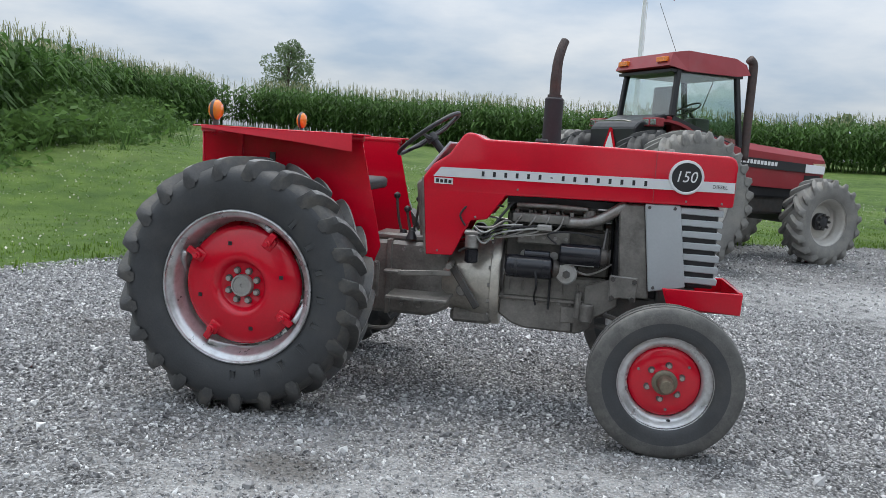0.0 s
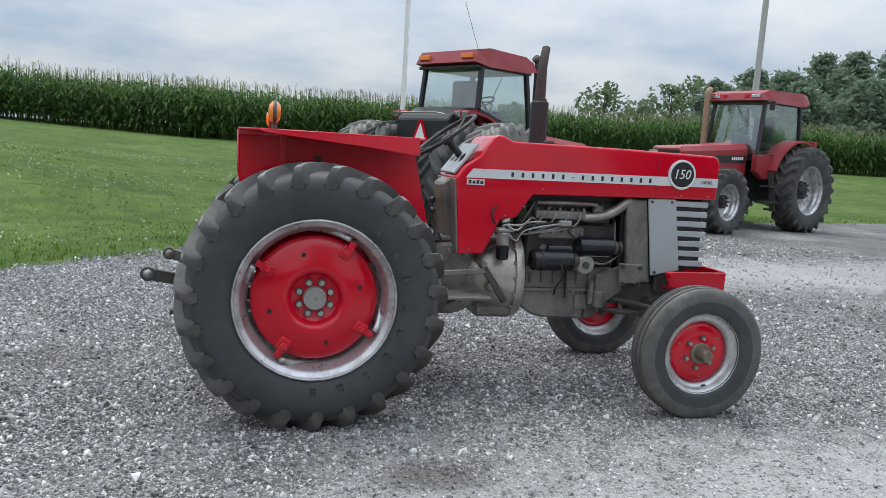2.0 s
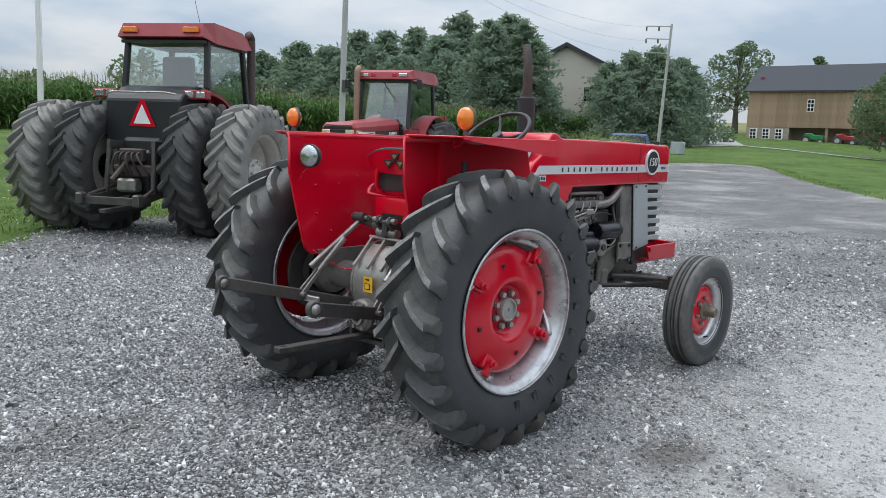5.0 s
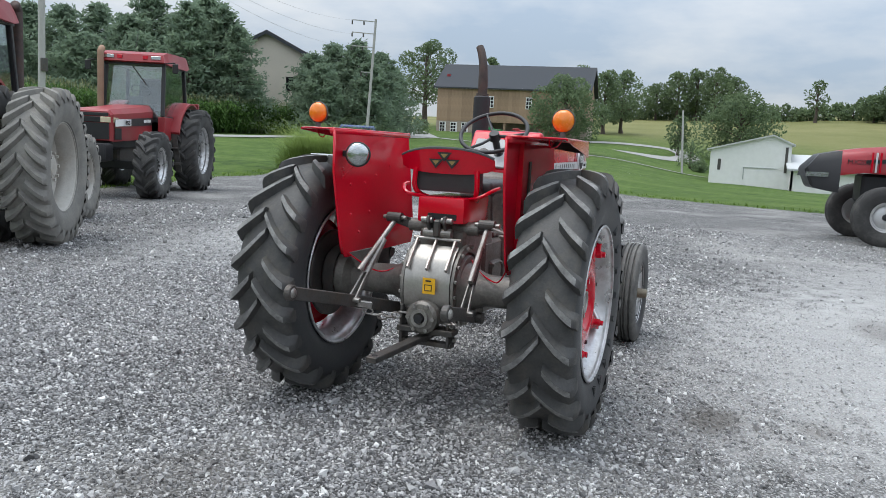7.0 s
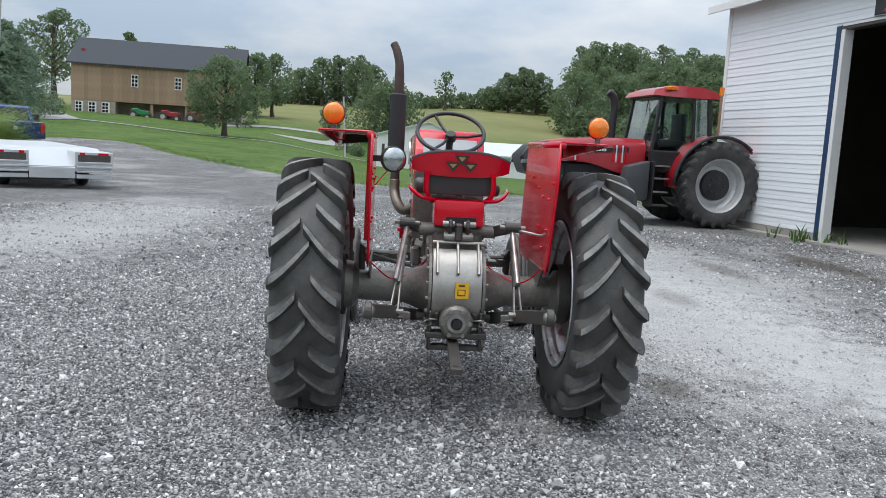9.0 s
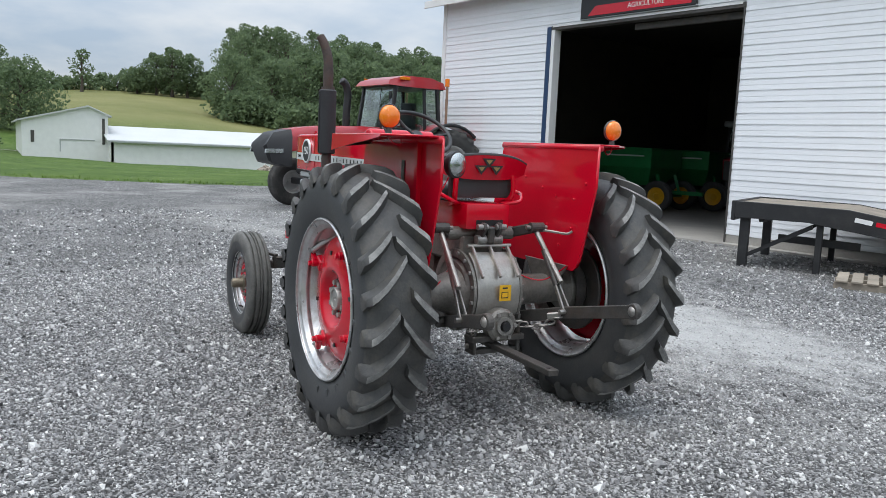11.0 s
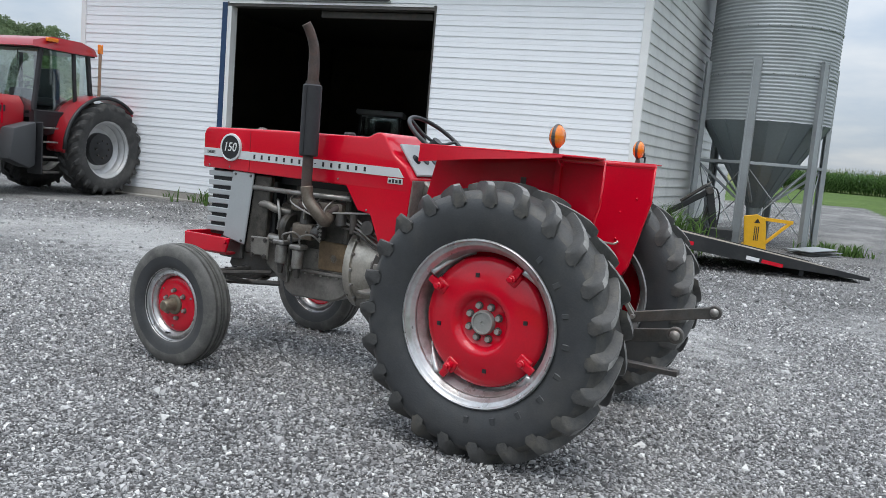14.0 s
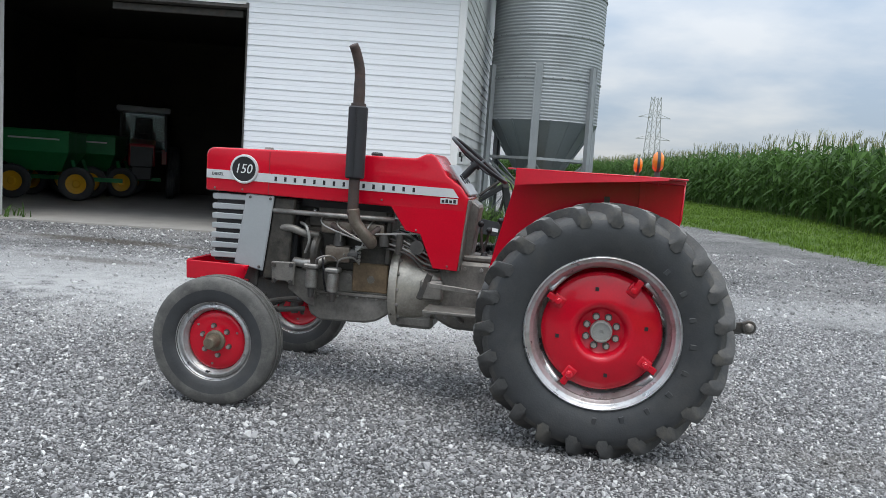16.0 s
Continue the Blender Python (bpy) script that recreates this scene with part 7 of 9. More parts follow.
    for y in (-0.48, 0.48):
        part("tail_lamp", box(r0 - 0.005, r0 + 0.04, y - 0.12, y + 0.12, 2.82, 2.89, 0.004), AMBER, roof)
        part("front_lamp", box(r1 - 0.05, r1 - 0.005, y - 0.10, y + 0.10, 2.79, 2.86, 0.004), LENS, roof)
        part("front_flasher", box(r1 - 0.05, r1 - 0.008, y * 0.55 - 0.05, y * 0.55 + 0.05, 2.79, 2.86, 0.004), RED, roof)
    part("antenna", rod((r0 + 0.22, -0.5, 2.98), (r0 - 0.18, -0.57, 3.6), 0.0035, None, 5), STEEL_DARK, roof)
    # rear fenders: flat over the tyre, falling away in front of it
    top = 2.02 if zrear else 1.99
    for s in (1, -1):
        secs = []
        for k in range(9):
            a = radians(22 + (74 if zrear else 96) * k / 8)
            c, q = 1.08 * math.cos(a), R + (top - R) * math.sin(a)
            secs.append([(c, s * 0.52, q), (c, s * 0.86, q - 0.02), (c * 0.97, s * 0.86, q - 0.06), (c * 0.97, s * 0.52, q - 0.05)])
        f = part("fender", loft(secs), RED_OLD, t, "faded red rear fender", 40)
        lx = -0.14 if zrear else -0.50
        part("fender_lamp", box(lx, lx + 0.12, s * 0.70 - 0.18, s * 0.70 + 0.18, top - 0.13, top - 0.01, 0.01), RED_OLD, f)
        for o in (-0.085, 0.085):
            part("lamp_glass", box(lx - 0.008, lx + 0.002, s * 0.70 + o - 0.065, s * 0.70 + o + 0.065, top - 0.11, top - 0.03, 0.004), LENS, f)
        part("cab_side", prism([(c0, zrear or zf), (c1 + 0.02, zf), (c1 + 0.02, 1.25), (c1 - 0.28, 1.1), (c0 + 0.2, 1.3)], s * 0.52, s * (roof_w - 0.02), 0.02), RED_OLD, t)
        if not duals:
            mirror = part("mirror", box(c1 + 0.05, c1 + 0.08, s * 0.90 - 0.06, s * 0.90 + 0.06, 2.52, 2.72, 0.012), BLACK, t)
            part("mirror_arm", tube([(c1 - 0.03, s * 0.64, 2.72), (c1 + 0.07, s * 0.90, 2.74)], 0.012, 6), BLACK, mirror)
    if zrear:
        part("rear_panel", prism([(c0 - 0.06, zrear + 0.02), (c0 + 0.04, zrear + 0.02), (0.0, 1.1), (-0.28, 1.1), (-0.30, 1.86), (-0.22, 1.95)], -0.58, 0.58, 0.02), BLACK, t, "black sloping rear cab panel")
        part("grab_bar", tube([(-0.32, -0.52, 1.94), (-0.36, -0.4, 1.96), (-0.36, 0.4, 1.96), (-0.32, 0.52, 1.94)], 0.012, 6), STEEL, t)
        sx, sz = -0.306, 1.50
    else:
        part("rear_panel", box(-0.24, -0.16, -0.62, 0.62, 1.18, 1.64, 0.02), BLACK, t, "black rear cab panel")
        sx, sz = -0.265, 1.20
    smv = part("slow_vehicle_sign", prism([(-0.20, sz), (0.20, sz), (0.03, sz + 0.36), (-0.03, sz + 0.36)], sx - 0.006, sx, plane="yz"), RED, t, "triangular slow vehicle sign")
    part("sign_field", prism([(-0.13, sz + 0.035), (0.13, sz + 0.035), (0.0, sz + 0.30)], sx - 0.010, sx - 0.006, plane="yz"), WHITE, smv)
    ex = c1 + 0.12
    part("exhaust", tube(arc([(ex, -0.62, 1.50), (ex, -0.62, 2.3), (ex, -0.62, 2.82), (ex - 0.02, -0.62, 2.93), (ex - 0.09, -0.62, 2.98)]), 0.065, 14), RUST if duals else RUST_TAN, t, "tall exhaust stack", True)
    # hitch
    for s in (1, -1):
        part("lower_link", bar((-0.2, s * 0.28, 0.60), (-1.05, s * 0.42, 0.52), 0.06, 0.10), STEEL_DARK, t)
        part("lift_rod", rod((-0.55, s * 0.34, 1.25), (-0.62, s * 0.36, 0.60), 0.035, None, 10), STEEL_DARK, t)
        part("lift_arm", bar((-0.1, s * 0.3, 1.22), (-0.58, s * 0.34, 1.26), 0.06, 0.1), STEEL_DARK, t)
        part("step_plate", box(0.75, 1.15, s * 0.62, s * 0.90, 0.62, 0.66, 0.004), STEEL_DARK, t)
        part("step_plate", box(0.80, 1.12, s * 0.60, s * 0.86, 0.95, 0.985, 0.004), STEEL_DARK, t)
        part("step_side", bar((0.95, s * 0.85, 0.45), (0.95, s * 0.72, 1.30), 0.03, 0.12), STEEL_DARK, t)
    part("hitch_case", box(-0.50, -0.30, -0.24, 0.24, 0.60, 1.18, 0.04), BLACK, t)
    part("quick_hitch", bar((-1.0, -0.42, 0.52), (-1.0, 0.42, 0.52), 0.08, 0.10), STEEL_DARK, t)
    part("drawbar", bar((-0.2, 0, 0.42), (-1.2, 0, 0.40), 0.10, 0.05), STEEL_DARK, t)
    part("top_link", rod((-0.5, 0.02, 1.12), (-0.86, 0.10, 0.78), 0.035, None, 8), RUST, t)
    part("valve_block", box(-0.62, -0.50, -0.20, 0.16, 1.02, 1.20, 0.02), RUST, t, "rusty hydraulic valve block")
    part("shaft_guard", box(-0.72, -0.52, -0.14, 0.14, 0.62, 0.80, 0.03), STEEL, t)
    part("hitch_plate", box(-0.60, -0.52, -0.36, 0.36, 0.82, 0.98, 0.02), RUST, t)
    for k in range(5):
        y = -0.18 + 0.08 * k
        part("hydraulic_hose", tube(arc([(-0.52, y, 1.16), (-0.68, y + 0.02, 1.12), (-0.70, y * 1.4, 0.98), (-0.60, y * 1.6, 0.84)]), 0.016, 6), BLACK if k % 2 else RUST, t, "", True)
    for s in (1, -1):
        part("sway_link", rod((-0.35, s * 0.30, 0.72), (-0.92, s * 0.42, 0.58), 0.022, None, 8), RUST, t)
        part("lift_cylinder", rod((-0.42, s * 0.24, 0.60), (-0.50, s * 0.31, 1.18), 0.045, None, 12), STEEL_DARK, t)
        part("hitch_claw", box(-1.12, -0.98, s * 0.42 - 0.05, s * 0.42 + 0.05, 0.46, 0.62, 0.02), STEEL_DARK, t)
    part("wiper", rod((c1 - 0.12, -0.05, 2.66), (c1 - 0.02, 0.28, 2.25), 0.008, None, 5), BLACK, t)
    return t


CREAM_LENS = mat("yellowed_lamp_glass", (0.70, 0.60, 0.42), 0.25, 0.1, 0.9, 12, 90, 0.05, coat=0.4)
RUST_TAN = mat("tan_heat_shield", (0.34, 0.22, 0.15), 0.7, 0.2, 0.8, 5, 60, 0.1)
magnum(pose(2.50, 7.54, 0.0, 0, 0, 29.6) @ Matrix.Scale(0.985, 4), "faded red cab tractor with dual rear wheels on the grass edge", True, True, True, 14, None, 0.22, 1.54, 1.68, 2.06, 0.70, 1.02)
magnum(pose(11.55, 11.85, 0.0, 0, 0, 202.7) @ Matrix.Scale(1.045, 4), "red cab tractor with silver rims parked on the yard", False, False, True, 6, "8920")


def rounded_tractor(at):
    """Newer red cab tractor with a sloping black nose and narrow front wheels."""
    t = thing("cab_tractor", "red cab tractor with black nose parked before the shed", "tractor", m=at)
    wb, R = 2.95, 0.92
    for s in (1, -1):
        drive_wheel(t, s, s * 0.86, R, 0.50, 0.57, WHITE_RIM, False, dish=0.10, hub_r=0.58)
        fw = part("front_wheel", lathe(rim_profile(0.26, 0.24, 0.21), 32), WHITE_RIM, t, "silver ribbed front wheel", True, pose(wb, s * 0.95, 0.52))
        part("tyre", rib_tyre(0.53, 0.29, 0.25, 40), [RUBBER_GREY, RUBBER_GREY], fw, "", 35)
        part("disc", lathe([(0.215, s * 0.02), (0.16, s * 0.07), (0.07, s * 0.08), (0.0, s * 0.08)], 28), WHITE_RIM, fw, "", 40)
        part("hub", lathe([(0.06, s * 0.07), (0.05, s * 0.12), (0.0, s * 0.13)], 20), BLACK, fw)
        part("steps", box(1.12, 1.47, s * 0.62, s * 0.98, 0.42, 0.46, 0.004), STEEL_DARK, t)
        for z in (0.70, 0.98, 1.24):
            part("step", box(1.12, 1.47, s * 0.62, s * 0.94, z, z + 0.03, 0.004), STEEL, t)
        part("step_side", box(1.47, 1.50, s * 0.60, s * 0.96, 0.40, 1.35, 0.01), BLACK, t)
        part("tank", prism([(1.52, 1.35), (2.0, 1.22), (2.1, 0.66), (1.65, 0.50), (1.52, 0.55)], s * 0.50, s * 0.85, 0.05, seg=2), GREY_TANK, t, "dark grey plastic fuel tank", 40)
        secs = []
        for k in range(9):
            a = radians(-2 + 17 * k)
            r = 1.05
            c, q = r * math.cos(a), R + r * math.sin(a)
            secs.append([(c, s * 0.56, q), (c, s * 1.0, q - 0.03), (c * 0.965, s * 1.0, q - 0.07), (c * 0.965, s * 0.56, q - 0.05)])
        part("fender", loft(secs), RED_DEEP, t, "red rear fender with black lip", 40)
        part("fender_lip", tube([(0.0 + 1.05 * math.cos(radians(a)), s * 1.02, R - 0.04 + 1.05 * math.sin(radians(a))) for a in range(0, 140, 10)], 0.035, 8), BLACK, t, "", True)
        part("cab_side", prism([(0.12, 1.58), (1.46, 1.58), (1.46, 1.2), (1.2, 1.1), (0.4, 1.3)], s * 0.56, s * 0.72, 0.02), BLACK, t)
    part("rear_axle", rod((0, -0.85, R), (0, 0.85, R), 0.10, None, 16), BLACK, t)
    part("front_axle", bar((wb, -0.85, 0.55), (wb, 0.85, 0.55), 0.14, 0.14, None, 0.02), BLACK, t)
    part("gearbox", box(-0.35, 1.3, -0.3, 0.3, 0.6, 1.3, 0.05), BLACK, t)
    part("engine", box(1.3, 3.2, -0.28, 0.28, 0.72, 1.25, 0.05), BLACK, t)
    secs = []
    for x, w, zb, zt in ((1.46, 0.44, 1.15, 1.80), (2.0, 0.44, 1.05, 1.80), (2.7, 0.43, 1.24, 1.77), (3.2, 0.41, 1.27, 1.72), (3.62, 0.38, 1.2, 1.65)):
        secs.append([(x, -w, zb), (x, w, zb), (x, w, zt - 0.16), (x, w * 0.72, zt), (x, -w * 0.72, zt), (x, -w, zt - 0.16)])
    hood = part("hood", loft(secs), RED_DEEP, t, "red sloping hood", 60)
    nose = [[(3.60, -0.39, 0.88), (3.60, 0.39, 0.88), (3.60, 0.385, 1.50), (3.58, 0.28, 1.655), (3.58, -0.28, 1.655), (3.60, -0.385, 1.50)],
            [(4.02, -0.36, 0.95), (4.02, 0.36, 0.95), (4.16, 0.36, 1.34), (3.96, 0.24, 1.57), (3.96, -0.24, 1.57), (4.16, -0.36, 1.34)],
            [(4.08, -0.30, 1.0), (4.08, 0.30, 1.0), (4.20, 0.30, 1.28), (4.02, 0.18, 1.50), (4.02, -0.18, 1.50), (4.20, -0.30, 1.28)]]
    part("nose", loft(nose), BLACK, t, "black plastic nose with lamps", 40)
    for s in (1, -1):
        part("nose_lamp", prism([(3.80, 1.16), (4.19, 1.16), (4.17, 1.24), (3.80, 1.25)], s * 0.345, s * 0.392), LENS, t)
        part("hood_stripe", prism([(1.85, 1.50), (3.2, 1.44), (3.2, 1.50), (1.85, 1.61)], s * 0.438, s * 0.447), BLACK, hood)
        for k in range(6):
            part("logo_bar", box(2.36 + 0.06 * k, 2.40 + 0.06 * k, s * 0.446, s * 0.452, 1.50, 1.55), WHITE, hood)
        for x0, n in ((1.90, 5), (2.95, 3)):
            for k in range(n):
                part("vent_slot", prism([(x0 + 0.07 * k, 1.28), (x0 + 0.03 + 0.07 * k, 1.28), (x0 + 0.03 + 0.07 * k, 1.64), (x0 + 0.07 * k, 1.64)], s * 0.43, s * 0.45), STRIPE if k % 2 else RED, hood)
        tx = text_bm("MX200", 0.13, 0.002)
        bmesh.ops.transform(tx, matrix=pose(3.32, s * 0.425, 1.45, 90, 0, 0 if s < 0 else 180), verts=tx.verts)
        part("hood_number", tx, BLACK, hood)
    cab(t, 0.12, 1.46, 0.72, 0.68, 1.55, 2.72, RED_DEEP, 0.12)
    roof = part("cab_roof", loft([[(-0.02, -0.70, 2.72), (-0.02, 0.70, 2.72), (0.03, 0.66, 2.86), (0.03, -0.66, 2.86)],
                                  [(0.4, -0.78, 2.70), (0.4, 0.78, 2.70), (0.4, 0.70, 2.94), (0.4, -0.70, 2.94)],
                                  [(1.1, -0.78, 2.70), (1.1, 0.78, 2.70), (1.1, 0.70, 2.94), (1.1, -0.70, 2.94)],
                                  [(1.52, -0.70, 2.72), (1.52, 0.70, 2.72), (1.45, 0.62, 2.83), (1.45, -0.62, 2.83)]]), RED_DEEP, t, "red rounded cab roof", 50)
    part("roof_lining", box(0.05, 1.38, -0.70, 0.70, 2.69, 2.72), BLACK, roof)
    for s in (1, -1):
        part("roof_flasher", box(1.0, 1.25, s * 0.70, s * 0.765, 2.84, 2.91, 0.01), AMBER, roof)
        part("lamp_post", rod((0.02, s * 0.80, 1.95), (0.02, s * 0.80, 2.80), 0.03, None, 8), RUST_TAN, t)
        part("tail_flasher", box(-0.02, 0.06, s * 0.80 - 0.04, s * 0.80 + 0.04, 2.78, 2.96, 0.01), AMBER, t)
    part("exhaust", tube(arc([(1.85, -0.50, 1.60), (1.85, -0.50, 2.1), (1.83, -0.50, 2.5), (1.89, -0.50, 2.72), (2.0, -0.50, 2.80)]), 0.085, 14), BLACK, t, "black curved exhaust stack", True)
    part("hitch_case", box(-0.55, -0.30, -0.26, 0.26, 0.55, 1.25, 0.04), BLACK, t)
    part("wiper", rod((1.32, 0.1, 2.66), (1.42, 0.2, 2.3), 0.008, None, 5), BLACK, t)


WHITE_RIM = mat("pale_silver_wheel_paint", (0.62, 0.62, 0.62), 0.4, 0.3, 0.85, 8, 60, 0.05, (0.4, 0.38, 0.35), 0.3)


def stored_tractor():
    """Old red cab tractor standing deep in the dark shed."""
    t = thing("stored_tractor", "old dark red cab tractor stored inside the shed", "tractor", m=pose(12.6, -17.4, 0.03, 0, 0, 118))
    part("hood", prism([(1.1, 0.85), (2.55, 0.85), (2.6, 1.45), (1.1, 1.6)], -0.34, 0.34, 0.04), RED_DEEP, t, "dim red hood")
    part("grille", box(2.58, 2.64, -0.28, 0.28, 0.85, 1.38, 0.01), BLACK, t)
    part("frame", box(-0.3, 2.5, -0.25, 0.25, 0.5, 0.86, 0.02), BLACK, t)
    cab(t, -0.35, 1.1, 0.66, 0.62, 1.35, 2.35, RED_DEEP, 0)
    part("cab_roof", box(-0.45, 1.2, -0.72, 0.72, 2.36, 2.52, 0.05, seg=2), GREY_LIGHT, t, "pale cab roof", 40)
    for s in (1, -1):
        for x, r, w, y in ((0.0, 0.72, 0.4, 0.85), (2.1, 0.42, 0.22, 0.75)):
            wh = part("wheel", lathe(rim_profile(r * 0.56, w * 0.7, r * 0.5), 28), RIM_DUST, t, at=pose(x, s * y, r))
            part("tyre", rib_tyre(r, w, r * 0.55, 36), [RUBBER, RUBBER], wh)
            part("disc", lathe([(0.0, s * 0.03), (r * 0.5, s * 0.02)], 24), RIM_DUST, wh)
        part("cab_side", box(-0.3, 1.08, s * 0.5, s * 0.66, 0.9, 1.34, 0.02), RED_DEEP, t)


stored_tractor()
GREY_TANK = mat("dark_grey_plastic", (0.06, 0.062, 0.066), 0.6, 0, 0.85, 4, 60, 0.1)
rounded_tractor(pose(13.12, -6.56, 0.0, 0, 0, 97.6))


def truck_and_trailer():
    yaw = 30
    tr = thing("flatbed_trailer", "silver aluminium flatbed trailer with folded ramps", "trailer", m=pose(14.03, 7.62, 0, 0, 0, yaw) @ Matrix.Scale(1.1, 4))
    part("deck", loft([[(0.0, -1.12, 0.36), (0.0, 1.12, 0.36), (0.0, 1.12, 0.46), (0.0, -1.12, 0.46)], [(1.4, -1.12, 0.66), (1.4, 1.12, 0.66), (1.4, 1.12, 0.80), (1.4, -1.12, 0.80)],
                       [(7.6, -1.12, 0.66), (7.6, 1.12, 0.66), (7.6, 1.12, 0.80), (7.6, -1.12, 0.80)]]), ALU, tr, "pale aluminium deck")
    part("rear_sill", box(-0.03, 0.0, -0.42, 0.42, 0.22, 0.44, 0.004), ALU, tr)
    for s in (1, -1):
        part("ramp_box", box(-0.04, 0.9, s * 0.78 - 0.36, s * 0.78 + 0.36, 0.44, 0.76, 0.01), ALU, tr)
        part("box_shadow", box(-0.046, -0.04, s * 0.78 - 0.31, s * 0.78 + 0.31, 0.56, 0.70), STEEL_DARK, tr)
        for k in range(3):
            part("ramp_rail", box(-0.07, -0.045, s * 0.78 - 0.34, s * 0.78 + 0.34, 0.34 + 0.09 * k, 0.375 + 0.09 * k, 0.004), ALU, tr)
        part("ramp_foot", box(-0.06, 0.1, s * 0.78 - 0.34, s * 0.78 + 0.34, 0.22, 0.30, 0.004), ALU, tr)
        part("tail_lamp", box(-0.055, -0.04, s * 0.95 - 0.10, s * 0.95 + 0.10, 0.70, 0.745, 0.004), RED, tr)
        part("tail_lamp", box(-0.055, -0.04, s * 0.55 - 0.05, s * 0.55 + 0.05, 0.70, 0.745, 0.004), RED, tr)
        for x in (3.6, 4.4):
            w = part("wheel", lathe(rim_profile(0.20, 0.18, 0.16), 24), SILVER, tr, at=pose(x, s * 0.90, 0.36))
            part("tyre", rib_tyre(0.36, 0.2, 0.2, 28), [RUBBER, RUBBER], w)
        part("rear_tyre", lathe([(0.18, -0.1), (0.33, -0.1), (0.35, -0.06), (0.35, 0.06), (0.33, 0.1), (0.18, 0.1)], 28, m=pose(1.2, s * 0.75, 0.35)), RUBBER, tr)
    tk = thing("pickup_truck", "dark blue pickup truck hitched to the trailer", "truck", m=pose(25.5, 13.4, 0.12, 0, 0, yaw))
    part("bed", box(0.0, 2.2, -0.98, 0.98, 0.75, 1.35, 0.06, seg=2), BLUE_TRUCK, tk, "blue truck bed", 40)
    part("tailgate", box(-0.03, 0.0, -0.78, 0.78, 0.80, 1.33, 0.02), BLUE_TRUCK, tk)
    part("tailgate_emblem", box(-0.037, -0.03, -0.07, 0.07, 1.05, 1.17, 0.01), STRIPE, tk)
    part("cabin", loft([[(2.2, -0.95, 1.35), (2.2, 0.95, 1.35), (2.2, 0.95, 0.7), (2.2, -0.95, 0.7)], [(2.25, -0.93, 1.36), (2.25, 0.93, 1.36), (2.25, 0.94, 0.7), (2.25, -0.94, 0.7)],
                        [(5.9, -0.95, 1.30), (5.9, 0.95, 1.30), (5.9, 0.95, 0.7), (5.9, -0.95, 0.7)]]), BLUE_TRUCK, tk)
    part("upper_cab", loft([[(2.22, -0.90, 1.36), (2.22, 0.90, 1.36), (4.3, 0.90, 1.36), (4.3, -0.90, 1.36)], [(2.38, -0.76, 1.88), (2.38, 0.76, 1.88), (3.6, 0.76, 1.88), (3.6, -0.76, 1.88)],
                            [(2.50, -0.70, 1.95), (2.50, 0.70, 1.95), (3.5, 0.70, 1.95), (3.5, -0.70, 1.95)]]), BLUE_TRUCK, tk)
    part("rear_window", loft([[(2.225, -0.76, 1.42), (2.225, 0.76, 1.42), (2.24, 0.76, 1.42), (2.24, -0.76, 1.42)], [(2.355, -0.66, 1.84), (2.355, 0.66, 1.84), (2.37, 0.66, 1.84), (2.37, -0.66, 1.84)]]), BLACK_GLOSS, tk)
    for s in (1, -1):
        part("tail_lamp", box(-0.04, 0.03, s * 0.88 - 0.09, s * 0.88 + 0.09, 0.95, 1.30, 0.02), RED_DEEP, tk)
        part("mirror", box(3.9, 4.0, s * 1.18 - 0.13, s * 1.18 + 0.13, 1.38, 1.68, 0.03), BLACK, tk)
        part("mirror_arm", bar((3.95, s * 0.9, 1.45), (3.95, s * 1.1, 1.48), 0.05, 0.05), BLACK, tk)
        for x in (1.0, 4.7):
            w = part("wheel", lathe(rim_profile(0.23, 0.2, 0.18), 24), SILVER, tk, at=pose(x, s * 0.85, 0.32))
            part("tyre", rib_tyre(0.40, 0.25, 0.23, 28), [RUBBER, RUBBER], w)
    part("bumper", box(-0.15, 0.0, -0.95, 0.95, 0.50, 0.70, 0.03), CHROME, tk)


truck_and_trailer()

# ---------------------------------------------------------------- plants
RNG = np.random.default_rng(7)


def quads_at(c, size, n_dir=None, flat=0.0, long=1.0):
    """One leaf-like quad at each centre: random turn, given size."""
    n = len(c)
    a = RNG.normal(size=(n, 3))
    a[:, 2] *= 1 - flat
    a /= np.linalg.norm(a, axis=1)[:, None] + 1e-9
    b = RNG.normal(size=(n, 3))
    b -= (b * a).sum(1)[:, None] * a
    b /= np.linalg.norm(b, axis=1)[:, None] + 1e-9
    s = (np.asarray(size) * RNG.uniform(0.6, 1.35, n))[:, None]
    u, v = a * s * long, b * s * 0.6
    P4 = np.stack([c - u, c + v * 0.9 - u * 0.1, c + u, c - v * 0.9 + u * 0.1], 1)
    return P4.reshape(-1, 3)


def leaf_mesh(name, verts, material, parent=None):
    n = len(verts) // 4
    return soup(name, verts, np.arange(n * 4).reshape(n, 4), material, parent)


def blob_points(n, centres, radii):
    """Points near the surface of soft balls, fewer inside."""
    k = RNG.integers(0, len(centres), n)
    d = RNG.normal(size=(n, 3))
    d /= np.linalg.norm(d, axis=1)[:, None]
    r = radii[k] * RNG.uniform(0.45, 1.08, n) ** 0.6
    return centres[k] + d * r[:, None] * np.array([1, 1, 0.85])


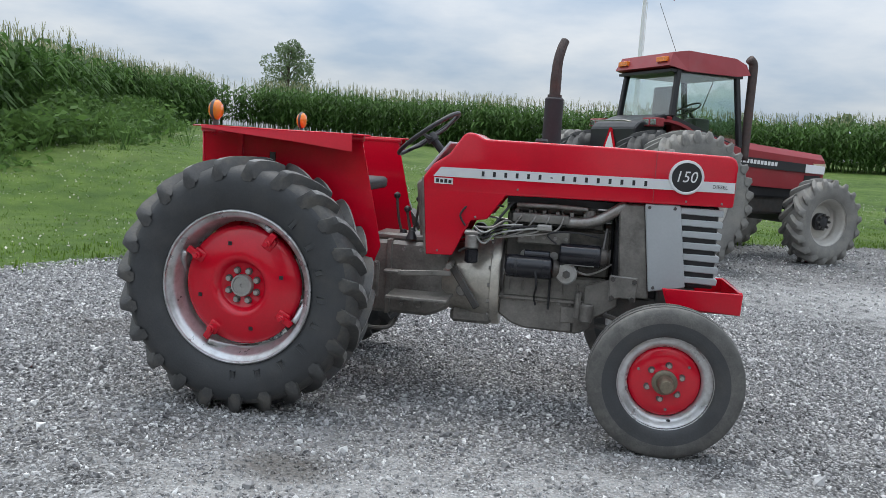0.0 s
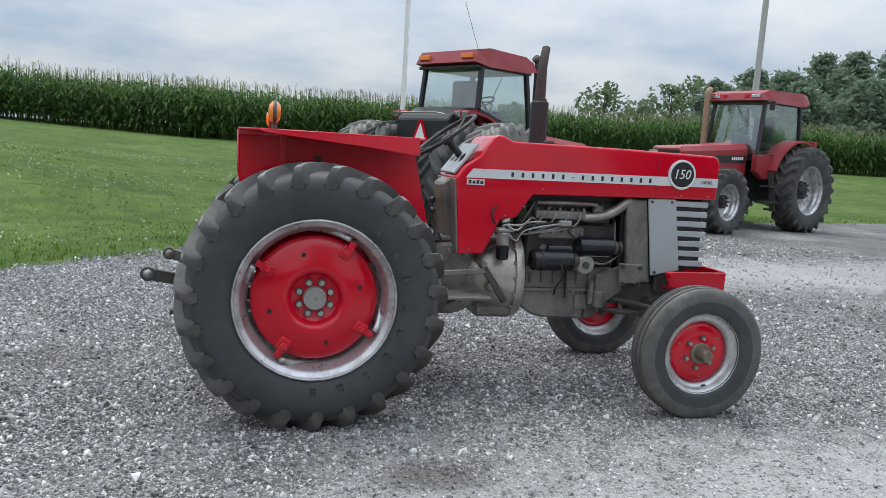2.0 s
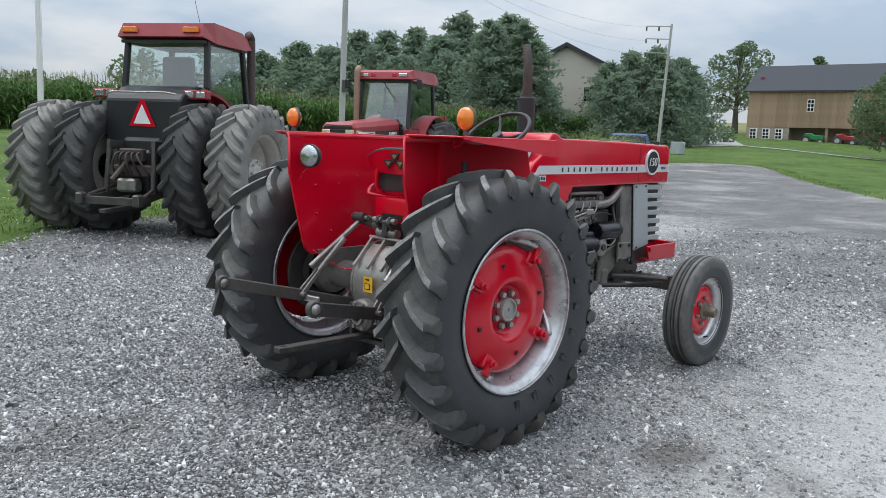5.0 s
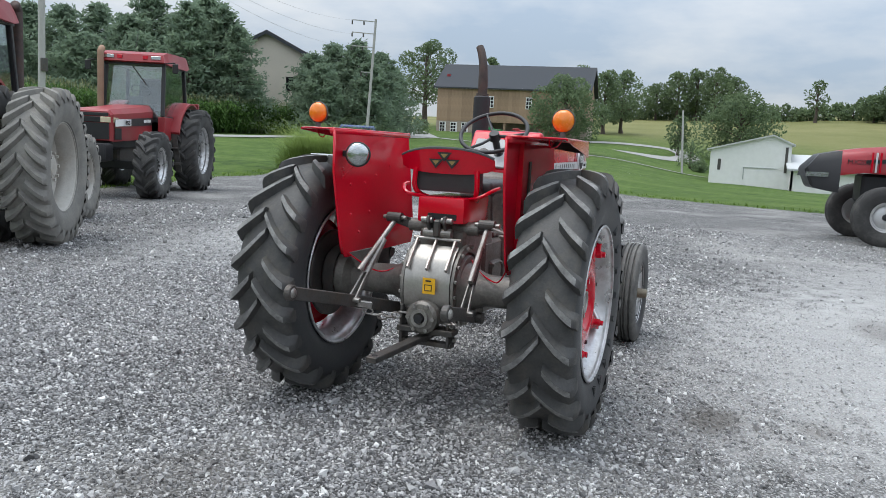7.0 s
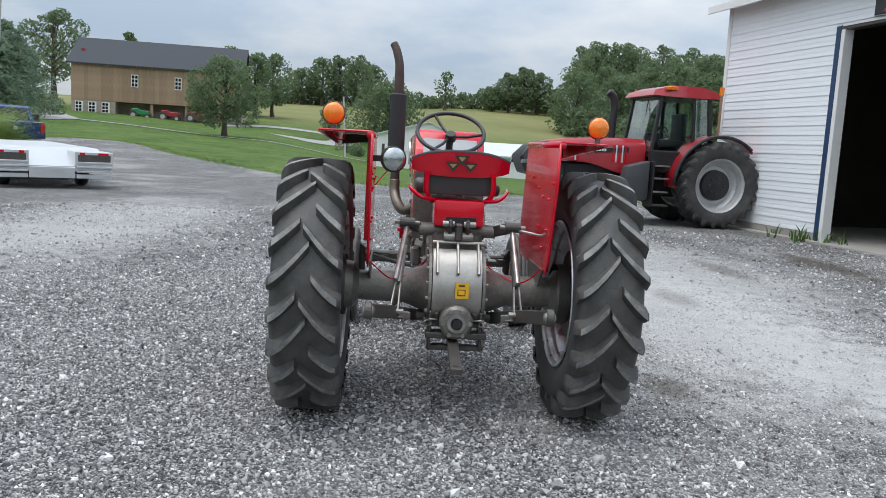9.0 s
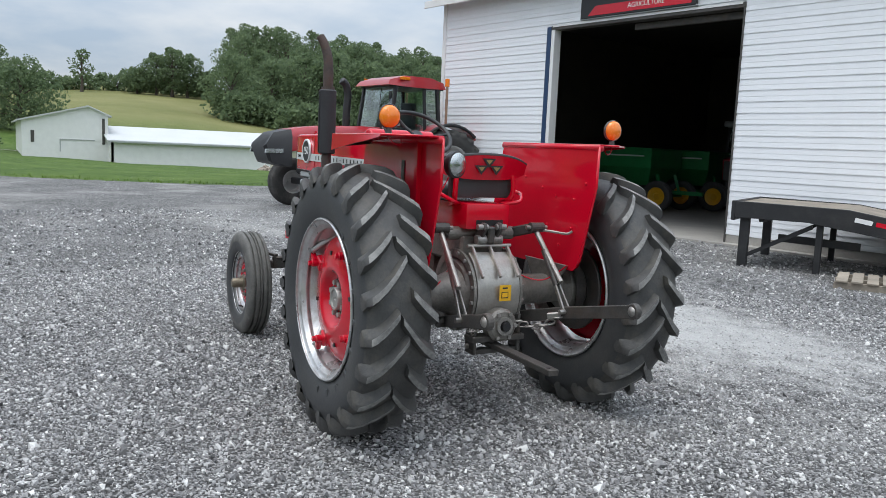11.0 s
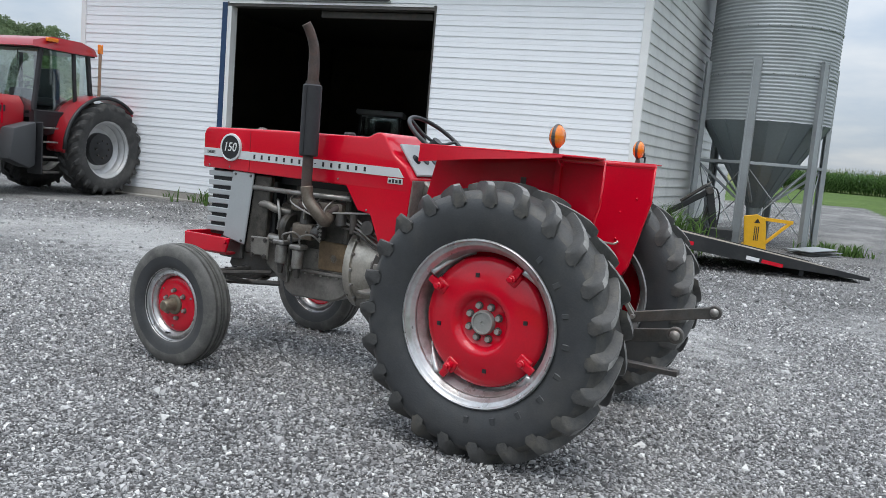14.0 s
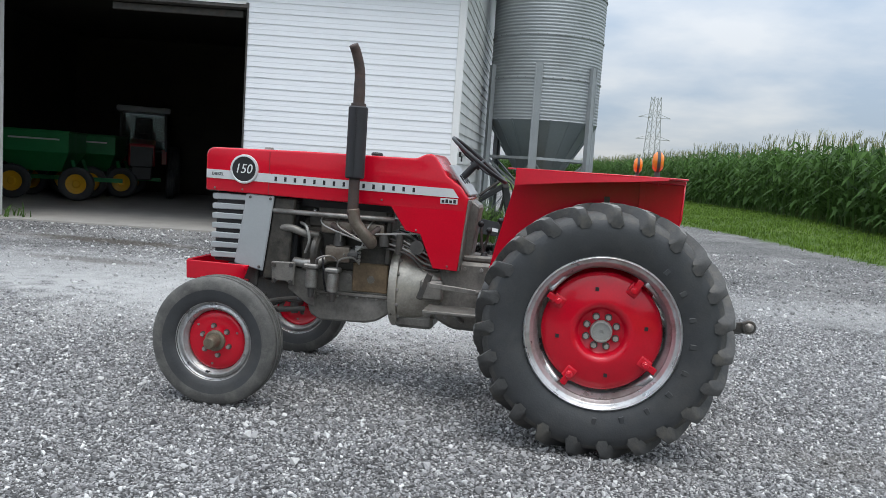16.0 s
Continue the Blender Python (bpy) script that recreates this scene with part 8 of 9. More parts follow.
def tree(x, y, h, w, label, leaves=1800, leaf_size=None, trunk=0.22, airy=1.0, material=None, name="tree", category="tree", group="", z=None, blobs=16):
    """A broad-leaved tree: tapered trunk, limbs, and a crown of many small leaf clumps with gaps."""
    z = H(x, y) - 0.15 if z is None else z
    t = thing(name, label, category, group, m=pose(x, y, z, 0, 0, RNG.uniform(0, 360)))
    th = h * trunk
    cs, rs = [], []
    bm = bmesh.new()
    r0 = 0.028 * h + 0.05
    tube([(0, 0, 0), (0.01 * h, 0, th), (0, 0.015 * h, h * 0.62), (0.01 * h, 0, h * 0.9)], r0, 7, bm, radii=[r0 * 1.25, r0 * 0.85, r0 * 0.4, r0 * 0.1])
    for k in range(blobs):
        a = k * 2.4 + RNG.uniform(-0.4, 0.4)
        f = (k + 0.5) / blobs
        zz = th * 0.9 + (h - th) * (0.12 + 0.80 * f)
        prof = math.sin(math.pi * min(1, 0.16 + 0.80 * f)) ** 0.75
        rr = w / 2 * prof * RNG.uniform(0.45, 0.80)
        c = np.array([rr * math.cos(a), rr * math.sin(a), zz])
        cs.append(c)
        rs.append(max(0.12 * w, w * 0.20 * (0.55 + 0.6 * prof)) * RNG.uniform(0.75, 1.2) * airy)
        s0 = np.array([0, 0, min(zz * 0.72, h * 0.6)])
        tube([s0, (s0 + c) / 2 + [0, 0, 0.03 * h], c], r0 * 0.25, 5, bm, radii=[r0 * 0.32, r0 * 0.2, r0 * 0.06])
    part("trunk", bm, BARK, t, "grey-brown trunk and limbs")
    cs, rs = np.array(cs), np.array(rs)
    ls = leaf_size or 0.055 * w
    leaf_mesh("crown", quads_at(blob_points(leaves, cs, rs), ls), material or LEAF_DEC, t)
    return t


def pine(x, y, h, w, label, leaves=6000, group="conifers along the field", low=0.04):
    t = thing("pine_tree", label, "tree", group, m=pose(x, y, H(x, y) - 0.1, 0, 0, RNG.uniform(0, 360)))
    r0 = 0.02 * h
    bm = bmesh.new()
    tube([(0, 0, 0), (0, 0, h * 0.5), (0, 0, h * 0.97)], r0, 7, bm, radii=[r0 * 1.2, r0 * 0.7, r0 * 0.1])
    pts, n_b = [], 64
    for k in range(n_b):
        f = (k + 0.5) / n_b
        zz = h * (low + (0.97 - low) * f)
        rr = w / 2 * (1 - f ** 1.6) ** 0.70 * RNG.uniform(0.5, 1.2) + 0.05 * w
        a = k * 2.4 + RNG.uniform(-0.3, 0.3)
        e = np.array([rr * math.cos(a), rr * math.sin(a), zz + 0.10 * rr])
        tube([(0, 0, zz), e], r0 * 0.16, 4, bm, radii=[r0 * 0.25, r0 * 0.05])
        m = int(leaves / n_b)
        s = RNG.uniform(0.25, 1.05, m)[:, None]
        pts.append(np.array([0, 0, zz]) * (1 - s) + e * s + RNG.normal(size=(m, 3)) * np.array([0.075, 0.075, 0.045]) * w * (0.5 + 0.5 * (1 - f)))
    part("trunk", bm, BARK, t)
    leaf_mesh("crown", quads_at(np.vstack(pts), 0.024 * w, flat=0.3, long=1.5), LEAF_CON, t)


def at_az(eye, az, dist):
    a = radians(az)
    return eye[0] + dist * math.cos(a), eye[1] + dist * math.sin(a)


E0, E5, E7, E11, E12 = (1.5, -4.5), (-3.2, -2.7), (-4.1, -1.0), (-3.5, 2.25), (-2.7, 3.3)


def plant_trees():
    x, y = at_az(E0, 109.4, 130)
    tree(x, y, 13.2, 8.4, "lone dark green tree standing in the cornfield", 7500, 0.18, 0.12, z=3.6, blobs=20)
    # conifers behind the corn
    for az, d, h, w in ((53, 92, 9.0, 7), (51, 88, 8.5, 6.5), (49, 92, 10.5, 7), (47, 88, 10.2, 6.5), (45, 94, 11.2, 7), (43.3, 88, 10.0, 7), (41.8, 90, 12.4, 7.5), (40, 88, 10.5, 6.5),
                        (38.4, 90, 12.0, 8), (38.2, 78, 11.0, 7.0), (39.6, 74, 10.0, 6.0), (37.3, 76, 10.2, 5.4), (36.4, 74, 8.6, 4.6), (35.6, 75, 4.4, 4.2), (55.5, 100, 8.5, 7), (50, 84, 7.2, 6.5), (46, 82, 7.4, 6.5), (42.5, 82, 7.8, 6.8), (38, 80, 7.6, 6.5)):
        x, y = at_az(E5, az, d)
        pine(x, y, h * 1.10, w * 1.22, "tall dark green conifer behind the cornfield", 6000)
    for az, d, h, w in ((31.4, 78, 7.8, 5.8), (29.8, 80, 9.0, 6.4), (28.2, 78, 9.2, 6.4), (26.6, 80, 8.4, 6.0), (27.4, 76, 7.0, 6.0), (30.6, 74, 6.6, 5.6), (25.6, 84, 7.0, 5.5)):
        x, y = at_az(E5, az, d)
        pine(x, y, h, w, "dense dark conifer beside the lane", 7200, "conifers beside the lane", 0.02)
    # far hedge of trees on the horizon to the north-east
    for k in range(15):
        az = 55 + k * 2.1 + RNG.uniform(-0.6, 0.6)
        x, y = at_az(E0, az, 150 + RNG.uniform(-10, 14))
        tree(x, y, (13.5 if az < 62 else 10.5 if az < 66 else 6.0) + RNG.uniform(-1.5, 2.2), 11, "distant green tree on the skyline", 900, 0.5, 0.1, group="skyline trees")
    x, y = at_az(E5, 22.9, 122)
    tree(x, y, 13.5, 10.5, "tall airy tree behind the barn", 6000, 0.19, 0.22, 0.8)
    x, y = at_az(E5, 13.4, 72)
    tree(x, y, 7.0, 6.4, "small leafy tree on the lawn before the barn", 8000, 0.13, 0.16, 0.95)
    for az, d, h, w in ((17.4, 150, 13.0, 5), (11.2, 135, 11.0, 8), (9.4, 132, 10.6, 7.5), (8.2, 138, 11.0, 7)):
        x, y = at_az(E7, az, d)
        tree(x, y, h, w, "green tree behind the barn", 3200, 0.23, 0.1, group="trees behind the barn")
    for az, d, h, w in ((6.0, 212, 9.5, 9), (4.6, 210, 12.8, 9.5), (3.4, 212, 13.4, 9), (2.2, 208, 13.6, 10), (1.2, 212, 11.5, 9)):
        x, y = at_az(E7, az, d)
        tree(x, y, h, w, "tall tree on the hilltop", 3000, 0.30, 0.16, 0.9, group="hilltop trees")
    x, y = at_az(E7, 0.3, 108)
    tree(x, y, 8.6, 10.5, "broad round-headed dark green tree by the white sheds", 9000, 0.18, 0.02, 1.0, blobs=26)
    x, y = at_az(E7, 4.2, 105)
    tree(x, y, 5.4, 3.2, "small conical tree beside the lane", 900, 0.2, 0.08)
    x, y = at_az(E7, -4.05, 205)
    tree(x, y, 10.5, 6.5, "thin half-bare tree on the hilltop", 420, 0.36, 0.25, 0.7)
    for az, d, h, w in ((-7.4, 208, 6.5, 8), (-8.6, 208, 10.5, 8.5), (-9.6, 206, 12.4, 9), (-10.6, 208, 11.0, 8.5), (-11.7, 208, 7.0, 8)):
        x, y = at_az(E7, az, d)
        tree(x, y, h, w, "spreading tree on the hilltop", 3000, 0.30, 0.12, 0.92, group="hilltop trees")
    # hedge along the hilltop
    n = 26
    for k in range(n):
        az = 9 - 22 * k / n
        x, y = at_az(E7, az, 216)
        tree(x, y, 2.6 + RNG.uniform(0, 2.2), 8, "low hedge bush along the hilltop", 330, 0.5, 0.05, name="hedge_bush", category="bush", group="hilltop hedge", blobs=8)
    # wooded hillside
    for k in range(60):
        az = -14.4 - 20 * ((k * 0.618) % 1)
        row = k % 4
        x, y = at_az(E11, az, 168 + 22 * row + RNG.uniform(-8, 8))
        f = 1 - 0.28 * max(0, (-az - 22) / 10)
        tree(x, y, (14.3 + (3.2 if row > 1 else 0) + RNG.uniform(-2, 3.4)) * f, 12, "leafy tree of the wooded hillside", 3200, 0.34, 0.05, 0.95, group="wooded hillside", blobs=18)
    for k in range(22):
        x, y = at_az(E11, -14.2 - 0.92 * k + RNG.uniform(-0.3, 0.3), 158 + RNG.uniform(-3, 4))
        tree(x, y, 5.2 + RNG.uniform(-0.8, 1.6), 9, "leafy undergrowth along the wooded hillside", 900, 0.42, 0.02, 1.1, name="thicket_bush", category="bush", group="hillside undergrowth", blobs=12)
    for az, d, h, w in ((23.5, 92, 1.9, 2.4), (3.3, 88, 3.0, 3.2), (2.6, 80, 1.2, 2.0)):
        x, y = at_az(E5 if az > 20 else E7, az, d)
        tree(x, y, h, w, "round clipped green shrub", 700, 0.13, 0.02, 1.1, name="shrub", category="shrub", blobs=12)


plant_trees()


def corn(name, line, rows, step, label, tall=2.55, side=1.0, row_gap=0.76):
    """A maize field's edge: many stalks with drooping leaves and tassels, in rows behind a line."""
    pts = []
    for (ax, ay), (bx, by) in zip(line, line[1:]):
        L = math.hypot(bx - ax, by - ay)
        nx, ny = -(by - ay) / L * side, (bx - ax) / L * side
        for r in range(rows):
            s = np.arange(0, L, step * (1 if r < 3 else 1.5))
            s = s + RNG.uniform(-0.12, 0.12, len(s))
            off = r * row_gap + RNG.normal(0, 0.08, len(s))
            pts.append(np.stack([ax + (bx - ax) * s / L + nx * off, ay + (by - ay) * s / L + ny * off], 1))
    p = np.vstack(pts)
    n = len(p)
    z = height(p[:, 0], p[:, 1])
    h = tall * RNG.uniform(0.84, 1.08, n) * (1 + 0.05 * np.sin(p[:, 0] * 0.6) * np.cos(p[:, 1] * 0.5))
    base = np.column_stack([p, z])
    V, F, M = [], [], []
    count = 0

    def add(quads, mi):
        nonlocal count
        k = len(quads)
        V.append(quads.reshape(-1, 3))
        F.append(np.arange(k * 4).reshape(k, 4) + count)
        M.append(np.full(k, mi))
        count += k * 4

    lean = RNG.normal(0, 0.05, (n, 2))
    tip = base + np.column_stack([lean * h[:, None], h * 0.92])
    a = RNG.uniform(0, np.pi, n)
    wv = np.column_stack([np.cos(a), np.sin(a), np.zeros(n)]) * 0.025
    add(np.stack([base - wv, base + wv, tip + wv * 0.5, tip - wv * 0.5], 1), 0)
    nl = 9
    for k in range(nl):
        f = 0.10 + 0.80 * (k + RNG.uniform(0, 0.8, n)) / nl
        root = base + (tip - base) * f[:, None]
        ang = a + k * np.pi + RNG.normal(0, 0.5, n)
        d = np.column_stack([np.cos(ang), np.sin(ang), np.zeros(n)])
        q = np.column_stack([-np.sin(ang), np.cos(ang), np.zeros(n)])
        ln = RNG.uniform(0.45, 0.80, n) * (1.05 - 0.35 * np.abs(f - 0.5))
        upk = RNG.uniform(0.45, 0.9, n)
        mid = root + d * (ln * 0.55)[:, None] + np.array([0, 0, 1]) * (ln * 0.42 * upk)[:, None]
        end = root + d * (ln * 1.05)[:, None] + np.array([0, 0, 1]) * (ln * (0.45 * upk - 0.45))[:, None]
        w = 0.068
        add(np.stack([root - q * w * 0.6, root + q * w * 0.6, mid + q * w, mid - q * w], 1), 0)
        add(np.stack([mid - q * w, mid + q * w, end + q * 0.008, end - q * 0.008], 1), 0)
    for k in range(3):
        ang = a + k * 1.05
        d = np.column_stack([np.cos(ang), np.sin(ang), np.zeros(n)])
        top = tip + d * 0.09 + np.array([0, 0, 1]) * (h * RNG.uniform(0.05, 0.10, n))[:, None]
        q = np.column_stack([-np.sin(ang), np.cos(ang), np.zeros(n)]) * 0.012
        add(np.stack([tip - q, tip + q, top + q * 0.6, top - q * 0.6], 1), 1)
    ob = soup(name, np.vstack(V), np.vstack(F), [LEAF_CORN, TASSEL], mat_index=np.concatenate(M))
    return tagged(ob, label, "corn", kind="stuff")


corn("corn_field", ((-17.5, 27), (-20.5, 46), (-2.9, 40), (19, 43), (40, 40.5), (58, 39), (69, 36.2)), 10, 0.17, "tall green tasselled corn standing beyond the lawn", 3.05)
corn("corn_corner", ((-20, 4.5), (-10.6, 10.4), (-11.8, 14.5), (-14.8, 21), (-17.5, 27), (-19.5, 35), (-21, 44)), 9, 0.18, "tall green corn at the lawn's near corner", 2.75)
corn("corn_field_south", ((14.0, -118), (-3.0, -95), (-6.4, -44), (-8.0, -22), (-9.2, -14), (-12, -9), (-20, -4)), 8, 0.22, "tall green corn beyond the gravel lane", 2.8)


def blades(name, pts, tall, width, material, label, category, per=3, bend=0.4):
    """Tufts of grass blades or weeds at points (x, y): one object."""
    p = np.repeat(np.asarray(pts), per, 0)
    n = len(p)
    p = p + RNG.normal(0, 0.03 + 0.05 * tall, p.shape)
    z = height(p[:, 0], p[:, 1])
    base = np.column_stack([p, z - 0.01])
    ang = RNG.uniform(0, 2 * np.pi, n)
    d = np.column_stack([np.cos(ang), np.sin(ang), np.zeros(n)])
    q = np.column_stack([-np.sin(ang), np.cos(ang), np.zeros(n)]) * width * RNG.uniform(0.6, 1.3, n)[:, None]
    h = (tall * RNG.uniform(0.4, 1.3, n) * (1 + 0.3 * np.sin(p[:, 0] * 1.7) * np.cos(p[:, 1] * 1.3)))[:, None]
    mid = base + d * h * bend * 0.35 + np.array([0, 0, 0.62]) * h
    end = base + d * h * bend * RNG.uniform(0.6, 1.6, n)[:, None] + np.array([0, 0, 1.0]) * h * RNG.uniform(0.7, 1.0, n)[:, None]
    V = np.stack([base - q, base + q, mid + q * 0.8, mid - q * 0.8, end], 1).reshape(-1, 3)
    i = np.arange(n)[:, None] * 5
    F = np.concatenate([i + [[0, 1, 2, 3]]], 1).tolist() + (i + [[3, 2, 4]]).tolist()
    return tagged(soup(name, V, F, material), label, category, kind="stuff")


def scatter(n, x0, x1, y0, y1, keep):
    p = np.column_stack([RNG.uniform(x0, x1, n), RNG.uniform(y0, y1, n)])
    return p[keep(inside_pad(p[:, 0], p[:, 1]), p)]


CLOVER = mat("white_clover", (0.62, 0.60, 0.52), 0.8, 0, 0.85, 9, 60, 0.1)


def grass():
    near = scatter(60000, -15, 14, 1, 22, lambda d, p: (d < 0.1) & (RNG.uniform(size=len(d)) < np.where(d > -2.5, 0.9, 0.35)))
    blades("lawn_grass", near, 0.042, 0.006, LEAF_GRASS, "short mown green lawn grass", "grass", 3)
    fl = scatter(11000, -16, 12, 2, 24, lambda d, p: (d < -0.4) & (np.sin(p[:, 0] * 0.8 + 1.0) * np.cos(p[:, 1] * 0.7) + RNG.normal(0, 0.5, len(d)) > 0.1))
    fz = np.column_stack([fl, height(fl[:, 0], fl[:, 1]) + 0.07])
    tagged(leaf_mesh("clover_flowers", quads_at(fz, 0.019), CLOVER), "small white clover flowers in the lawn", "flowers", kind="stuff")
    edge = scatter(60000, -15, 45, -30, 30, lambda d, p: (d < 0.25) & (d > -0.9))
    blades("edge_grass", edge, 0.10, 0.008, LEAF_GRASS, "ragged green grass along the gravel edge", "grass", 3)
    south = scatter(30000, -14, -2, -40, -6, lambda d, p: (d < 0.0) & (d > -5))
    blades("lane_grass", south, 0.10, 0.009, LEAF_GRASS, "green grass strip beside the gravel lane", "grass", 3)
    # tall weeds before the near corn
    t = RNG.uniform(0, 1, 2600)
    line = np.array([(-20, 3.8), (-10.4, 9.6), (-11.0, 13.6), (-13.6, 20.5), (-16.2, 27)])
    s = t * 4
    k = np.clip(s.astype(int), 0, 3)
    w = line[k] + (line[k + 1] - line[k]) * (s - k)[:, None] + RNG.normal(0, 0.95, (2600, 2)) + np.array([-0.2, 0.1])
    blades("tall_weeds", w[:900], 0.75, 0.016, LEAF_WEED, "tall green grass before the corn", "weeds", 7, 0.8)
    k = RNG.integers(0, len(w), 26000)
    lift = 1.25 * (0.55 + 0.45 * np.sin(w[k, 0] * 1.3) * np.cos(w[k, 1] * 1.1)) * RNG.uniform(0.05, 1.0, len(k)) ** 0.8
    q = w[k] + RNG.normal(0, 0.22, (len(k), 2))
    q = np.column_stack([q, height(q[:, 0], q[:, 1]) + lift])
    tagged(leaf_mesh("weed_thicket", quads_at(q, 0.085, flat=0.4, long=1.3), LEAF_WEED), "tangled broad-leaved green weeds before the corn", "weeds", kind="stuff")
    # weeds by the bin, the shed wall and under the trailer
    for x, y, n, h in ((1.9, -10.9, 60, 0.75), (2.6, -11.6, 70, 0.6), (-0.9, -13.9, 45, 0.3), (10.4, -7.70, 14, 0.24), (10.8, -7.65, 8, 0.20), (2.1, -9.0, 16, 0.4)):
        blades("weed_clump", np.array([x, y]) + RNG.normal(0, 0.30, (n, 2)), h, 0.016, LEAF_WEED, "clump of green weeds on the gravel", "weeds", 5, 0.6)
    for r, n, h in ((0.35, 420, 1.75), (0.75, 620, 1.45), (1.15, 700, 1.0), (1.5, 620, 0.55)):
        a = RNG.uniform(0, 2 * np.pi, n)
        q = r * np.sqrt(RNG.uniform(0.2, 1.0, n))
        clump = np.column_stack([24.1 + q * np.cos(a), 14.3 + 1.25 * q * np.sin(a)])
        blades("ornamental_grass", clump, h, 0.009, LEAF_ORN, "big feathery mound of ornamental grass", "grass clump", 6, 1.1)


grass()

# ---------------------------------------------------------------- far buildings and poles
def ribbon(name, pts, w, label):
    P2 = arc([(x, y, 0) for x, y in pts], 8)
    V, F = [], []
    for i, p in enumerate(P2):
        a, b = P2[max(i - 1, 0)], P2[min(i + 1, len(P2) - 1)]
        d = (b - a).normalized()
        n = Vector((-d.y, d.x, 0)) * w / 2
        for q in (p - n, p + n):
            V.append((q.x, q.y, H(q.x, q.y) + 0.05))
    F = [(2 * i, 2 * i + 2, 2 * i + 3, 2 * i + 1) for i in range(len(P2) - 1)]
    tagged(soup(name, V, F, LANE), label, "lane", kind="structure")


LANE = mat("pale_lane_gravel", (0.31, 0.305, 0.295), 0.9, 0, 0.85, 0.5, 10, 0.1)
ribbon("farm_lane", [(76, 32), (70, 24), (65, 14), (62, 2), (60, -12)], 0.9, "thin pale lane crossing the lawn")
ribbon("field_lane", [(40, 36.6), (50, 35.6), (60, 34), (72, 30)], 3.0, "grey gravel lane along the corn")
ribbon("barn_lane", [(72, 30), (84, 36), (95, 42), (110, 50)], 4.0, "grey gravel lane climbing past the barn")
ribbon("hill_lane", [(95, 20), (104, 14), (108, 9), (104, 6), (96, 6), (88, 12)], 3.0, "pale loop of farm lane on the slope")


def barn():
    L, D = 19.6, 11.0
    b = thing("bank_barn", "tan boarded bank barn with grey roof", "barn", m=pose(95.2, 37.4, 2.9, 0, 0, -84))
    # local x along the front, y away from the camera is +y
    board = mesh_of("wall_board", box(0, 0.475, -0.05, 0.0, 0.0, 4.3), WOOD_BARN)
    part("wall", box(0, L, 0.0, D, 1.75, 6.05), WOOD_BARN, b, "tan vertical board wall")
    for k in range(41):
        part("wall_board", board, None, b, at=pose(0.01 + k * 0.476, -0.002, 1.75))
    part("stone_base", box(0, 5.0, 0.0, D, -0.4, 1.74), STONE, b, "stone lower storey")
    part("stone_base", box(5.0, L, 2.4, D, -0.4, 1.74), STONE, b)
    part("eave_board", box(-0.3, L + 0.3, -0.35, -0.25, 5.95, 6.15), WHITE, b)
    gab = prism([(0.0, 6.0), (D, 6.0), (D / 2, 9.2)], 0.0, 0.2, plane="yz")
    part("gable", gab, WOOD_BARN, b)
    part("gable", prism([(0.0, 6.0), (D, 6.0), (D / 2, 9.2)], L - 0.2, L, plane="yz"), WOOD_BARN, b)
    for s in (0, 1):
        y0 = -0.4 if s == 0 else D + 0.4
        part("roof", prism([(y0, 5.95), (D / 2, 9.45), (D / 2, 9.62), (y0, 6.12)], -0.5, L + 0.5, plane="yz"), ROOF_GREY, b, "dark grey roof slope")
    for x, z, w, h in ((7.2, 3.6, 0.8, 1.5), (12.2, 3.6, 0.8, 1.5), (0.9, 0.3, 0.9, 1.3), (2.4, 0.3, 0.9, 1.3), (3.9, 0.3, 0.9, 1.3)):
        f = part("window", box(x - w / 2, x + w / 2, -0.12, -0.05, z, z + h), WHITE, b, "white small-paned window")
        for i in range(2):
            for j in range(3):
                part("pane", box(x - w / 2 + 0.08 + i * 0.36, x - w / 2 + 0.36 + i * 0.36, -0.135, -0.12, z + 0.1 + j * (h - 0.1) / 3, z + (j + 1) * (h - 0.1) / 3), BLACK_GLOSS, f)
    for x in (9.0, 13.0, 17.0):
        part("post", box(x, x + 0.3, 0.05, 0.35, -0.4, 1.75), WOOD_BARN, b)
    part("chimney_patch", box(0.6, 1.0, 2.2, 2.6, 7.3, 8.0), RED_OLD, b)
    for x, m, nm in ((11.4, RED_DEEP, "parked_tractor"), (14.6, RED_DEEP, "parked_tractor"), (8.0, GREEN_JD, "parked_implement")):
        o = thing(nm, "small old machine standing under the barn", "machine", m=pose(95.2, 37.4, 2.9, 0, 0, -84) @ pose(x, -0.6, -0.25))
        part("body", prism([(-1.1, 0.6), (1.0, 0.6), (1.1, 1.1), (0.0, 1.15), (-0.3, 1.4), (-1.0, 1.3)], -0.3, 0.3, 0.05), m, o)
        for wx, r in ((-0.8, 0.55), (0.8, 0.38)):
            for s in (-0.45, 0.45):
                part("wheel", lathe([(0.1, -0.1), (r, -0.1), (r, 0.1), (0.1, 0.1)], 16, m=pose(wx, s, r)), RUBBER, o)
                part("rim", lathe([(0.0, -0.11), (r * 0.5, -0.11)], 16, m=pose(wx, s, r)), RIM_DUST, o)


barn()


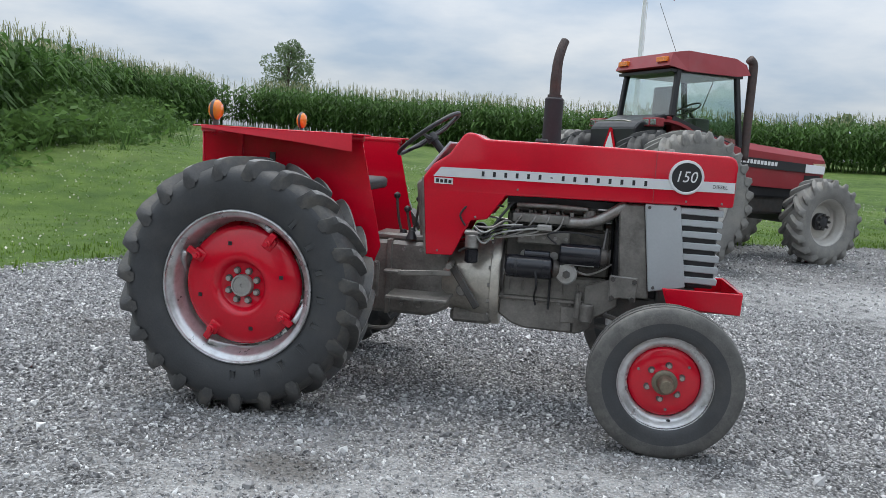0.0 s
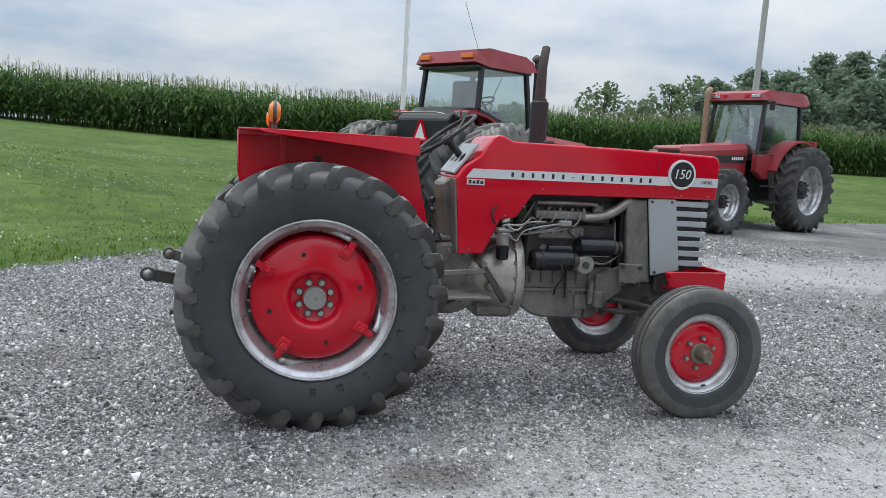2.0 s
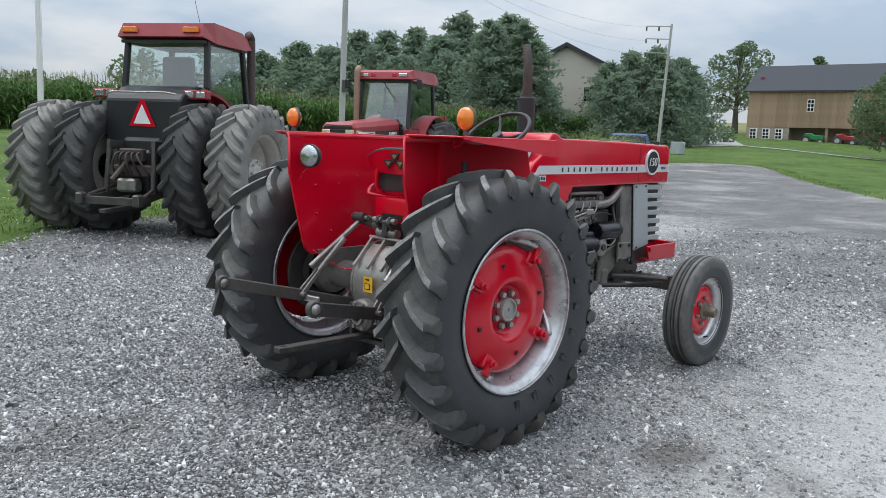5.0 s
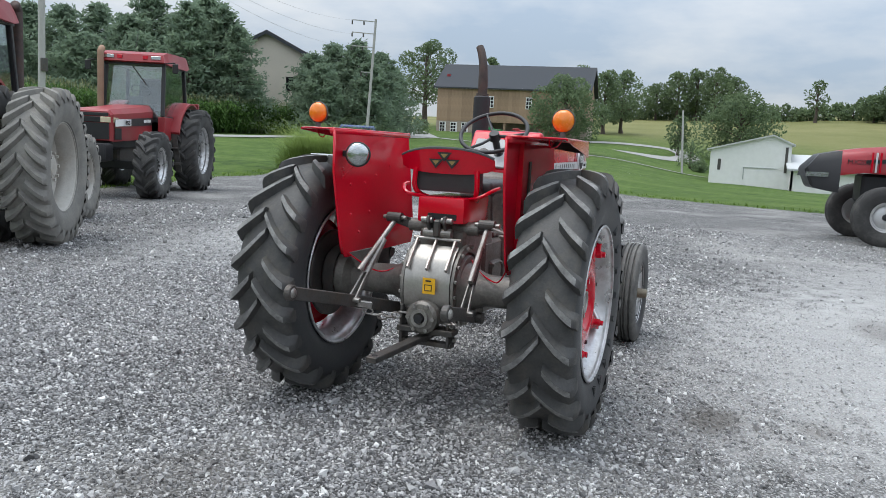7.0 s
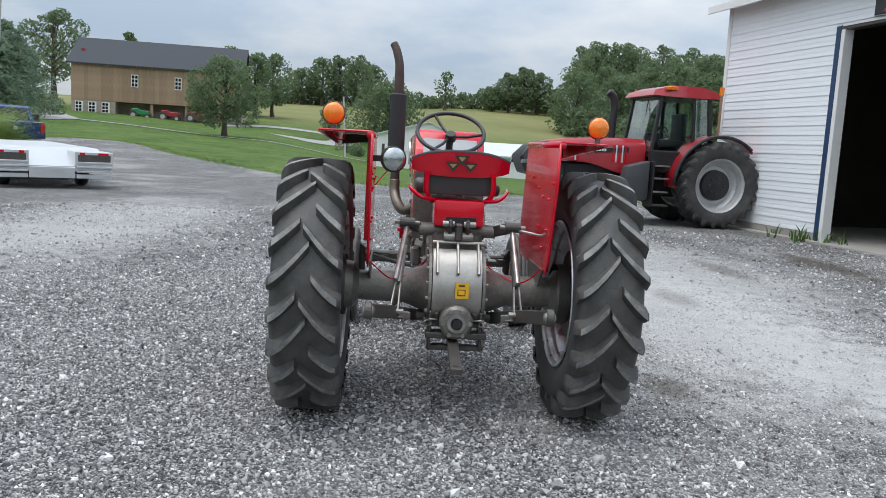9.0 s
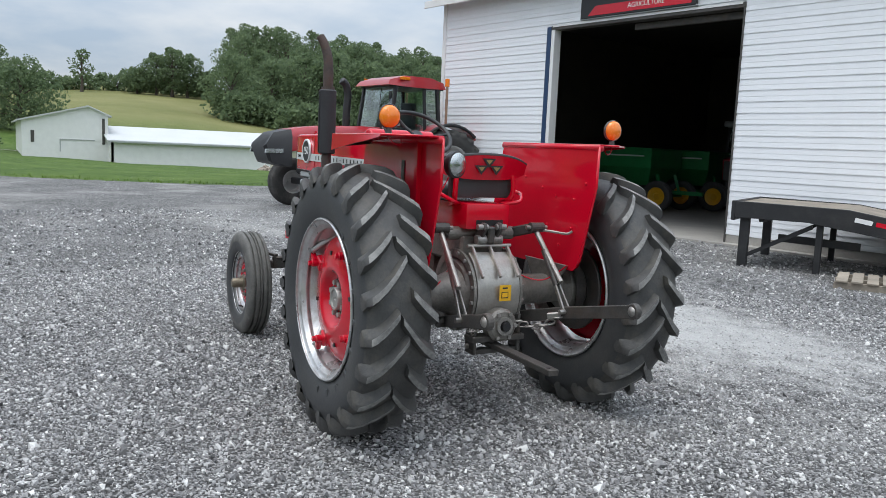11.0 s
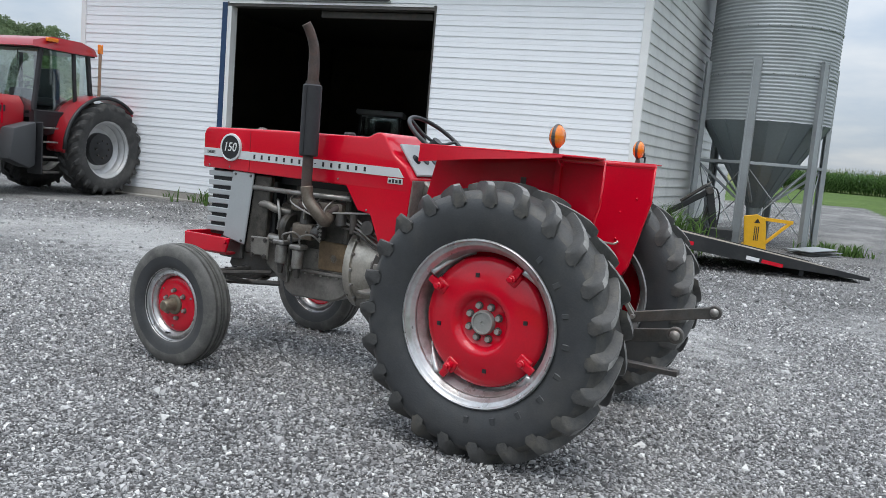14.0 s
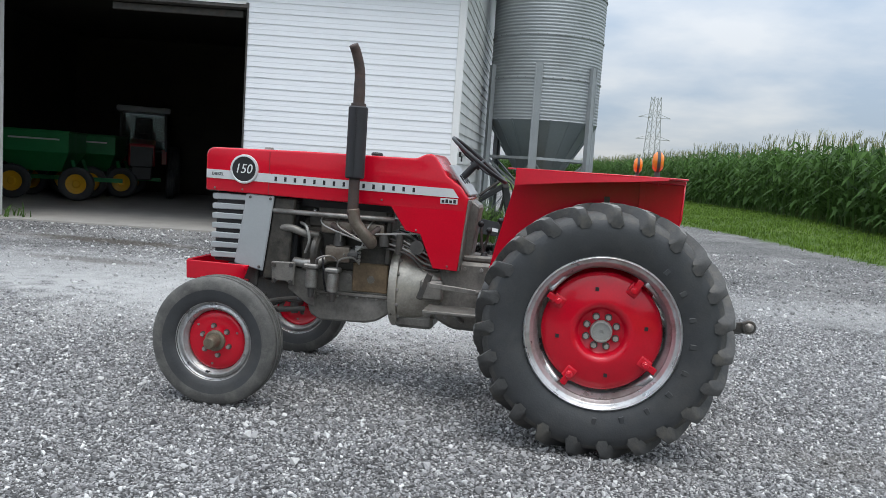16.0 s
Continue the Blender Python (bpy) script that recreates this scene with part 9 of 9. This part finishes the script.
def house():
    gx, gy = at_az(E5, 34.3, 86)
    h = thing("farm_house", "cream gabled house with grey roof behind conifers", "house", m=pose(gx, gy, 2.2, 0, 0, 20))
    part("wall", box(0, 13, -5.5, 5.5, 0, 7.0), STUCCO, h, "cream siding wall")
    for s in (0.0, 12.8):
        part("gable", prism([(-5.5, 7.0), (5.5, 7.0), (0, 9.75)], s, s + 0.2, plane="yz"), STUCCO, h)
    for s in (1, -1):
        part("roof", prism([(s * 6.0, 6.75), (0, 9.75), (0, 10.0), (s * 6.0, 7.0)], -0.5, 13.5, plane="yz"), ROOF_GREY, h, "dark grey shingle slope")
        for e in (-0.56, 13.5):
            part("rake_board", prism([(s * 6.0, 6.6), (0, 9.6), (0, 9.85), (s * 6.0, 6.85)], e, e + 0.06, plane="yz"), ROOF_GREY, h)
    for a, z in ((-2.5, 4.0), (2.5, 4.0), (-2.5, 1.0), (2.5, 1.0)):
        part("window", box(-0.05, 0.0, a - 0.5, a + 0.5, z, z + 1.4), BLACK_GLOSS, h)


house()


def white_sheds():
    near = pose(-3.7, 1.86, 1.39) @ Matrix.Scale(0.66, 4) @ pose(3.7, -1.86, -1.39)
    s = thing("poultry_shed", "long low white sheds beyond the lawn", "shed", m=near @ pose(81.0, 0, -1.05))
    part("gable_wall", prism([(0.3, 0.0), (0.3, 3.45), (-5.4, 4.95), (-7.2, 4.2), (-7.2, -0.3)], 0, 0.3, plane="yz"), WHITE, s, "white gable wall")
    part("roof", prism([(0.7, 3.30), (-5.4, 4.95), (-5.4, 5.1), (0.7, 3.45)], -0.3, 26, plane="yz"), ROOF_WHITE, s)
    part("roof", prism([(-7.5, 4.05), (-5.4, 4.95), (-5.4, 5.1), (-7.5, 4.2)], -0.3, 26, plane="yz"), ROOF_WHITE, s)
    part("side_wall", box(0.3, 26, 0.0, 0.25, 0, 3.4), WHITE, s)
    part("vent_strip", box(-0.06, 0.0, -6.9, -6.65, 1.4, 3.9), STEEL_DARK, s)
    part("gutter", box(-0.08, 0.0, -6.0, -2.9, 1.75, 1.80), GREY_LIGHT, s)
    part("downpipe", box(-0.08, 0.0, -2.98, -2.9, 0.6, 1.8), GREY_LIGHT, s)
    part("door", box(-0.05, 0.0, -0.75, -0.45, 1.4, 2.5), STEEL_DARK, s)
    w = thing("poultry_shed", "long white lean-to wing with pale roof", "shed", m=near @ pose(78.5, -7.2, -1.35))
    part("wall", box(0, 0.25, -34, 0, -1.0, 2.15), WHITE, w)
    part("roof", prism([(-0.4, 2.05), (7, 3.45), (7, 3.6), (-0.4, 2.2)], -34, 0.4), ROOF_WHITE, w)
    part("end_wall", prism([(0, -1.0), (0, 2.1), (7, 3.4), (7, -1)], -0.2, 0.0), WHITE, w)
    part("gutter", box(-0.46, -0.36, -34, 0.3, 1.98, 2.12), GREY_LIGHT, w)
    part("garage_door", box(-0.06, 0.0, -18.5, -15.5, -0.6, 1.75), STUCCO, w)
    part("base_board", box(-0.06, 0.0, -34, 0, -1.0, -0.5), CONCRETE, w)
    m = thing("rubble_heap", "small grey heap before the white shed", "heap", m=near @ pose(76.2, -21.5, -1.9))
    bm = bmesh.new()
    for k in range(40):
        a, r = RNG.uniform(0, 6.28), RNG.uniform(0, 1.1)
        ball((r * math.cos(a), r * math.sin(a), 0.62 * (1.15 - r)), RNG.uniform(0.12, 0.28), bm, 1)
    tagged(part("rubble", bm, STONE, m), kind="stuff")


ROOF_WHITE = mat("pale_metal_roof", (0.55, 0.56, 0.56), 0.5, 0.1, 0.9, 0.5, 8, 0.05)
white_sheds()


def poles():
    x, y = 3.05, 13.1
    f = thing("flag_pole", "slim white flagpole with a hanging flag", "flagpole", m=pose(x, y, H(x, y)))
    part("pole", rod((0, 0, 0), (0, 0, 7.2), 0.055, 0.035, 14), WHITE, f)
    part("finial", ball((0, 0, 7.25), 0.06), BRASS, f)
    secs = []
    for k in range(9):
        z = 6.95 - 2.2 * k / 8
        w = 0.05 + 0.5 * (k / 8) ** 0.6
        secs.append([(0.06 + w * j / 5, 0.05 * math.sin(j * 1.9 + k * 0.5), z - 0.12 * j / 5) for j in range(6)])
    for i, m in enumerate((RED_OLD, WHITE)):
        bm = bmesh.new()
        for j in range(i, 5, 2):
            for u, v in zip(secs, secs[1:]):
                q = [Vector(u[j]), Vector(u[j + 1]), Vector(v[j + 1]), Vector(v[j])]
                vs = [bm.verts.new(c) for c in q]
                bm.faces.new(vs)
        bmesh.ops.solidify(bm, geom=bm.faces[:], thickness=0.004)
        part("flag_cloth", bm, m, f)
    part("halyard", rod((0.06, 0, 0.9), (0.06, 0, 7.0), 0.005, None, 4), WHITE, f)
    x, y = 19.8, 24.4
    u = thing("utility_pole", "pale grey slightly leaning utility pole", "utility pole", m=pose(x, y, H(x, y) - 0.2))
    part("pole", rod((0, 0, 0), (0.10, -0.1, 11.5), 0.14, 0.11, 16), POLE, u)
    part("meter_box", box(-0.12, 0.12, -0.26, -0.12, 3.2, 3.7, 0.01), STEEL_DARK, u)
    top1 = Vector((x + 0.1, y - 0.1, H(x, y) + 11.0))
    x, y = at_az(E5, 27.7, 62)
    z = H(x, y)
    p = thing("power_pole", "tall grey power pole with side arms", "utility pole", m=pose(x, y, z - 0.2))
    part("pole", rod((0, 0, 0), (0.05, -0.45, 9.6), 0.125, 0.085, 12), POLE, p)
    for k, (zz, ln) in enumerate(((9.4, 1.75), (8.5, 1.7), (7.5, 1.65), (5.6, 0.8))):
        o = Vector((0.05, -0.45, 9.6)) * zz / 9.6
        d = Vector((-0.46, 0.89, 0))
        part("arm", bar(o, o + d * ln + Vector((0, 0, 0.05)), 0.06, 0.07), POLE, p)
        for e in (0.5, 1.0):
            part("insulator", rod(o + d * ln * e, o + d * ln * e + Vector((0, 0, -0.28)), 0.06, None, 8), STEEL_DARK, p)
    part("equipment_box", box(-0.4, 0.4, -0.4, 0.4, 0.2, 1.1, 0.03, None, Matrix.Translation((0.5, -1.4, 0))), GREY_LIGHT, p)
    x2, y2 = at_az(E5, 5.2, 66)
    q = thing("leaning_pole", "thin leaning grey wooden pole on the lawn", "pole", m=pose(x2, y2, H(x2, y2) - 0.2))
    part("pole", rod((0, 0, 0), (0.1, 0.35, 5.2), 0.09, 0.07, 10), POLE, q)
    for k in range(3):
        a = top1 + Vector((0, 0, -0.25 * k))
        b = Vector((x, y, z)) + Vector((0.05, -0.45, 9.6)) * (0.96 - 0.105 * k) + Vector((-0.46, 0.89, 0)) * 1.6
        pts = [a.lerp(b, t) - Vector((0, 0, 1.3 * 4 * t * (1 - t))) for t in np.linspace(0, 1, 17)]
        c = part("power_cable", tube(pts, 0.007, 4), GREY_LIGHT)
        tagged(c, "thin grey overhead power cable", "cable", "overhead cables")
        q = a + Vector((-60, 16, 1.0))
        pts = [a.lerp(q, t) - Vector((0, 0, 1.8 * 4 * t * (1 - t))) for t in np.linspace(0, 1, 17)]
        if k == 0:
            tagged(part("power_cable", tube(pts, 0.007, 4), GREY_LIGHT), "thin grey overhead power cable", "cable", "overhead cables")
    # lattice pylon far to the south
    t = thing("lattice_pylon", "distant grey steel lattice power pylon", "pylon", m=pose(-24.5, -223.8, 0.5, 0, 0, 20))
    hh = 24.2
    for sx in (1, -1):
        for sy in (1, -1):
            part("leg", rod((sx * 2.0, sy * 2.0, 0), (sx * 1.0, sy * 1.0, hh), 0.10, None, 5), GALV, t)
    for k in range(8):
        f0, f1 = k / 8, (k + 1) / 8
        w0, w1 = 2.0 - f0, 2.0 - f1
        for a in range(4):
            c0 = [(1, 1), (1, -1), (-1, -1), (-1, 1)][a]
            c1 = [(1, 1), (1, -1), (-1, -1), (-1, 1)][(a + 1) % 4]
            part("brace", rod((c0[0] * w0, c0[1] * w0, f0 * hh), (c1[0] * w1, c1[1] * w1, f1 * hh), 0.06, None, 4), GALV, t)
            part("brace", rod((c1[0] * w0, c1[1] * w0, f0 * hh), (c0[0] * w1, c0[1] * w1, f1 * hh), 0.06, None, 4), GALV, t)
    for zz, ln in ((18.5, 4.8), (12.5, 5.2)):
        for s in (1, -1):
            part("arm", rod((s * 1.0, 0, zz), (s * ln, 0, zz), 0.09, None, 5), GALV, t)
            part("arm", rod((s * 1.0, 0, zz + 1.2), (s * ln, 0, zz), 0.07, None, 5), GALV, t)


poles()


# ---------------------------------------------------------------- loose stones
def stones(name, n, keep, size, label, material):
    """Crushed stones lying on the yard: angular chips of many sizes as one object."""
    p = keep(n)
    n = len(p)
    s = np.minimum(size * RNG.lognormal(0, 0.45, n), size * 2.6)
    # a chip: broad triangular foot and a smaller, turned top face
    a6 = np.array([0.0, 2.1, 4.2, 0.6, 2.7, 4.8])
    lo = np.array([1.0, 1.0, 1.0, 0.78, 0.78, 0.78])
    v = np.stack([np.cos(a6) * lo, np.sin(a6) * lo, np.array([0, 0, 0, 1, 1, 1.0])], -1)[None] * RNG.uniform(0.7, 1.25, (n, 6, 1)) + RNG.normal(0, 0.14, (n, 6, 3))
    v *= s[:, None, None] * np.stack([RNG.uniform(0.9, 1.45, n), RNG.uniform(0.7, 1.05, n), RNG.uniform(0.45, 0.9, n)], -1)[:, None, :]
    v[:, :3, 2] -= (0.35 * s)[:, None]
    a = RNG.uniform(0, 2 * np.pi, n)
    c, q = np.cos(a)[:, None], np.sin(a)[:, None]
    x = v[:, :, 0] * c - v[:, :, 1] * q
    y = v[:, :, 0] * q + v[:, :, 1] * c
    z = v[:, :, 2]
    tx, ty = RNG.normal(0, 0.25, (n, 1)), RNG.normal(0, 0.25, (n, 1))
    z = z + x * tx + y * ty
    V = np.stack([x + p[:, :1], y + p[:, 1:2], z + (height(p[:, 0], p[:, 1]) + 0.10 * s)[:, None]], -1).reshape(-1, 3)
    f = np.array([(3, 4, 5), (0, 1, 3), (1, 4, 3), (1, 2, 4), (2, 5, 4), (2, 0, 5), (0, 3, 5)])
    F = (f[None] + (np.arange(n) * 6)[:, None, None]).reshape(-1, 3)
    return tagged(soup(name, V, F, material), label, "gravel", kind="stuff")


def stone_material():
    m, nt, N, L, b = nodes_of("crushed_limestone")
    geo = N("ShaderNodeNewGeometry")
    r = N("ShaderNodeValToRGB")
    e = r.color_ramp.elements
    while len(e) < 4:
        e.new(0.5)
    for el, (p, c) in zip(e, ((0.0, (0.09, 0.088, 0.089)), (0.42, (0.25, 0.246, 0.247)), (0.82, (0.44, 0.433, 0.43)), (1.0, (0.76, 0.75, 0.73)))):
        el.position, el.color = p, (*c, 1)
    L(geo.outputs["Random Per Island"], r.inputs[0])
    tc = N("ShaderNodeTexCoord")
    n = N("ShaderNodeTexNoise")
    n.inputs["Scale"].default_value = 90
    L(tc.outputs["Object"], n.inputs["Vector"])
    mr = N("ShaderNodeMapRange")
    mr.inputs["To Min"].default_value = 0.75
    mr.inputs["To Max"].default_value = 1.25
    L(n.outputs["Fac"], mr.inputs["Value"])
    s = N("ShaderNodeVectorMath")
    s.operation = "SCALE"
    L(r.outputs[0], s.inputs[0])
    L(mr.outputs[0], s.inputs[3])
    L(stained(N, L, tc.outputs["Object"], s.outputs[0]), b.inputs["Base Color"])
    b.inputs["Roughness"].default_value = 0.8
    return m


STONE_LOOSE = stone_material()


def ring(r0, r1, clump):
    def keep(n):
        r = np.sqrt(RNG.uniform(r0 * r0, r1 * r1, n))
        a = RNG.uniform(0, 2 * np.pi, n)
        p = np.column_stack([r * np.cos(a) + 0.4, r * np.sin(a)])
        d = inside_pad(p[:, 0], p[:, 1])
        patch = 0.5 + 0.5 * np.sin(p[:, 0] * 0.9 + 1.3 * np.sin(p[:, 1] * 0.7)) * np.cos(p[:, 1] * 1.1 + np.sin(p[:, 0] * 0.6))
        worn = sum(amt * np.exp(-((p[:, 0] - x) / rx) ** 2 - ((p[:, 1] - y) / ry) ** 2) for x, y, rx, ry, amt in DUSTY)
        return p[(d > -0.15) & (RNG.uniform(size=n) < (1 - clump * patch) * np.clip(1 - 1.15 * worn, 0.12, 1))]
    return keep


stones("gravel_stones", 350000, ring(0.0, 4.9, 0.35), 0.0060, "loose grey crushed stones of the yard", STONE_LOOSE)
stones("gravel_stones_coarse", 14000, ring(0.0, 7.0, 0.3), 0.0105, "scattered larger grey stones of the yard", STONE_LOOSE)
stones("gravel_stones_outer", 95000, ring(4.9, 12.0, 0.5), 0.0110, "loose grey crushed stones further out", STONE_LOOSE)
